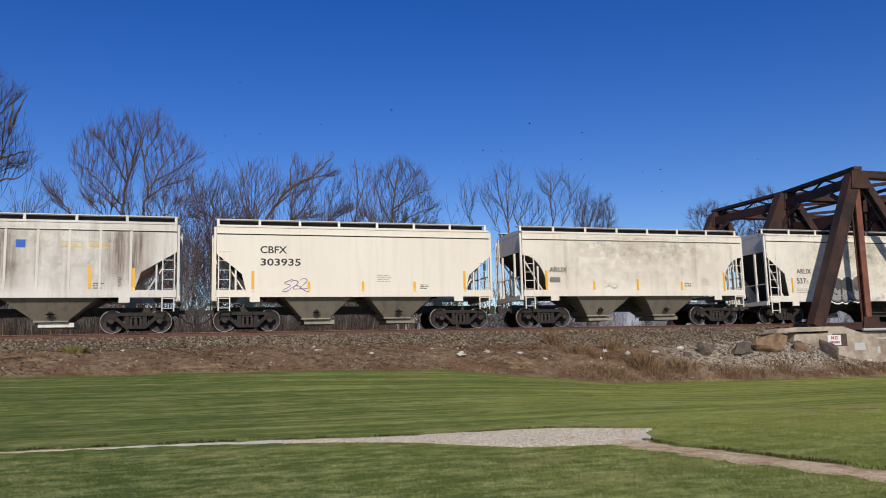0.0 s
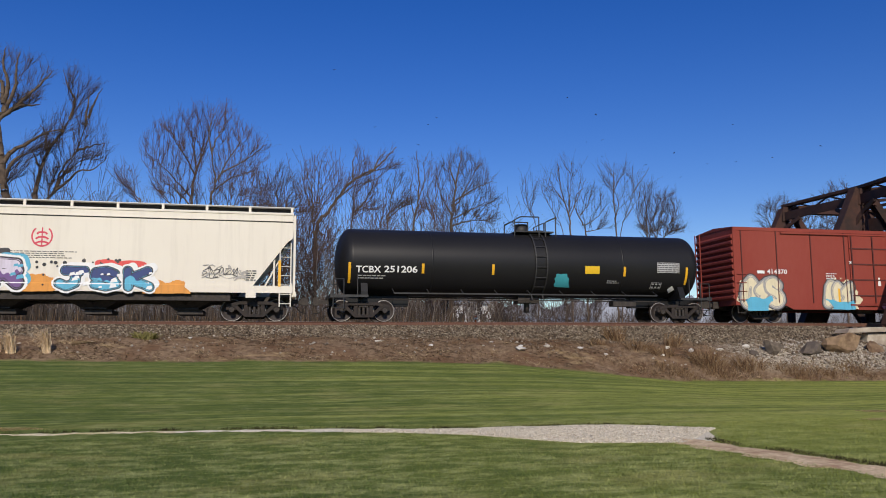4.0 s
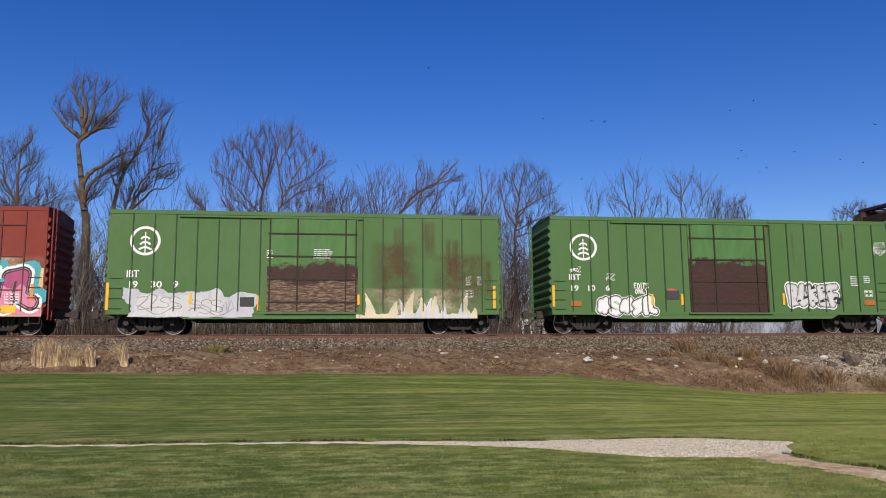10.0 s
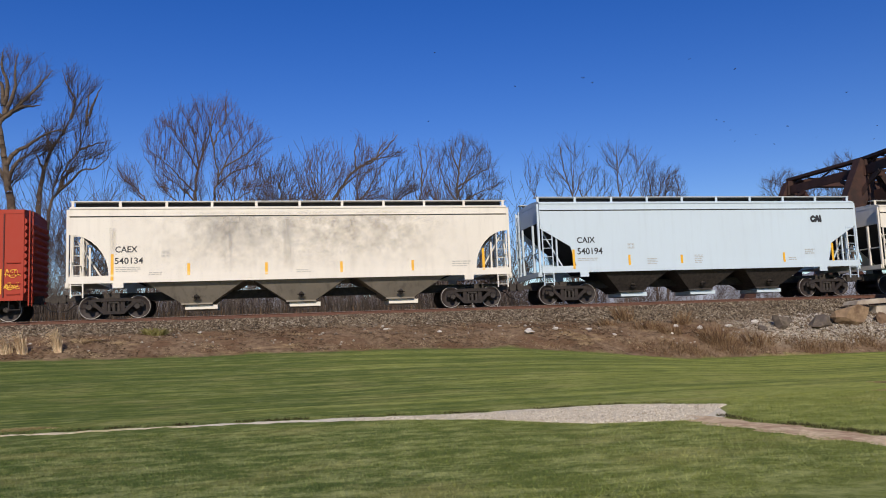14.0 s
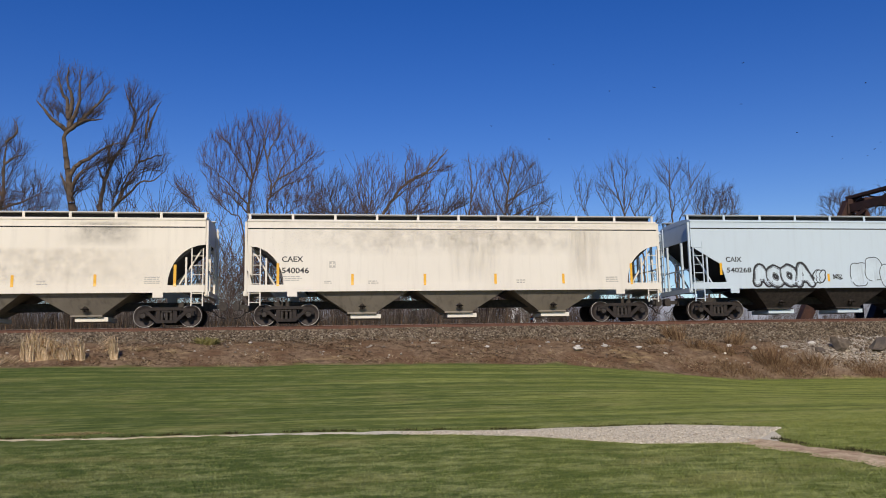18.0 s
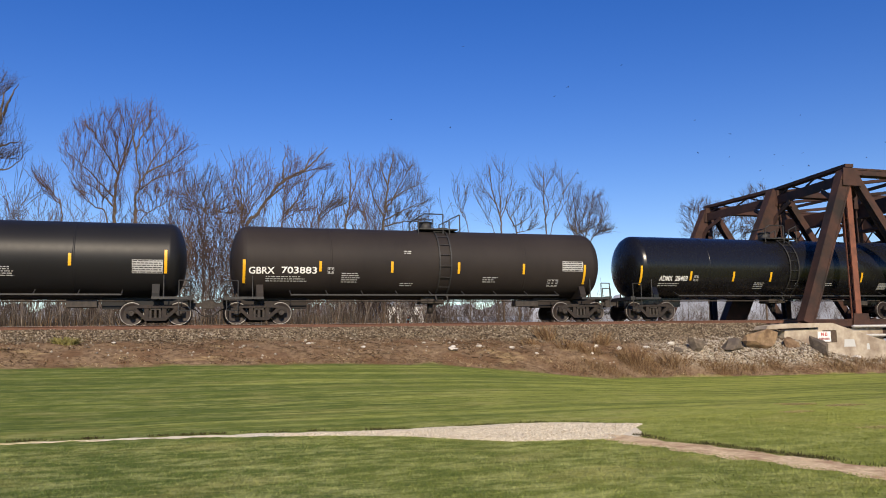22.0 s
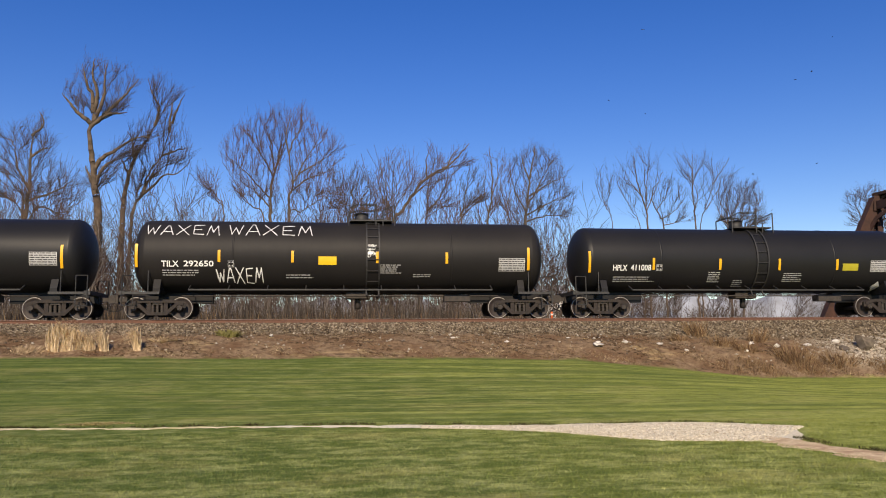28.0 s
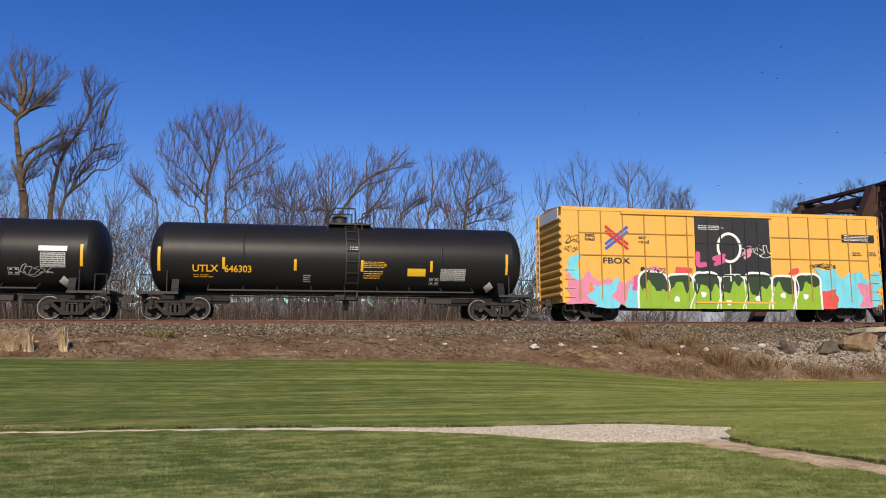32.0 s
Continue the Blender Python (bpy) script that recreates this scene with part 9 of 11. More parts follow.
MARKS["T1"] = (
    ("text", "white", "TCBX", -7.67, 2.04, -6.61, 2.32), ("text", "white", "251206", -6.48, 2.06, -5.05, 2.34),
    ("bar", "yellow", "", -7.99, 1.61, -7.88, 2.45), ("bar", "yellow", "", 7.46, 1.73, 7.59, 2.50),
    ("bar", "yellow", "", -4.85, 2.04, -4.77, 2.45), ("bar", "yellow", "", -1.75, 2.03, -1.66, 2.47),
    ("bar", "yellow", "", 4.41, 2.05, 4.50, 2.48), ("fill", "panel_yellow", "", 2.55, 2.14, 3.24, 2.48),
    ("splash", "teal", "", 0.91, 1.54, 2.02, 2.28), ("table", "white", "", 6.05, 2.24, 7.15, 2.70),
    ("table", "white", "", 5.84, 1.53, 6.36, 1.80), ("diamond", "white", "", 6.73, 1.35, 7.10, 1.67),
    ("lines", "white", "", -7.60, 1.77, -6.14, 1.97), ("lines", "white", "", 3.65, 1.72, 4.26, 1.88),
)
MARKS["B1"] = (
    ("text", "white", "414870", -6.11, 2.26, -5.04, 2.48), ("fill", "white", "", -6.62, 2.27, -6.24, 2.41),
    ("splash", "tanpale", "", -7.83, 0.52, -5.21, 2.34), ("glyphs", "tanpale/soot", "", -7.62, 0.56, -5.21, 2.21),
    ("splash", "skyblue", "", -7.59, 0.51, -5.82, 1.29), ("loop", "white", "", 4.74, 2.74, 5.51, 3.48),
    ("zig", "white", "", 5.51, 2.78, 6.63, 3.52), ("pen", "white", "RED", 2.60, 2.94, 3.45, 3.44),
    ("splash", "white", "", 2.16, 2.29, 4.13, 2.96), ("smear", "white", "", 1.55, 0.85, 7.2, 3.15), ("smear", "white", "", 2.2, 1.6, 4.6, 3.2), ("piece", "brightwhite/greypink/none/none", "SiGZ:0.27", 1.75, 0.62, 6.60, 2.80),
    ("patch", "rust_orange", "", 5.85, 0.87, 7.95, 2.06), ("halfsmear", "tanpale", "", 6.79, 1.62, 7.92, 3.24),
    ("tag", "white", "", 6.58, 3.05, 7.89, 3.56), ("tag", "white", "", 6.78, 2.63, 7.87, 3.01),
    ("tag", "pinkpaint", "", 6.79, 2.31, 7.88, 2.68), ("patch", "white", "", 5.72, 1.27, 6.74, 1.63),
    ("lines", "black", "", 6.11, 1.40, 6.51, 1.54), ("splash", "tanpale", "", -3.17, 0.61, -1.05, 2.26),
    ("glyphs", "tanpale/soot", "", -3.17, 0.58, -1.44, 2.09), ("splash", "skyblue", "", -3.09, 0.59, -1.33, 1.14),
    ("splash", "white", "", -0.20, 1.74, 0.12, 2.34), ("patch", "pinkpaint", "", -0.06, 0.65, 1.64, 0.93),
    ("bar", "yellow", "", -2.33, 0.97, -2.25, 1.61), ("bar", "yellow", "", 0.56, 1.30, 0.64, 1.81),
    ("bar", "yellow", "", 2.34, 1.04, 2.41, 1.50), ("bar", "yellow", "", 4.95, 1.10, 5.04, 1.66),
    ("bar", "yellow", "", 7.77, 1.40, 7.88, 1.93), ("lines", "white", "", -2.96, 2.05, -2.38, 2.36),
    ("tag", "white", "", -1.65, 2.81, -1.53, 2.96),
)
MARKS["B2"] = (
    ("loop", "white", "", -8.50, 3.45, -7.78, 4.03), ("zig", "white", "", -7.83, 3.48, -7.03, 4.06),
    ("text", "white", "DWC", -8.50, 2.54, -7.86, 2.78), ("text", "white", "795", -8.49, 2.07, -7.95, 2.30),
    ("text", "white", "25", -7.59, 2.09, -7.18, 2.33), ("patch", "rust_orange", "", -9.40, 1.03, -8.55, 2.04),
    ("patch", "rust_orange", "", 7.75, 1.06, 9.05, 2.05), ("splash", "soot", "", -1.16, 1.15, 2.57, 2.45),
    ("piece", "silverpale/black/white/greywhite", "DHSA*:0.26", -7.60, 0.70, -0.90, 2.66), ("wild", "greywhite/soot/white/none", "~<*", -1.29, 1.17, -0.25, 2.36),
    ("pen", "greywhite", "NEW_YEARS", -0.43, 1.86, 2.74, 2.32), ("pen", "greywhite", "EVE_2018", -0.38, 1.25, 2.13, 1.71),
    ("piece", "silverpale/black/white/greywhite", "CEROK:0.26", 2.50, 0.66, 7.86, 2.46), ("lines", "white", "", -8.49, 3.11, -7.05, 3.25),
    ("bar", "yellow", "", -8.84, 1.16, -8.72, 2.10), ("bar", "yellow", "", 8.72, 1.07, 8.90, 2.12),
    ("bar", "yellow", "", -6.64, 0.99, -6.51, 1.52), ("bar", "yellow", "", 2.83, 1.00, 2.94, 1.50),
    ("lines", "white", "", -1.93, 3.59, -0.67, 4.60), ("lines", "white", "", 0.59, 3.74, 1.81, 4.61),
    ("lines", "white", "", 0.04, 2.94, 0.44, 3.32), ("lines", "white", "", 1.52, 3.12, 1.79, 3.37),
)
MARKS["H7"] = (
    ("text", "black", "NAHX", -6.92, 2.23, -6.01, 2.50), ("text", "black", "516111", -5.80, 2.24, -4.89, 2.51),
    ("lines", "faint", "", -6.90, 1.79, -5.01, 2.08), ("table", "faint", "", -4.48, 2.23, -4.17, 2.50),
    ("bar", "yellow", "", -7.43, 1.52, -7.31, 2.42), ("bar", "yellow", "", 7.40, 1.56, 7.52, 2.44),
    ("bar", "yellow", "", -4.54, 1.47, -4.46, 1.94), ("bar", "yellow", "", -1.59, 1.49, -1.51, 1.96),
    ("bar", "yellow", "", 1.64, 1.51, 1.73, 1.99), ("bar", "yellow", "", 4.56, 1.52, 4.66, 2.01),
    ("table", "black", "", 4.82, 1.78, 5.22, 2.06), ("lines", "faint", "", 3.89, 1.78, 4.47, 2.03),
    ("lines", "faint", "", 5.57, 1.79, 6.28, 2.07),
)
MARKS["B3"] = (
    ("ragged", "tan", "", -7.89, 0.70, 7.86, 3.01), ("fill", "tan", "", -7.51, 0.88, -7.21, 2.56),
    ("smear", "cream", "", -7.6, 1.4, 1.2, 3.0), ("smear", "cream", "", 0.6, 1.6, 8.0, 3.1), ("ragged", "pinkpaint", "", -7.0, 0.72, 7.84, 1.62), ("domes", "pinkpaint/black/white/magenta/teal", "5", -6.91, 0.74, -1.10, 2.37), ("splash", "pinkpaint", "", -7.02, 0.75, -5.95, 1.78),
    ("splash", "pinkpaint", "", 0.78, 0.67, 2.04, 1.90), ("wild", "pinkpaint/black/white/magenta/teal", "S<W^*:0.25", 1.40, 0.66, 7.86, 2.78),
    ("bar", "orangebar", "", -4.46, 1.39, -4.37, 1.89), ("bar", "orangebar", "", 2.55, 1.20, 2.66, 1.72),
    ("bar", "orangebar", "", 5.55, 0.96, 5.67, 1.72), ("bar", "orangebar", "", 7.42, 1.31, 7.52, 1.96),
    ("bar", "orangebar", "", -0.42, 1.39, -0.33, 1.85), ("text", "white", "SRY", -7.15, 2.61, -6.61, 2.83),
    ("fill", "ladder_tan", "", -7.85, 0.95, -7.25, 2.51), ("tag", "pinkpaint", "", -8.00, 2.90, -7.19, 3.46),
    ("tag", "white", "", -7.95, 2.97, -7.27, 3.37), ("table", "white", "", 6.48, 1.20, 7.01, 1.62),
    ("fill", "panel_yellow", "", 6.38, 0.84, 6.93, 1.13), ("fill", "panel_yellow", "", -7.15, 0.77, -6.67, 1.04),
    ("lines", "white", "", -1.47, 3.24, -1.02, 3.57), ("piece", "magenta/black/white/none", "~^~*:0.26", -0.92, 1.11, 0.78, 1.99),
    ("splash", "soot", "", -1.08, 0.75, 0.90, 1.07), ("tag", "white", "", -0.73, 0.77, 0.79, 0.98),
)
MARKS["B4"] = (
    ("ring", "white", "", -7.10, 3.14, -5.92, 4.33), ("wheat", "white", "", -6.85, 3.24, -6.17, 4.18),
    ("text", "white", "IBT", -7.17, 2.26, -6.70, 2.55), ("text", "white", "19", -7.06, 1.84, -6.73, 2.11),
    ("text", "white", "30", -6.23, 1.85, -5.80, 2.11), ("text", "white", "9", -5.37, 1.85, -5.17, 2.12),
    ("splash", "silver", "", -7.31, 0.65, -1.92, 1.87), ("splash", "greywhite", "", -6.88, 0.70, -3.47, 1.68),
    ("tag", "ashgrey", "", -6.76, 0.83, -5.00, 1.63), ("tag", "ashgrey", "", -4.75, 0.79, -2.96, 1.55),
    ("bar", "yellow", "", -7.94, 0.95, -7.80, 2.04), ("bar", "yellow", "", 7.65, 1.04, 7.79, 1.99),
    ("bar", "yellow", "", -4.74, 1.19, -4.61, 1.63), ("bar", "yellow", "", -2.10, 0.94, -1.92, 1.55),
    ("bar", "yellow", "", 1.97, 1.18, 2.08, 1.60), ("smear", "tanpale", "", 1.9, 0.6, 7.2, 1.9), ("spikes", "tanpale", "", 1.92, 0.62, 6.98, 1.80),
    ("spikes", "greywhite", "", 3.52, 0.62, 6.69, 1.63), ("lines", "white", "", 0.17, 3.06, 0.97, 3.49),
    ("lines", "white", "", -1.73, 3.05, -1.47, 3.43), ("lines", "white", "", 6.50, 1.99, 6.78, 2.40),
    ("lines", "white", "", 6.98, 1.99, 7.23, 2.40), ("table", "white", "", 6.46, 1.50, 6.82, 1.81),
    ("fill", "black", "", -2.75, 1.09, -2.18, 1.48), ("streak", "rust", "", 3.41, 1.93, 3.87, 4.50),
    ("streak", "rust", "", 5.60, 2.07, 6.30, 4.01), ("streak", "rust", "", 7.34, 1.17, 7.68, 3.11),
    ("streak", "rust", "", 4.54, 2.99, 5.26, 4.77), ("smear", "rust", "", 2.4, 0.8, 4.6, 3.9), ("smear", "rust", "", 5.0, 0.8, 7.7, 3.4), ("streak", "rust", "", 2.97, 1.43, 3.24, 2.70),
)
MARKS["B5"] = (
    ("ring", "white", "", -7.08, 3.11, -5.86, 4.28), ("wheat", "white", "", -6.82, 3.23, -6.13, 4.15),
    ("text", "white", "IBT", -7.15, 2.27, -6.63, 2.52), ("text", "white", "19", -7.06, 1.79, -6.74, 2.04),
    ("text", "white", "10", -6.31, 1.80, -5.99, 2.05), ("text", "white", "6", -5.53, 1.81, -5.35, 2.05),
    ("piece", "white/black/white/none", "~S~<*:0.26", -6.02, 0.66, -3.17, 1.65), ("wild", "greywhite/black/white/none", "BUKEF:0.24", 2.79, 1.03, 5.50, 2.23),
    ("pen", "white", "EDITS", -4.26, 1.91, -3.60, 2.16), ("pen", "white", "ONLY", -4.21, 1.68, -3.63, 1.89),
    ("patch", "redpaint", "", -2.84, 1.78, -2.25, 1.92), ("bar", "yellow", "", -7.90, 1.12, -7.80, 2.03),
    ("bar", "yellow", "", 7.73, 1.19, 7.85, 2.17), ("bar", "yellow", "", -2.13, 1.19, -2.02, 1.69),
    ("bar", "yellow", "", 2.63, 1.21, 2.73, 1.73), ("bar", "yellow", "", -3.51, 1.18, -3.38, 1.68),
    ("fill", "rust_orange", "", -7.10, 1.14, -6.63, 1.37), ("fill", "rust_orange", "", 6.56, 1.21, 7.09, 1.44),
    ("tag", "white", "", -7.10, 2.61, -6.61, 2.84), ("tag", "white", "", -5.51, 2.26, -5.11, 2.63),
    ("tag", "white", "", 7.22, 3.50, 7.82, 4.09), ("lines", "white", "", 5.96, 2.06, 6.33, 2.54),
    ("lines", "white", "", 6.62, 2.19, 6.96, 2.55), ("table", "white", "", 6.61, 1.59, 7.00, 1.88),
    ("fill", "soot", "", -2.79, 1.46, -2.20, 1.83), ("streak", "rust", "", 2.03, 4.04, 2.26, 5.00),
    ("streak", "rust", "", 5.62, 3.62, 5.76, 4.59), ("streak", "rust", "", 3.21, 2.87, 3.33, 4.54),
)
MARKS["B6"] = (
    ("patch", "pinkpaint", "", -6.76, 2.17, -5.63, 2.44), ("text", "white", "LR", -6.69, 2.14, -6.24, 2.39),
    ("text", "white", "S", -6.06, 2.15, -5.80, 2.40), ("text", "white", "22", -6.72, 1.80, -6.33, 2.03),
    ("text", "white", "97", -6.05, 1.81, -5.68, 2.03), ("splash", "navy", "", -5.30, 0.72, 4.40, 2.62),
    ("dots", "skyblue", "", -5.21, 1.99, 4.42, 2.60),
    ("dots", "white", "", -5.21, 2.08, 4.42, 2.64), ("dots", "white", "", -5.32, 2.22, 4.42, 2.60),
    ("piece", "ashgrey/purple_dark/navy/salmon", "CRASH:0.27", -5.18, 0.67, 4.10, 2.45), ("splash", "tanpale", "", 2.87, 1.74, 3.77, 2.45),
    ("dots", "white", "", 2.64, 1.74, 3.94, 2.36), ("dots", "skyblue", "", -5.77, 1.27, -5.18, 1.72),
    ("tag", "white", "", -4.23, 2.56, -3.61, 2.83), ("tag", "pinkpaint", "", -3.30, 2.57, -2.76, 2.84),
    ("piece", "pinkpaint/soot/white/skyblue", "*O~:0.34", 5.15, 1.02, 6.80, 2.12), ("bar", "yellow", "", -6.97, 1.12, -6.82, 2.09),
    ("bar", "yellow", "", 6.85, 1.10, 6.99, 2.13), ("bar", "yellow", "", -4.03, 1.05, -3.92, 1.55),
    ("bar", "yellow", "", -1.33, 1.06, -1.23, 1.57), ("bar", "yellow", "", 1.70, 1.07, 1.82, 1.59),
    ("bar", "yellow", "", 3.94, 1.08, 4.08, 1.60), ("tag", "white", "", -4.23, 2.56, -3.74, 2.83),
    ("tag", "white", "", -2.44, 2.58, -1.94, 2.86), ("lines", "white", "", -6.68, 1.35, -6.38, 1.55),
    ("lines", "white", "", -6.01, 1.35, -5.77, 1.56), ("table", "white", "", 5.59, 1.38, 5.97, 1.66),
)
MARKS["B7"] = (
    ("text", "white", "LR", -6.74, 1.97, -6.38, 2.19), ("text", "white", "S", -6.21, 1.97, -6.02, 2.19),
    ("text", "white", "74", -6.75, 1.52, -6.37, 1.75), ("text", "white", "85", -6.16, 1.52, -5.84, 1.74),
    ("patch", "white", "", 1.94, 0.60, 5.43, 0.91), ("splash", "cream", "", 5.37, 0.69, 6.42, 1.93),
    ("dots", "black", "", 5.57, 1.26, 6.17, 1.45), ("bar", "yellow", "", -7.16, 1.00, -7.06, 1.95),
    ("bar", "yellow", "", 7.04, 1.03, 7.13, 1.99), ("bar", "yellow", "", 2.32, 1.09, 2.41, 1.63),
    ("bar", "yellow", "", 4.56, 1.11, 4.65, 1.61), ("bar", "yellow", "", -2.05, 1.04, -1.94, 1.49),
    ("lines", "white", "", -2.45, 2.37, -1.89, 3.15), ("lines", "white", "", -6.70, 1.16, -5.86, 1.36),
    ("tag", "yellow", "", 7.24, 1.67, 7.79, 1.99), ("tag", "yellow", "", 7.23, 1.21, 7.77, 1.50),
    ("table", "white", "", 6.50, 1.51, 6.94, 1.97), ("fill", "soot", "", 0.57, 1.69, 1.49, 1.99),
    ("table", "white", "", -5.06, 1.80, -4.82, 2.05), ("piece", "greywhite/black/none/white", "A:0.36", -5.22, 0.69, -3.16, 1.99),
    ("piece", "greywhite/black/none/white", "i:0.40", -3.57, 0.69, -2.37, 2.28),
)
MARKS["H8"] = (
    ("smear", "soot", "", -4.6, 2.6, -0.2, 4.15), ("smear", "dinge", "", -8.0, 1.5, 8.0, 4.2), ("smear", "dinge", "", -1.0, 2.4, 6.0, 4.2),
    ("text", "black", "CAEX", -7.16, 2.55, -6.33, 2.80), ("text", "black", "540134", -7.18, 2.10, -6.12, 2.35),
    ("table", "faint", "", -5.43, 2.34, -5.14, 2.57), ("bar", "yellow", "", -7.32, 1.46, -7.22, 2.50),
    ("bar", "yellow", "", 7.66, 1.57, 7.78, 2.50), ("bar", "yellow", "", -4.45, 1.61, -4.37, 2.08),
    ("bar", "yellow", "", -1.43, 1.58, -1.35, 2.06), ("bar", "yellow", "", 1.60, 1.60, 1.68, 2.04),
    ("bar", "yellow", "", 4.59, 1.60, 4.67, 2.04), ("streak", "dinge", "", -3.14, 1.54, -2.60, 3.96),
    ("streak", "dinge", "", -0.74, 1.65, -0.24, 3.96), ("streak", "dinge", "", -7.41, 2.33, -7.10, 3.57),
    ("lines", "faint", "", -5.91, 1.64, -5.38, 1.77), ("lines", "faint", "", -0.20, 1.61, 0.41, 1.77),
    ("lines", "faint", "", 6.33, 1.71, 7.16, 2.00), ("lines", "faint", "", -7.14, 1.78, -6.16, 2.00),
)
MARKS["H9"] = (
    ("text", "black", "CAIX", -6.27, 2.65, -5.41, 2.92), ("text", "black", "540194", -6.28, 2.14, -5.09, 2.44),
    ("bar", "yellow", "", -6.52, 1.52, -6.40, 2.37), ("bar", "yellow", "", -3.87, 1.63, -3.78, 2.09),
    ("bar", "yellow", "", -1.31, 1.67, -1.22, 2.05), ("table", "faint", "", -3.87, 2.38, -3.56, 2.60),
    ("lines", "faint", "", -6.28, 1.85, -5.22, 2.01), ("lines", "faint", "", -2.96, 1.64, -2.44, 1.94),
    ("lines", "faint", "", -0.62, 1.65, -0.18, 2.06), ("piece", "black/black/none/none", "C^I:0.22", 5.52, 3.47, 6.18, 3.83),
    ("bar", "yellow", "", 6.54, 1.63, 6.62, 2.48), ("bar", "yellow", "", 3.92, 1.63, 4.02, 2.07),
    ("lines", "faint", "", 5.09, 1.97, 5.67, 2.24), ("lines", "faint", "", 4.21, 1.69, 4.69, 1.86),
)
MARKS["H10"] = (
    ("smear", "dinge", "", -8.0, 3.0, 8.0, 4.2), ("streak", "dinge", "", -6.0, 1.6, -3.6, 4.1), ("streak", "dinge", "", 0.6, 1.6, 2.9, 4.1), ("streak", "dinge", "", 4.4, 1.6, 6.2, 4.1),
    ("text", "black", "SAMX", -6.88, 2.56, -5.92, 2.79), ("text", "black", "11467", -6.89, 2.07, -6.12, 2.30),
    ("table", "faint", "", -5.76, 2.12, -5.47, 2.42), ("bar", "yellow", "", -7.31, 1.55, -7.22, 2.56),
    ("bar", "yellow", "", 7.41, 1.54, 7.51, 2.54), ("bar", "yellow", "", -4.10, 1.62, -4.03, 2.09),
    ("bar", "yellow", "", -1.33, 1.65, -1.26, 2.10), ("bar", "yellow", "", 1.49, 1.63, 1.56, 2.11),
    ("bar", "yellow", "", 4.21, 1.61, 4.29, 2.09), ("table", "black", "", 5.91, 1.72, 6.28, 1.92),
    ("lines", "faint", "", 6.72, 1.64, 7.30, 1.81), ("lines", "faint", "", -6.88, 1.64, -6.02, 1.89),
    ("lines", "faint", "", 2.40, 1.62, 3.07, 1.79),
)
MARKS["H11"] = (
    ("streak", "soot", "", -3.6, 3.0, -0.8, 4.25), ("smear", "soot", "", 3.2, 3.2, 6.4, 4.25), ("streak", "dinge", "", -1.8, 1.6, 0.4, 4.1), ("smear", "dinge", "", -8.0, 1.5, 8.0, 3.2),
    ("text", "black", "CAEX", -7.34, 2.55, -6.48, 2.80), ("text", "black", "540015", -7.33, 2.08, -6.25, 2.34),
    ("table", "faint", "", -5.43, 2.33, -5.16, 2.58), ("bar", "yellow", "", -7.51, 1.55, -7.39, 2.52),
    ("bar", "yellow", "", 7.58, 1.60, 7.69, 2.48), ("bar", "yellow", "", -4.49, 1.58, -4.42, 2.05),
    ("bar", "yellow", "", -1.47, 1.60, -1.37, 2.07), ("bar", "yellow", "", 1.51, 1.61, 1.60, 2.08),
    ("bar", "yellow", "", 4.56, 1.62, 4.65, 2.10), ("lines", "faint", "", -7.32, 1.76, -6.51, 1.99),
    ("lines", "faint", "", -5.65, 1.63, -5.33, 1.77), ("lines", "faint", "", 6.47, 1.70, 7.12, 2.01),
    ("lines", "faint", "", -3.77, 1.63, -3.36, 1.75), ("lines", "faint", "", 2.45, 1.66, 2.86, 1.87),
)
MARKS["H12"] = (
    ("smear", "dinge", "", -8.0, 2.8, 8.0, 4.25), ("streak", "dinge", "", -0.6, 1.6, 1.8, 4.1), ("streak", "dinge", "", 4.6, 1.6, 6.2, 4.1),
    ("text", "black", "CAEX", -7.42, 2.58, -6.56, 2.81), ("text", "black", "540046", -7.42, 2.11, -6.33, 2.35),
    ("table", "faint", "", -5.50, 2.34, -5.25, 2.60), ("bar", "yellow", "", -7.62, 1.59, -7.53, 2.53),
    ("bar", "yellow", "", 7.48, 1.59, 7.58, 2.50), ("bar", "yellow", "", -4.60, 1.61, -4.51, 2.08),
    ("bar", "yellow", "", -1.59, 1.59, -1.49, 2.07), ("bar", "yellow", "", 1.43, 1.62, 1.53, 2.06),
    ("bar", "yellow", "", 4.41, 1.63, 4.51, 2.05), ("lines", "faint", "", -7.39, 1.79, -6.58, 2.02),
    ("lines", "faint", "", -5.71, 1.67, -5.39, 1.81), ("lines", "faint", "", 6.36, 1.67, 6.97, 1.94),
    ("lines", "faint", "", -3.90, 1.65, -3.43, 1.82), ("lines", "faint", "", 2.39, 1.64, 2.78, 1.84),
)
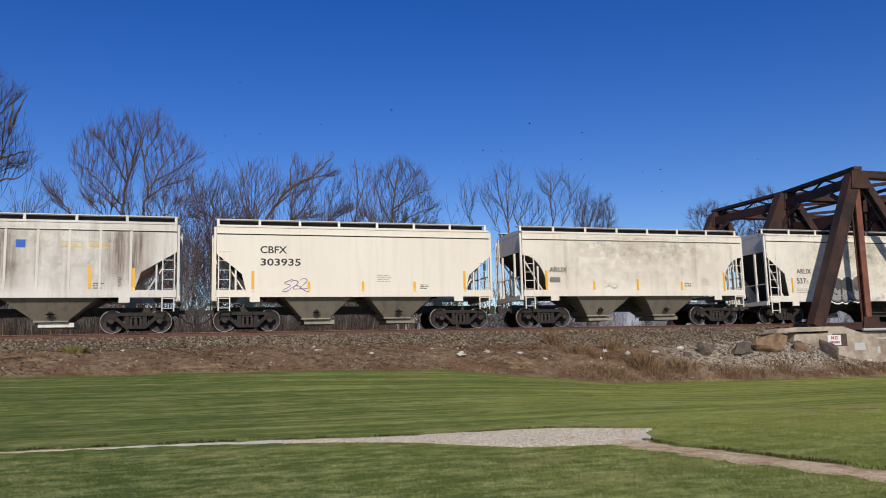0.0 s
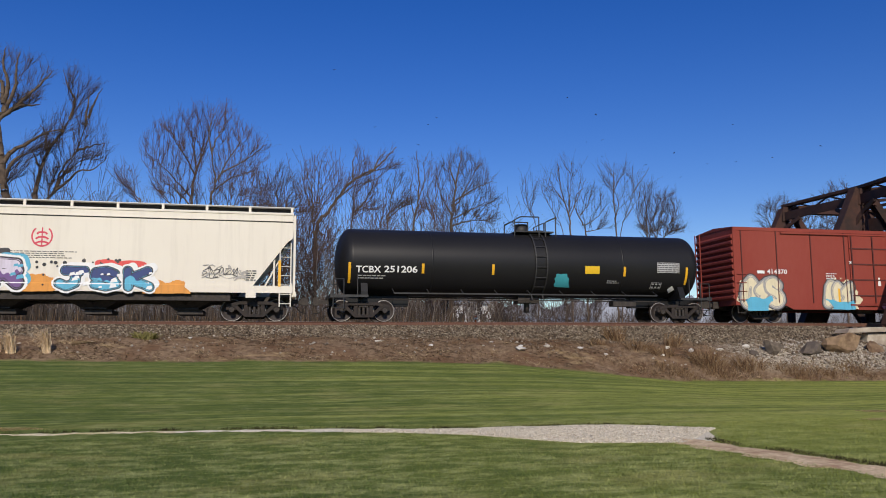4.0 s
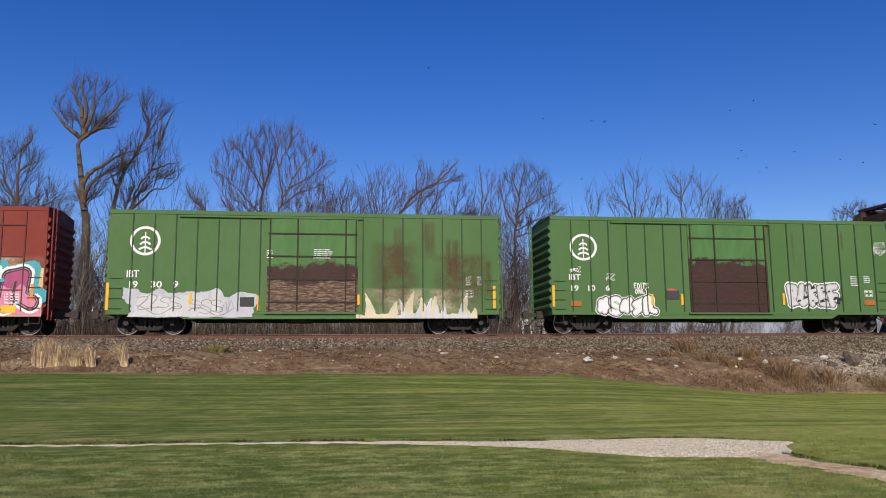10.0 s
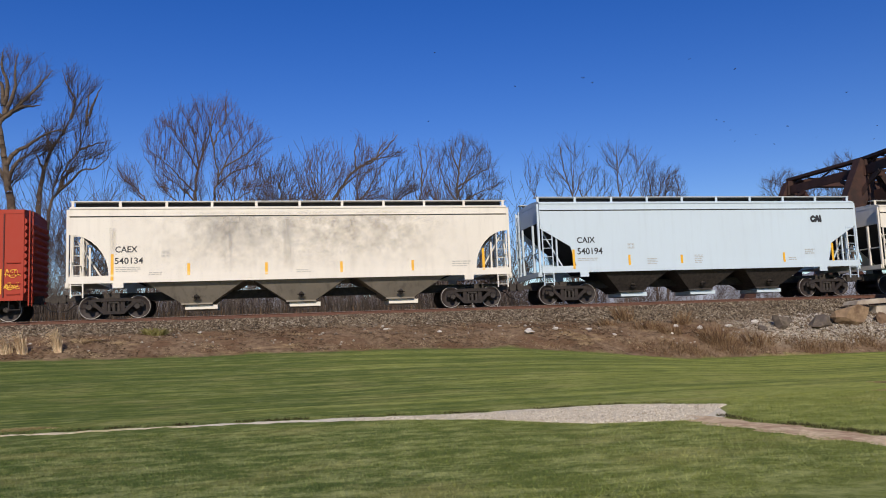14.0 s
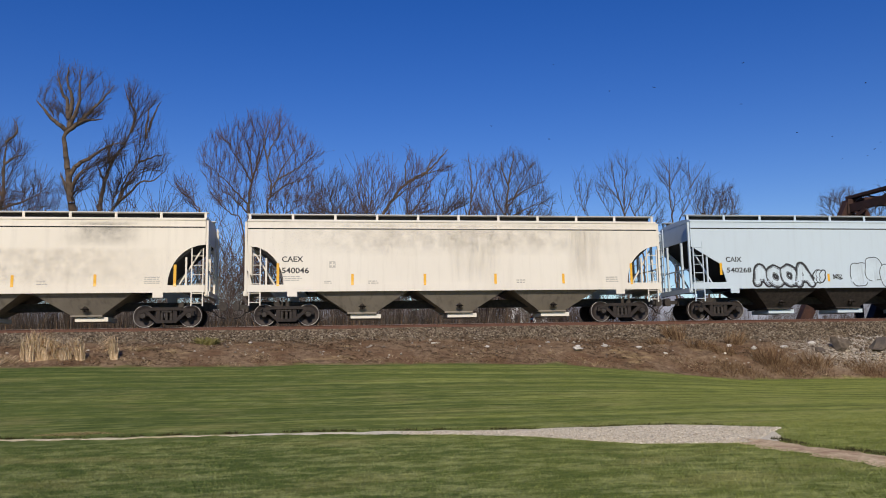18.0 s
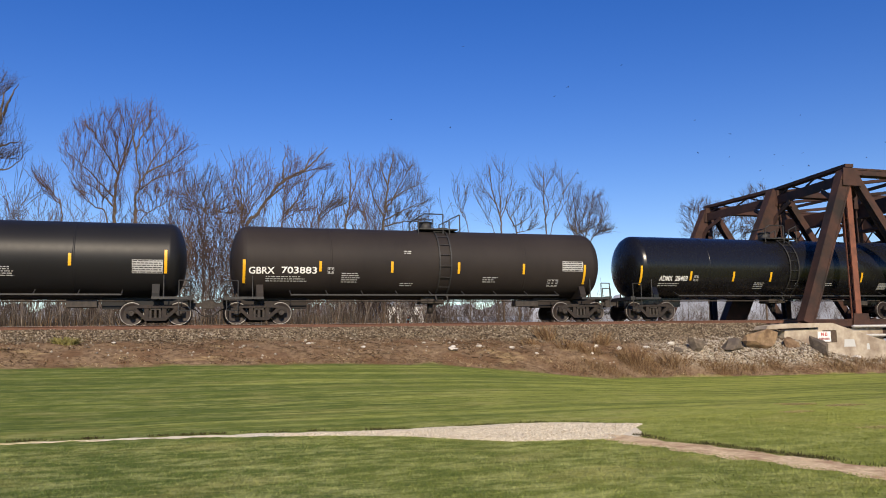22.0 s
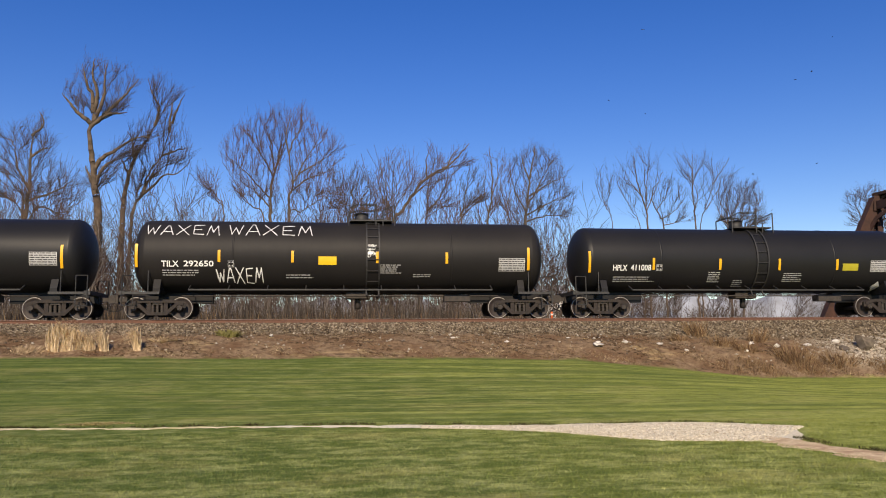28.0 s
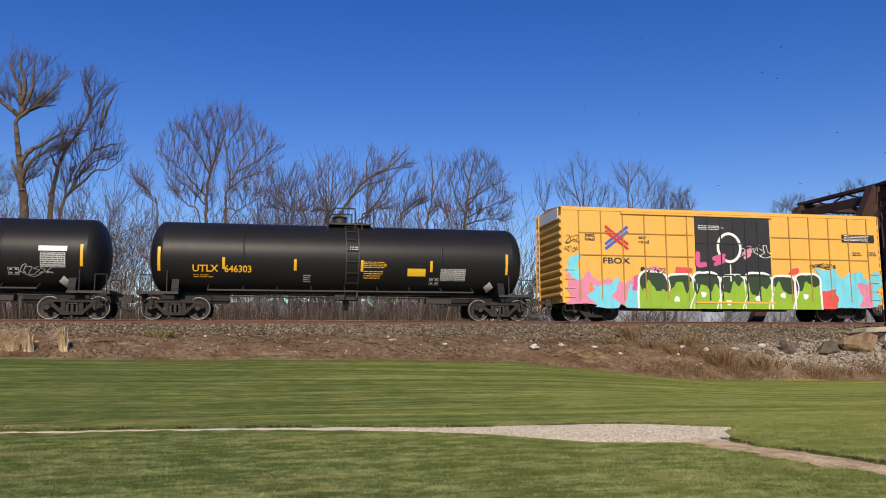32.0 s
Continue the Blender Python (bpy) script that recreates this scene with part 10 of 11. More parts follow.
MARKS["H13"] = (
    ("text", "black", "CAIX", -6.32, 2.55, -5.57, 2.78), ("text", "black", "540268", -6.31, 2.07, -5.13, 2.30),
    ("piece", "black/black/none/none", "C^I:0.22", 5.48, 3.45, 6.18, 3.81), ("bar", "yellow", "", -6.62, 1.97, -6.53, 2.50),
    ("bar", "yellow", "", 6.42, 1.64, 6.53, 2.48), ("bar", "yellow", "", -3.95, 1.69, -3.86, 2.04),
    ("bar", "yellow", "", -1.44, 1.66, -1.34, 2.00), ("bar", "yellow", "", 1.29, 1.68, 1.38, 2.05),
    ("bar", "yellow", "", 4.00, 1.68, 4.10, 2.07), ("glyphs", "palecar/black", "", -5.17, 1.39, -2.14, 2.47),
    ("glyphs", "palecar/black", "", -2.19, 1.57, -1.53, 2.21), ("clouds", "black", "", -0.23, 1.35, 4.23, 2.64),
    ("tag", "black", "", 4.93, 1.64, 5.72, 2.01), ("tag", "black", "", -1.20, 1.76, -0.72, 2.00),
)
MARKS["T2"] = (
    ("text", "dimwhite", "SHQX", -7.09, 1.74, -6.19, 1.98), ("text", "dimwhite", "9771", -5.82, 1.74, -5.09, 1.99),
    ("bar", "yellow", "", -8.24, 1.84, -8.14, 2.82), ("bar", "yellow", "", 7.47, 1.85, 7.58, 2.83),
    ("bar", "yellow", "", -4.96, 2.18, -4.87, 2.67), ("bar", "yellow", "", -1.96, 2.17, -1.89, 2.66),
    ("bar", "yellow", "", 0.78, 2.17, 0.88, 2.66), ("bar", "yellow", "", 4.24, 2.20, 4.34, 2.68),
    ("tag", "white", "", -4.35, 1.36, -2.85, 2.24), ("tag", "white", "", -2.80, 1.32, -1.44, 2.16),
    ("glyphs", "dark/white", "", 1.50, 1.72, 2.74, 2.30), ("tag", "white", "", 3.33, 1.68, 4.78, 2.32),
    ("table", "dimwhite", "", 6.19, 2.05, 7.35, 2.61), ("lines", "dimwhite", "", -7.02, 1.58, -5.73, 1.69),
)
MARKS["T3"] = (
    ("text", "white", "TILX", -7.24, 2.07, -6.61, 2.30), ("text", "white", "292643", -6.34, 2.08, -5.13, 2.31),
    ("bar", "yellow", "", -8.28, 2.01, -8.19, 2.98), ("bar", "yellow", "", 7.75, 2.02, 7.90, 2.94),
    ("bar", "yellow", "", -4.81, 2.28, -4.72, 2.72), ("bar", "yellow", "", -2.43, 2.30, -2.34, 2.76),
    ("bar", "yellow", "", 1.15, 2.27, 1.23, 2.76), ("bar", "yellow", "", 4.30, 2.28, 4.41, 2.76),
    ("fill", "panel_yellow", "", -2.26, 2.16, -1.54, 2.48), ("table", "white", "", 6.58, 2.02, 7.72, 2.54),
    ("table", "white", "", -4.58, 2.07, -4.33, 2.33), ("lines", "white", "", -7.21, 1.68, -6.11, 1.94),
    ("lines", "white", "", -2.86, 1.64, -1.71, 1.83), ("lines", "white", "", 1.60, 1.86, 2.48, 2.25),
    ("lines", "dimwhite", "", -0.86, 1.48, 0.50, 1.77), ("lines", "dimwhite", "", -0.17, 2.04, 0.38, 2.23),
    ("tag", "white", "", -8.11, 1.25, -7.90, 1.43),
)
MARKS["T4"] = (
    ("text", "white", "GBRX", -7.78, 2.04, -6.74, 2.32), ("text", "white", "703883", -6.47, 2.06, -5.01, 2.34),
    ("bar", "yellow", "", -8.02, 1.67, -7.91, 2.61), ("bar", "yellow", "", 7.31, 1.71, 7.42, 2.58),
    ("bar", "yellow", "", -4.91, 2.16, -4.82, 2.58), ("bar", "yellow", "", -1.84, 2.14, -1.74, 2.61),
    ("bar", "yellow", "", 1.17, 2.12, 1.28, 2.62), ("bar", "yellow", "", 4.26, 2.13, 4.37, 2.59),
    ("table", "white", "", 6.23, 2.28, 7.27, 2.73), ("table", "white", "", 5.55, 1.60, 6.08, 1.91),
    ("table", "white", "", -4.56, 2.07, -4.30, 2.33), ("lines", "dimwhite", "", -7.10, 1.72, -5.38, 1.98),
    ("lines", "dimwhite", "", -3.97, 1.70, -3.12, 2.13), ("lines", "dimwhite", "", -1.40, 1.57, -0.82, 1.74),
    ("lines", "white", "", -1.26, 2.94, -0.85, 3.11), ("lines", "white", "", 2.37, 1.74, 3.10, 2.01),
)
MARKS["T5"] = (
    ("text", "white", "ADMX", -7.37, 1.89, -6.64, 2.13), ("text", "white", "28403", -6.50, 1.89, -5.81, 2.13),
    ("bar", "yellow", "", -8.44, 1.70, -8.33, 2.59), ("bar", "yellow", "", 7.62, 1.69, 7.74, 2.61),
    ("bar", "yellow", "", -5.69, 1.92, -5.59, 2.35), ("bar", "yellow", "", -3.24, 1.89, -3.14, 2.36),
    ("bar", "yellow", "", -1.04, 1.89, -0.93, 2.36), ("bar", "yellow", "", 1.54, 1.90, 1.64, 2.37),
    ("bar", "yellow", "", 4.68, 1.90, 4.79, 2.39), ("table", "white", "", -5.47, 1.89, -5.21, 2.15),
    ("table", "white", "", 6.50, 2.03, 7.63, 2.61), ("table", "white", "", 5.98, 1.54, 6.55, 1.85),
    ("lines", "white", "", -7.38, 1.63, -6.12, 1.82), ("lines", "white", "", -1.89, 1.53, -1.23, 1.87),
    ("lines", "white", "", 0.62, 1.65, 0.88, 1.85), ("lines", "white", "", 2.25, 1.69, 3.03, 1.87),
)
MARKS["T6"] = (
    ("text", "white", "TILX", -7.41, 2.11, -6.75, 2.37), ("text", "white", "291384", -6.53, 2.11, -5.38, 2.38),
    ("bar", "yellow", "", -8.41, 2.04, -8.29, 2.92), ("bar", "yellow", "", 7.57, 1.99, 7.68, 2.88),
    ("bar", "yellow", "", -5.32, 2.21, -5.23, 2.67), ("bar", "yellow", "", -1.84, 2.22, -1.73, 2.67),
    ("bar", "yellow", "", 1.47, 2.21, 1.58, 2.66), ("bar", "yellow", "", 4.50, 2.21, 4.61, 2.65),
    ("fill", "panel_orange", "", -1.94, 1.55, -1.22, 1.85), ("fill", "silver", "", 6.42, 2.09, 7.50, 2.58),
    ("table", "white", "", -5.13, 2.11, -4.86, 2.38), ("tag", "grey", "", -5.73, 1.44, -4.69, 2.28),
    ("tag", "grey", "", -4.69, 1.36, -2.37, 2.09), ("tag", "grey", "", 2.31, 1.50, 4.21, 2.18),
    ("tag", "grey", "", 4.22, 1.60, 6.31, 2.19), ("tag", "white", "", 0.74, 2.48, 1.33, 3.06),
    ("lines", "white", "", 0.96, 1.48, 1.76, 1.88), ("lines", "white", "", -7.36, 1.75, -5.93, 1.97),
)
MARKS["T7"] = (
    ("text", "white", "GBRX", -7.93, 2.00, -6.90, 2.29), ("text", "white", "701410", -6.61, 2.00, -5.29, 2.30),
    ("bar", "yellow", "", -8.13, 1.72, -8.03, 2.58), ("bar", "yellow", "", 7.29, 1.65, 7.40, 2.55),
    ("bar", "yellow", "", -5.01, 2.10, -4.91, 2.54), ("bar", "yellow", "", -1.97, 2.06, -1.87, 2.53),
    ("bar", "yellow", "", 1.06, 2.21, 1.16, 2.51), ("bar", "yellow", "", 4.28, 2.08, 4.39, 2.55),
    ("table", "white", "", 6.24, 2.16, 7.17, 2.68), ("table", "white", "", -4.71, 2.01, -4.46, 2.27),
    ("table", "white", "", 5.40, 1.55, 5.93, 1.85), ("tag", "hotpink", "", -1.44, 1.53, -0.40, 2.16),
    ("tag", "white", "", 0.54, 1.91, 1.61, 2.41), ("tag", "white", "", 0.65, 1.40, 1.99, 2.01),
    ("lines", "white", "", -4.01, 1.47, -3.25, 2.23), ("lines", "white", "", -2.17, 2.95, -1.76, 3.13),
)
MARKS["T8"] = (
    ("text", "white", "TILX", -7.25, 2.06, -6.54, 2.31), ("text", "white", "292841", -6.35, 2.06, -5.23, 2.31),
    ("bar", "yellow", "", -8.28, 1.98, -8.12, 2.92), ("bar", "yellow", "", -5.21, 2.21, -5.10, 2.65),
    ("bar", "yellow", "", -1.85, 2.16, -1.74, 2.60), ("bar", "yellow", "", 1.27, 2.13, 1.39, 2.61),
    ("fill", "panel_orange", "", -2.87, 1.51, -2.13, 1.82), ("table", "white", "", -5.09, 2.06, -4.81, 2.31),
    ("lines", "white", "", -7.27, 1.68, -5.58, 1.93), ("lines", "white", "", 1.03, 1.45, 1.61, 1.82),
    ("bar", "yellow", "", 7.67, 2.03, 7.78, 2.96), ("bar", "yellow", "", 1.25, 2.23, 1.35, 2.70),
    ("bar", "yellow", "", 4.42, 2.25, 4.53, 2.73), ("table", "white", "", 6.50, 2.14, 7.55, 2.67),
    ("text", "white", "AAR", 4.43, 1.93, 4.74, 2.09), ("lines", "white", "", 4.78, 1.95, 5.24, 2.07),
    ("lines", "white", "", 4.44, 1.68, 5.18, 1.88), ("lines", "white", "", 1.12, 1.58, 2.15, 1.90),
    ("lines", "white", "", 2.79, 1.72, 3.54, 1.90),
)
MARKS["T9"] = (
    ("text", "white", "TILX", -7.31, 2.11, -6.63, 2.35), ("text", "white", "292650", -6.44, 2.12, -5.26, 2.36),
    ("bar", "yellow", "", -8.35, 2.09, -8.21, 3.03), ("bar", "yellow", "", 7.74, 2.02, 7.87, 2.98),
    ("bar", "yellow", "", -5.09, 2.31, -5.00, 2.79), ("bar", "yellow", "", -2.15, 2.30, -2.05, 2.78),
    ("bar", "yellow", "", 1.32, 2.29, 1.42, 2.76), ("bar", "yellow", "", 4.24, 2.28, 4.34, 2.75),
    ("fill", "panel_yellow", "", -1.05, 2.21, -0.31, 2.55), ("table", "white", "", 6.52, 1.97, 7.65, 2.52),
    ("table", "white", "", -4.69, 2.10, -4.45, 2.36), ("pen", "white", "WAXEM", -5.14, 1.46, -3.30, 2.08),
    ("pen", "greywhite", "WAXEM", -7.99, 3.40, -5.08, 3.90), ("pen", "greywhite", "WAXEM", -4.72, 3.43, -1.32, 3.94),
    ("tag", "white", "", 0.97, 2.56, 1.33, 3.10), ("lines", "white", "", -2.36, 1.65, -1.24, 1.85),
    ("lines", "white", "", 1.50, 1.85, 2.39, 2.25), ("lines", "white", "", 2.88, 1.71, 3.65, 1.86),
    ("lines", "white", "", -7.28, 1.74, -5.69, 2.02),
)
MARKS["T10"] = (
    ("text", "white", "HPLX", -6.28, 2.02, -5.64, 2.27), ("text", "white", "411008", -5.48, 2.03, -4.56, 2.28),
    ("bar", "yellow", "", -7.38, 1.94, -7.27, 2.86), ("bar", "yellow", "", 6.92, 1.92, 7.04, 2.79),
    ("bar", "yellow", "", -4.49, 2.06, -4.40, 2.57), ("bar", "yellow", "", -1.43, 2.07, -1.34, 2.56),
    ("bar", "yellow", "", 1.35, 2.07, 1.44, 2.57), ("bar", "yellow", "", 4.11, 2.08, 4.20, 2.56),
    ("fill", "panel_olive", "", 4.42, 2.06, 5.17, 2.37), ("table", "white", "", 5.77, 2.01, 6.85, 2.51),
    ("table", "white", "", -4.33, 2.02, -4.06, 2.29), ("diamond", "white", "", 6.10, 1.17, 6.54, 1.60),
    ("lines", "white", "", -1.90, 1.53, -1.28, 2.00), ("lines", "white", "", 1.63, 1.56, 2.58, 1.96),
    ("lines", "white", "", -6.22, 1.54, -4.25, 1.80), ("lines", "white", "", -0.68, 1.35, -0.17, 1.66),
)
MARKS["T11"] = (
    ("text", "white", "XOMX", -7.07, 2.07, -6.40, 2.34), ("text", "white", "100507", -6.33, 2.07, -5.31, 2.35),
    ("bar", "yellow", "", -7.96, 2.13, -7.84, 3.03), ("bar", "yellow", "", 7.52, 2.19, 7.64, 3.02),
    ("bar", "yellow", "", -4.70, 2.13, -4.61, 2.59), ("bar", "yellow", "", -2.31, 2.15, -2.22, 2.62),
    ("bar", "yellow", "", 3.97, 2.14, 4.07, 2.62), ("fill", "panel_yellow", "", 1.32, 2.13, 2.03, 2.53),
    ("fill", "panel_yellow", "", 3.10, 1.74, 3.92, 2.02), ("table", "white", "", 6.28, 2.09, 7.39, 2.62),
    ("table", "white", "", -4.17, 2.11, -3.92, 2.34), ("table", "white", "", 5.54, 1.82, 5.96, 2.11),
    ("diamond", "white", "", 6.78, 1.25, 7.22, 1.68), ("tag", "lavender", "", 0.21, 2.43, 1.11, 3.09),
    ("tag", "lavender", "", 0.21, 1.81, 1.11, 2.48), ("tag", "lavender", "", 0.21, 1.29, 1.06, 1.86),
    ("tag", "lavender", "", -2.63, 1.40, -1.01, 2.22), ("tag", "mint", "", -4.07, 1.34, -3.20, 1.93),
    ("tag", "mint", "", -4.75, 1.22, -4.53, 1.80), ("tag", "white", "", 3.92, 1.50, 4.45, 2.05),
    ("lines", "white", "", -7.06, 1.75, -5.37, 2.00), ("lines", "white", "", -2.13, 2.59, -1.85, 2.74),
    ("tag", "grey", "", 7.22, 1.32, 7.76, 1.88),
)
MARKS["T12"] = (
    ("text", "yellow", "UTLX", -6.34, 2.08, -5.31, 2.33), ("text", "yellow", "646285", -5.09, 2.11, -3.98, 2.36),
    ("bar", "yellow", "", -7.35, 1.87, -7.21, 2.94), ("bar", "yellow", "", 6.93, 2.05, 7.05, 2.92),
    ("bar", "yellow", "", -5.28, 2.25, -5.17, 2.72), ("bar", "yellow", "", -2.29, 2.22, -2.20, 2.69),
    ("bar", "yellow", "", 1.39, 2.23, 1.48, 2.65), ("bar", "yellow", "", 3.80, 2.27, 3.89, 2.68),
    ("fill", "panel_yellow", "", 2.85, 2.19, 3.63, 2.50), ("fill", "white", "", 5.42, 2.63, 6.46, 2.83),
    ("table", "white", "", 5.49, 2.00, 6.40, 2.58), ("diamond", "white", "", 6.10, 1.26, 6.54, 1.69),
    ("tag", "olive", "", -3.53, 1.47, -1.93, 1.81), ("tag", "olive", "", -2.16, 1.51, -1.00, 1.79),
    ("tag", "olive", "", 2.71, 1.35, 3.87, 1.88), ("table", "white", "", 4.33, 1.71, 4.72, 1.98),
    ("lines", "yellow", "", 1.65, 2.26, 2.66, 2.60), ("lines", "yellow", "", 1.70, 1.69, 2.30, 1.98),
    ("lines", "yellow", "", -6.31, 1.83, -5.24, 1.99), ("tag", "grey", "", 4.77, 1.68, 5.95, 2.11),
)
MARKS["T13"] = (
    ("text", "yellow", "UTLX", -6.10, 1.92, -5.10, 2.19), ("text", "yellow", "646303", -4.86, 1.91, -3.80, 2.19),
    ("bar", "yellow", "", -7.44, 1.93, -7.33, 2.88), ("bar", "yellow", "", 6.91, 1.97, 7.03, 2.85),
    ("bar", "yellow", "", -4.95, 2.04, -4.84, 2.50), ("bar", "yellow", "", -2.09, 2.02, -2.00, 2.48),
    ("bar", "yellow", "", 0.66, 2.02, 0.75, 2.49), ("bar", "yellow", "", 3.60, 2.04, 3.70, 2.50),
    ("fill", "panel_yellow", "", 2.63, 1.86, 3.41, 2.17), ("table", "white", "", 4.06, 1.69, 5.15, 2.18),
    ("table", "white", "", 3.60, 1.52, 3.99, 1.80), ("diamond", "white", "", 6.04, 1.23, 6.49, 1.67),
    ("lines", "yellow", "", 0.78, 2.15, 1.84, 2.45), ("lines", "yellow", "", 0.78, 1.72, 1.61, 2.07),
    ("lines", "yellow", "", -6.07, 1.69, -5.26, 1.83), ("lines", "white", "", 0.18, 2.89, 0.65, 3.08),
    ("lines", "white", "", -1.72, 1.56, -1.37, 1.87),
)
MARKS["B8"] = (
    ("cross", "blue/red", "", -5.98, 3.21, -4.85, 4.18), ("text", "black", "next", -6.91, 3.71, -6.46, 3.87),
    ("text", "black", "load", -6.92, 3.54, -6.46, 3.69), ("text", "black", "any", -4.36, 3.62, -3.98, 3.78),
    ("text", "black", "road", -4.36, 3.47, -3.87, 3.62), ("text", "black", "FBOX", -6.09, 2.53, -4.80, 2.80),
    ("fill", "black", "", 6.02, 3.75, 7.79, 4.13), ("lines", "white", "", 6.15, 3.81, 7.66, 4.11),
    ("splash", "cyanpaint", "", -8.00, 1.67, -7.03, 3.02), ("splash", "pinkpaint", "", -8.02, 0.69, -4.31, 2.24),
    ("splash", "cyanpaint", "", -6.90, 0.54, -5.26, 1.99), ("splash", "cyanpaint", "", -5.26, 0.55, -3.64, 1.83),
    ("splash", "hotpink", "", -4.97, 1.33, -3.06, 2.22), ("splash", "pinkpaint", "", -4.42, 1.72, -3.05, 2.48),
    ("splash", "cyanpaint", "", 4.38, 0.62, 8.15, 2.66), ("splash", "redpaint", "", 4.52, 0.56, 5.72, 1.70),
    ("splash", "pinkpaint", "", 6.61, 0.65, 7.69, 1.91), ("splash", "redpaint", "", -2.82, 2.15, -1.37, 2.51),
    ("splash", "redpaint", "", 2.94, 2.18, 3.95, 2.55), ("domes", "lime/white/white/deepgreen/white", "7", -4.39, 0.55, 4.72, 2.18),
    ("splash", "lime", "", -4.40, 0.56, -2.54, 1.59), ("bar", "orangebar", "", -6.95, 1.30, -6.42, 1.68),
    ("tag", "black", "", -4.14, 2.07, -3.10, 2.38), ("dots", "black", "", -4.28, 2.12, -3.18, 2.38),
    ("ring", "white", "", -0.56, 2.65, 0.70, 4.07), ("pen", "white", "l", -0.02, 1.77, 0.21, 2.65),
    ("tag", "white", "", 0.55, 2.96, 2.18, 3.62), ("piece", "hotpink/hotpink/none/none", "L:0.22", -1.69, 2.42, -1.01, 3.20),
    ("piece", "hotpink/hotpink/none/none", "<:0.22", -0.90, 2.48, -0.04, 3.11), ("piece", "pinkpaint/pinkpaint/none/none", "<:0.2", 0.72, 2.82, 1.24, 3.40),
    ("lines", "white", "", -1.45, 4.15, -0.14, 4.38), ("tag", "black", "", 4.20, 2.47, 5.59, 2.74),
    ("tag", "black", "", -7.84, 3.42, -7.15, 3.82), ("tag", "black", "", -7.90, 3.01, -7.27, 3.36),
    ("lines", "black", "", 6.55, 3.10, 7.10, 3.31), ("lines", "black", "", 7.35, 3.11, 7.91, 3.33),
)
for key, car, sill in (("H1", H1, 1.36), ("H2", H2, 1.36), ("H3", H3, 1.36), ("H4", H4, 1.05), ("H5", H5, 1.36), ("H6", H6, 1.12), ("H7", H7, 1.36), ("H8", H8, 1.36), ("H9", H9, 1.36),
                       ("H10", H10, 1.36), ("H11", H11, 1.36), ("H12", H12, 1.36), ("H13", H13, 1.36)):
    marks(key, car, hopper_side(sill))
for key, car, door in (("B1", B1, (-1.6, 2.3)), ("B2", B2, (-2.2, 2.6)), ("B3", B3, (-1.15, 1.75)), ("B4", B4, (-1.7, 2.0)), ("B5", B5, (-1.7, 2.0)), ("B6", B6, (-1.2, 1.9)), ("B7", B7, (-1.25, 5.75)), ("B8", B8, (-1.6, 2.2))):
    marks(key, car, box_side(door, key in ("B6", "B7")), (door[0] - 0.06, door[0] - 0.045, door[1] + 0.045, door[1] + 0.06))
for key, car, r, zc in (("T1", T1, 1.46, 2.60), ("T2", T2, 1.53, 2.66), ("T3", T3, 1.53, 2.66), ("T4", T4, 1.53, 2.66), ("T5", T5, 1.53, 2.66), ("T6", T6, 1.53, 2.66), ("T7", T7, 1.53, 2.66), ("T8", T8, 1.53, 2.66),
                        ("T9", T9, 1.53, 2.66), ("T10", T10, 1.46, 2.60), ("T11", T11, 1.46, 2.60), ("T12", T12, 1.48, 2.60), ("T13", T13, 1.48, 2.62)):
    marks(key, car, tank_side(r, zc), (), 0.12)


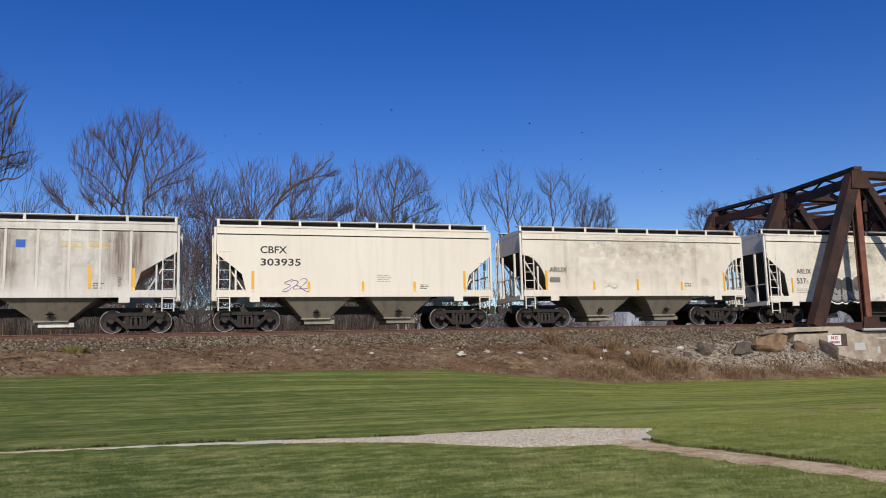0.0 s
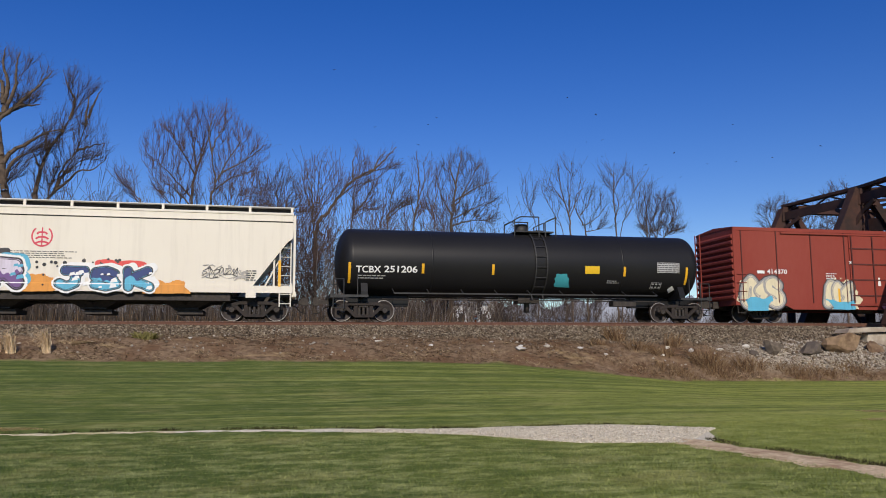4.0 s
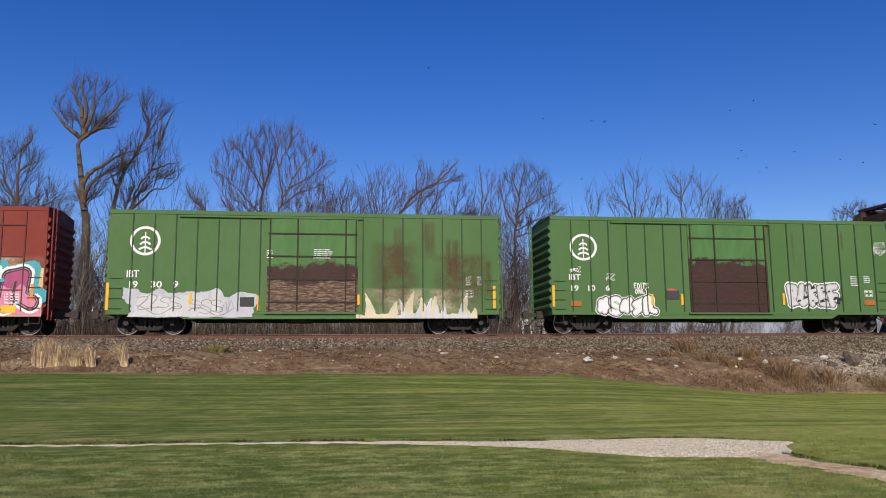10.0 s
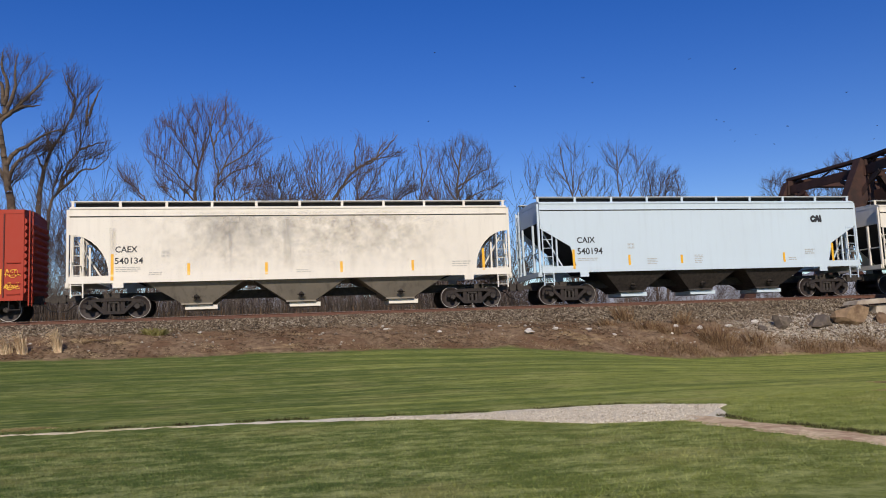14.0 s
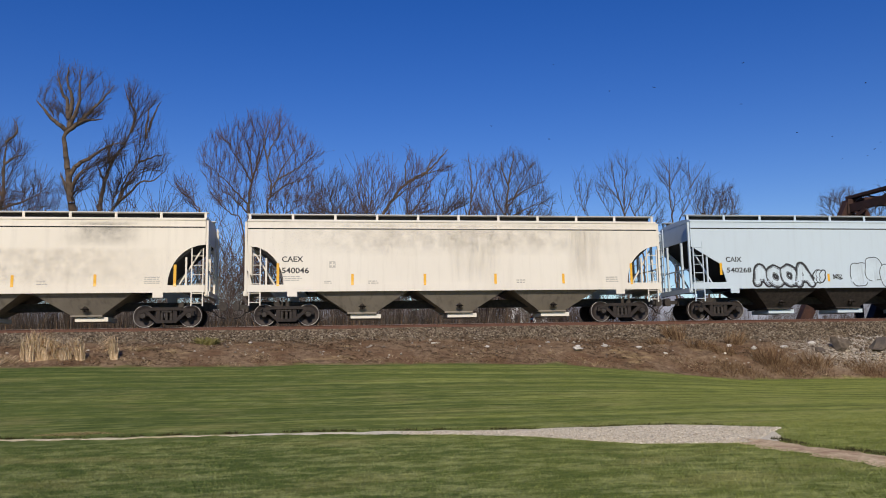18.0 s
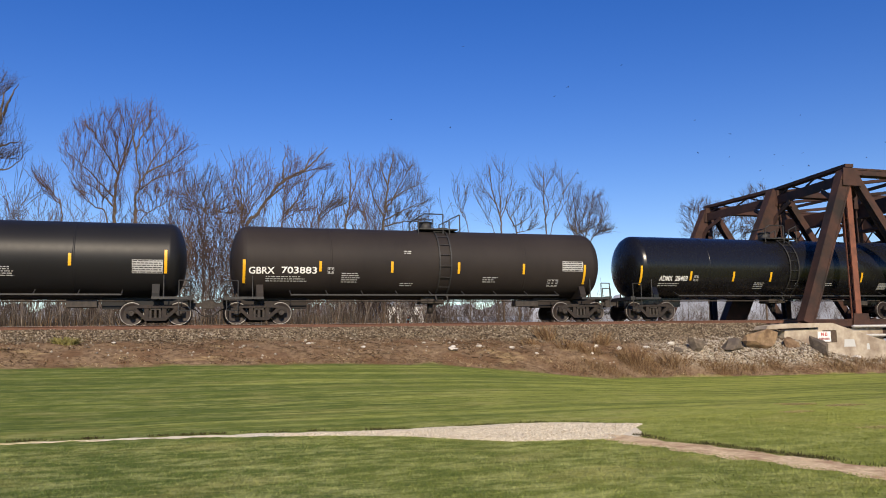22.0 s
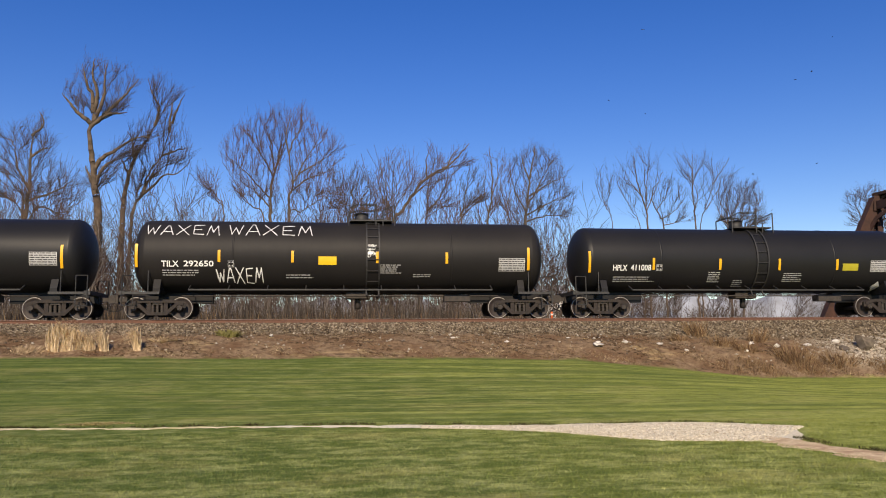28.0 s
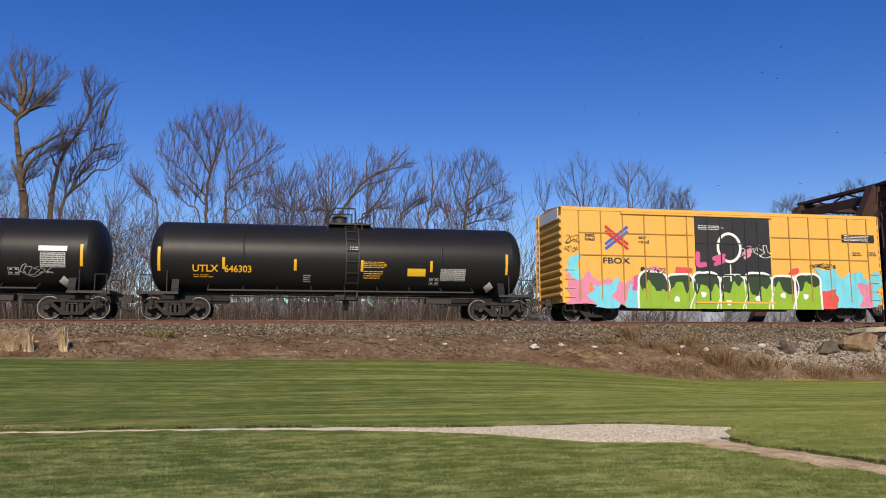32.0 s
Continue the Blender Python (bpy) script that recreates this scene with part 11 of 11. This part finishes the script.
# ---- a loose flock of birds far off over the trees ----
def bird_meshes():
    bm = bmesh.new()
    lathe(bm, [(-0.17, 0.0), (-0.12, 0.03), (0.0, 0.055), (0.10, 0.04), (0.15, 0.03), (0.20, 0.0)], 8, "x")
    body = mesh_of(bm, "body", M["black"])
    wings = []
    for s in (-1, 1):
        bm = bmesh.new()
        pts = [(0.09, 0.0, 0.0), (0.12, 0.16, 0.07), (0.02, 0.40, 0.03), (-0.06, 0.20, 0.06), (-0.07, 0.0, 0.0)]
        lo = [bm.verts.new((x, s * y, z)) for x, y, z in pts]
        hi = [bm.verts.new((x, s * y, z + 0.012)) for x, y, z in pts]
        bm.faces.new(lo)
        bm.faces.new(hi[::-1])
        for k in range(5):
            bm.faces.new((lo[k], lo[(k + 1) % 5], hi[(k + 1) % 5], hi[k]))
        wings.append(mesh_of(bm, "wing", M["black"]))
    bm = bmesh.new()
    slab(bm, [(-0.16, -0.008), (-0.28, -0.008), (-0.28, 0.008), (-0.16, 0.008)], -0.05, 0.05)
    tail = mesh_of(bm, "tail", M["black"])
    for me in (body, *wings, tail):
        me.transform(pose(0, 0, 0) * 0.75)
    return body, wings, tail


BIRDS = []
BODY, WINGS, TAIL = bird_meshes()
for k in range(22):
    b = thing("bird", "small black bird flying high over the trees", "bird", "birds in the sky")
    part("body", BODY, None, b)
    for w in WINGS:
        part("wing", w, None, b)
    part("tail", TAIL, None, b)
    BIRDS.append(b)


# ---- what moves ----
TRAIN = (0.03, 35.54, 70.93, 106.21, 141.40, 176.52, 211.57, 246.57, 281.51, 316.39, 351.21, 385.96, 420.62, 455.19, 489.64, 523.94, 558.08)     # metres gone, every two seconds


def motions():
    for car, middle in CARS:
        walk(car, [(2.0 * k, pose(middle - s, TRACK_Y, RAIL_Z)) for k, s in enumerate(TRAIN)])
    rng = random.Random(77)
    for k, b in enumerate(BIRDS):       # the flock wheels slowly and thins out towards the east
        x, y, z, turn = rng.uniform(0, 96), rng.uniform(105, 140), rng.uniform(31, 40), rng.uniform(0, 360)
        dx, dz = rng.uniform(0.5, 3.4), rng.uniform(-0.15, 0.25) + (0.25 if k % 3 else 0.0)
        rows = []
        for t in range(0, 33, 2):
            wob = 4.0 * math.sin(t * 0.35 + k)
            rows.append((float(t), pose(x + dx * t + wob, y + 3 * math.cos(t * 0.3 + k), z + dz * t + 0.8 * math.sin(t * 0.5 + 2 * k), 18 * math.sin(t * 0.4 + k), -5, turn + 40 * math.sin(t * 0.25 + k))))
        walk(b, rows)
    # wheels roll: one row a thirtieth of a second, about 73 degrees each; all leading and all trailing axles share their turning
    lead = {}
    gone = np.interp(np.arange(961) / 30, np.arange(17) * 2.0, TRAIN)
    for wheel, dx in WHEELS:
        if dx not in lead:
            walk(wheel, [(k / 30, pose(dx, 0, WHEEL_R, 0, -math.degrees(s / WHEEL_R) % 360, 0)) for k, s in enumerate(gone)])
            lead[dx] = wheel
        else:
            wheel.rotation_mode = "QUATERNION"
            wheel.animation_data_create()
            wheel.animation_data.action = lead[dx].animation_data.action
            wheel.animation_data.action_slot = lead[dx].animation_data.action_slot


motions()
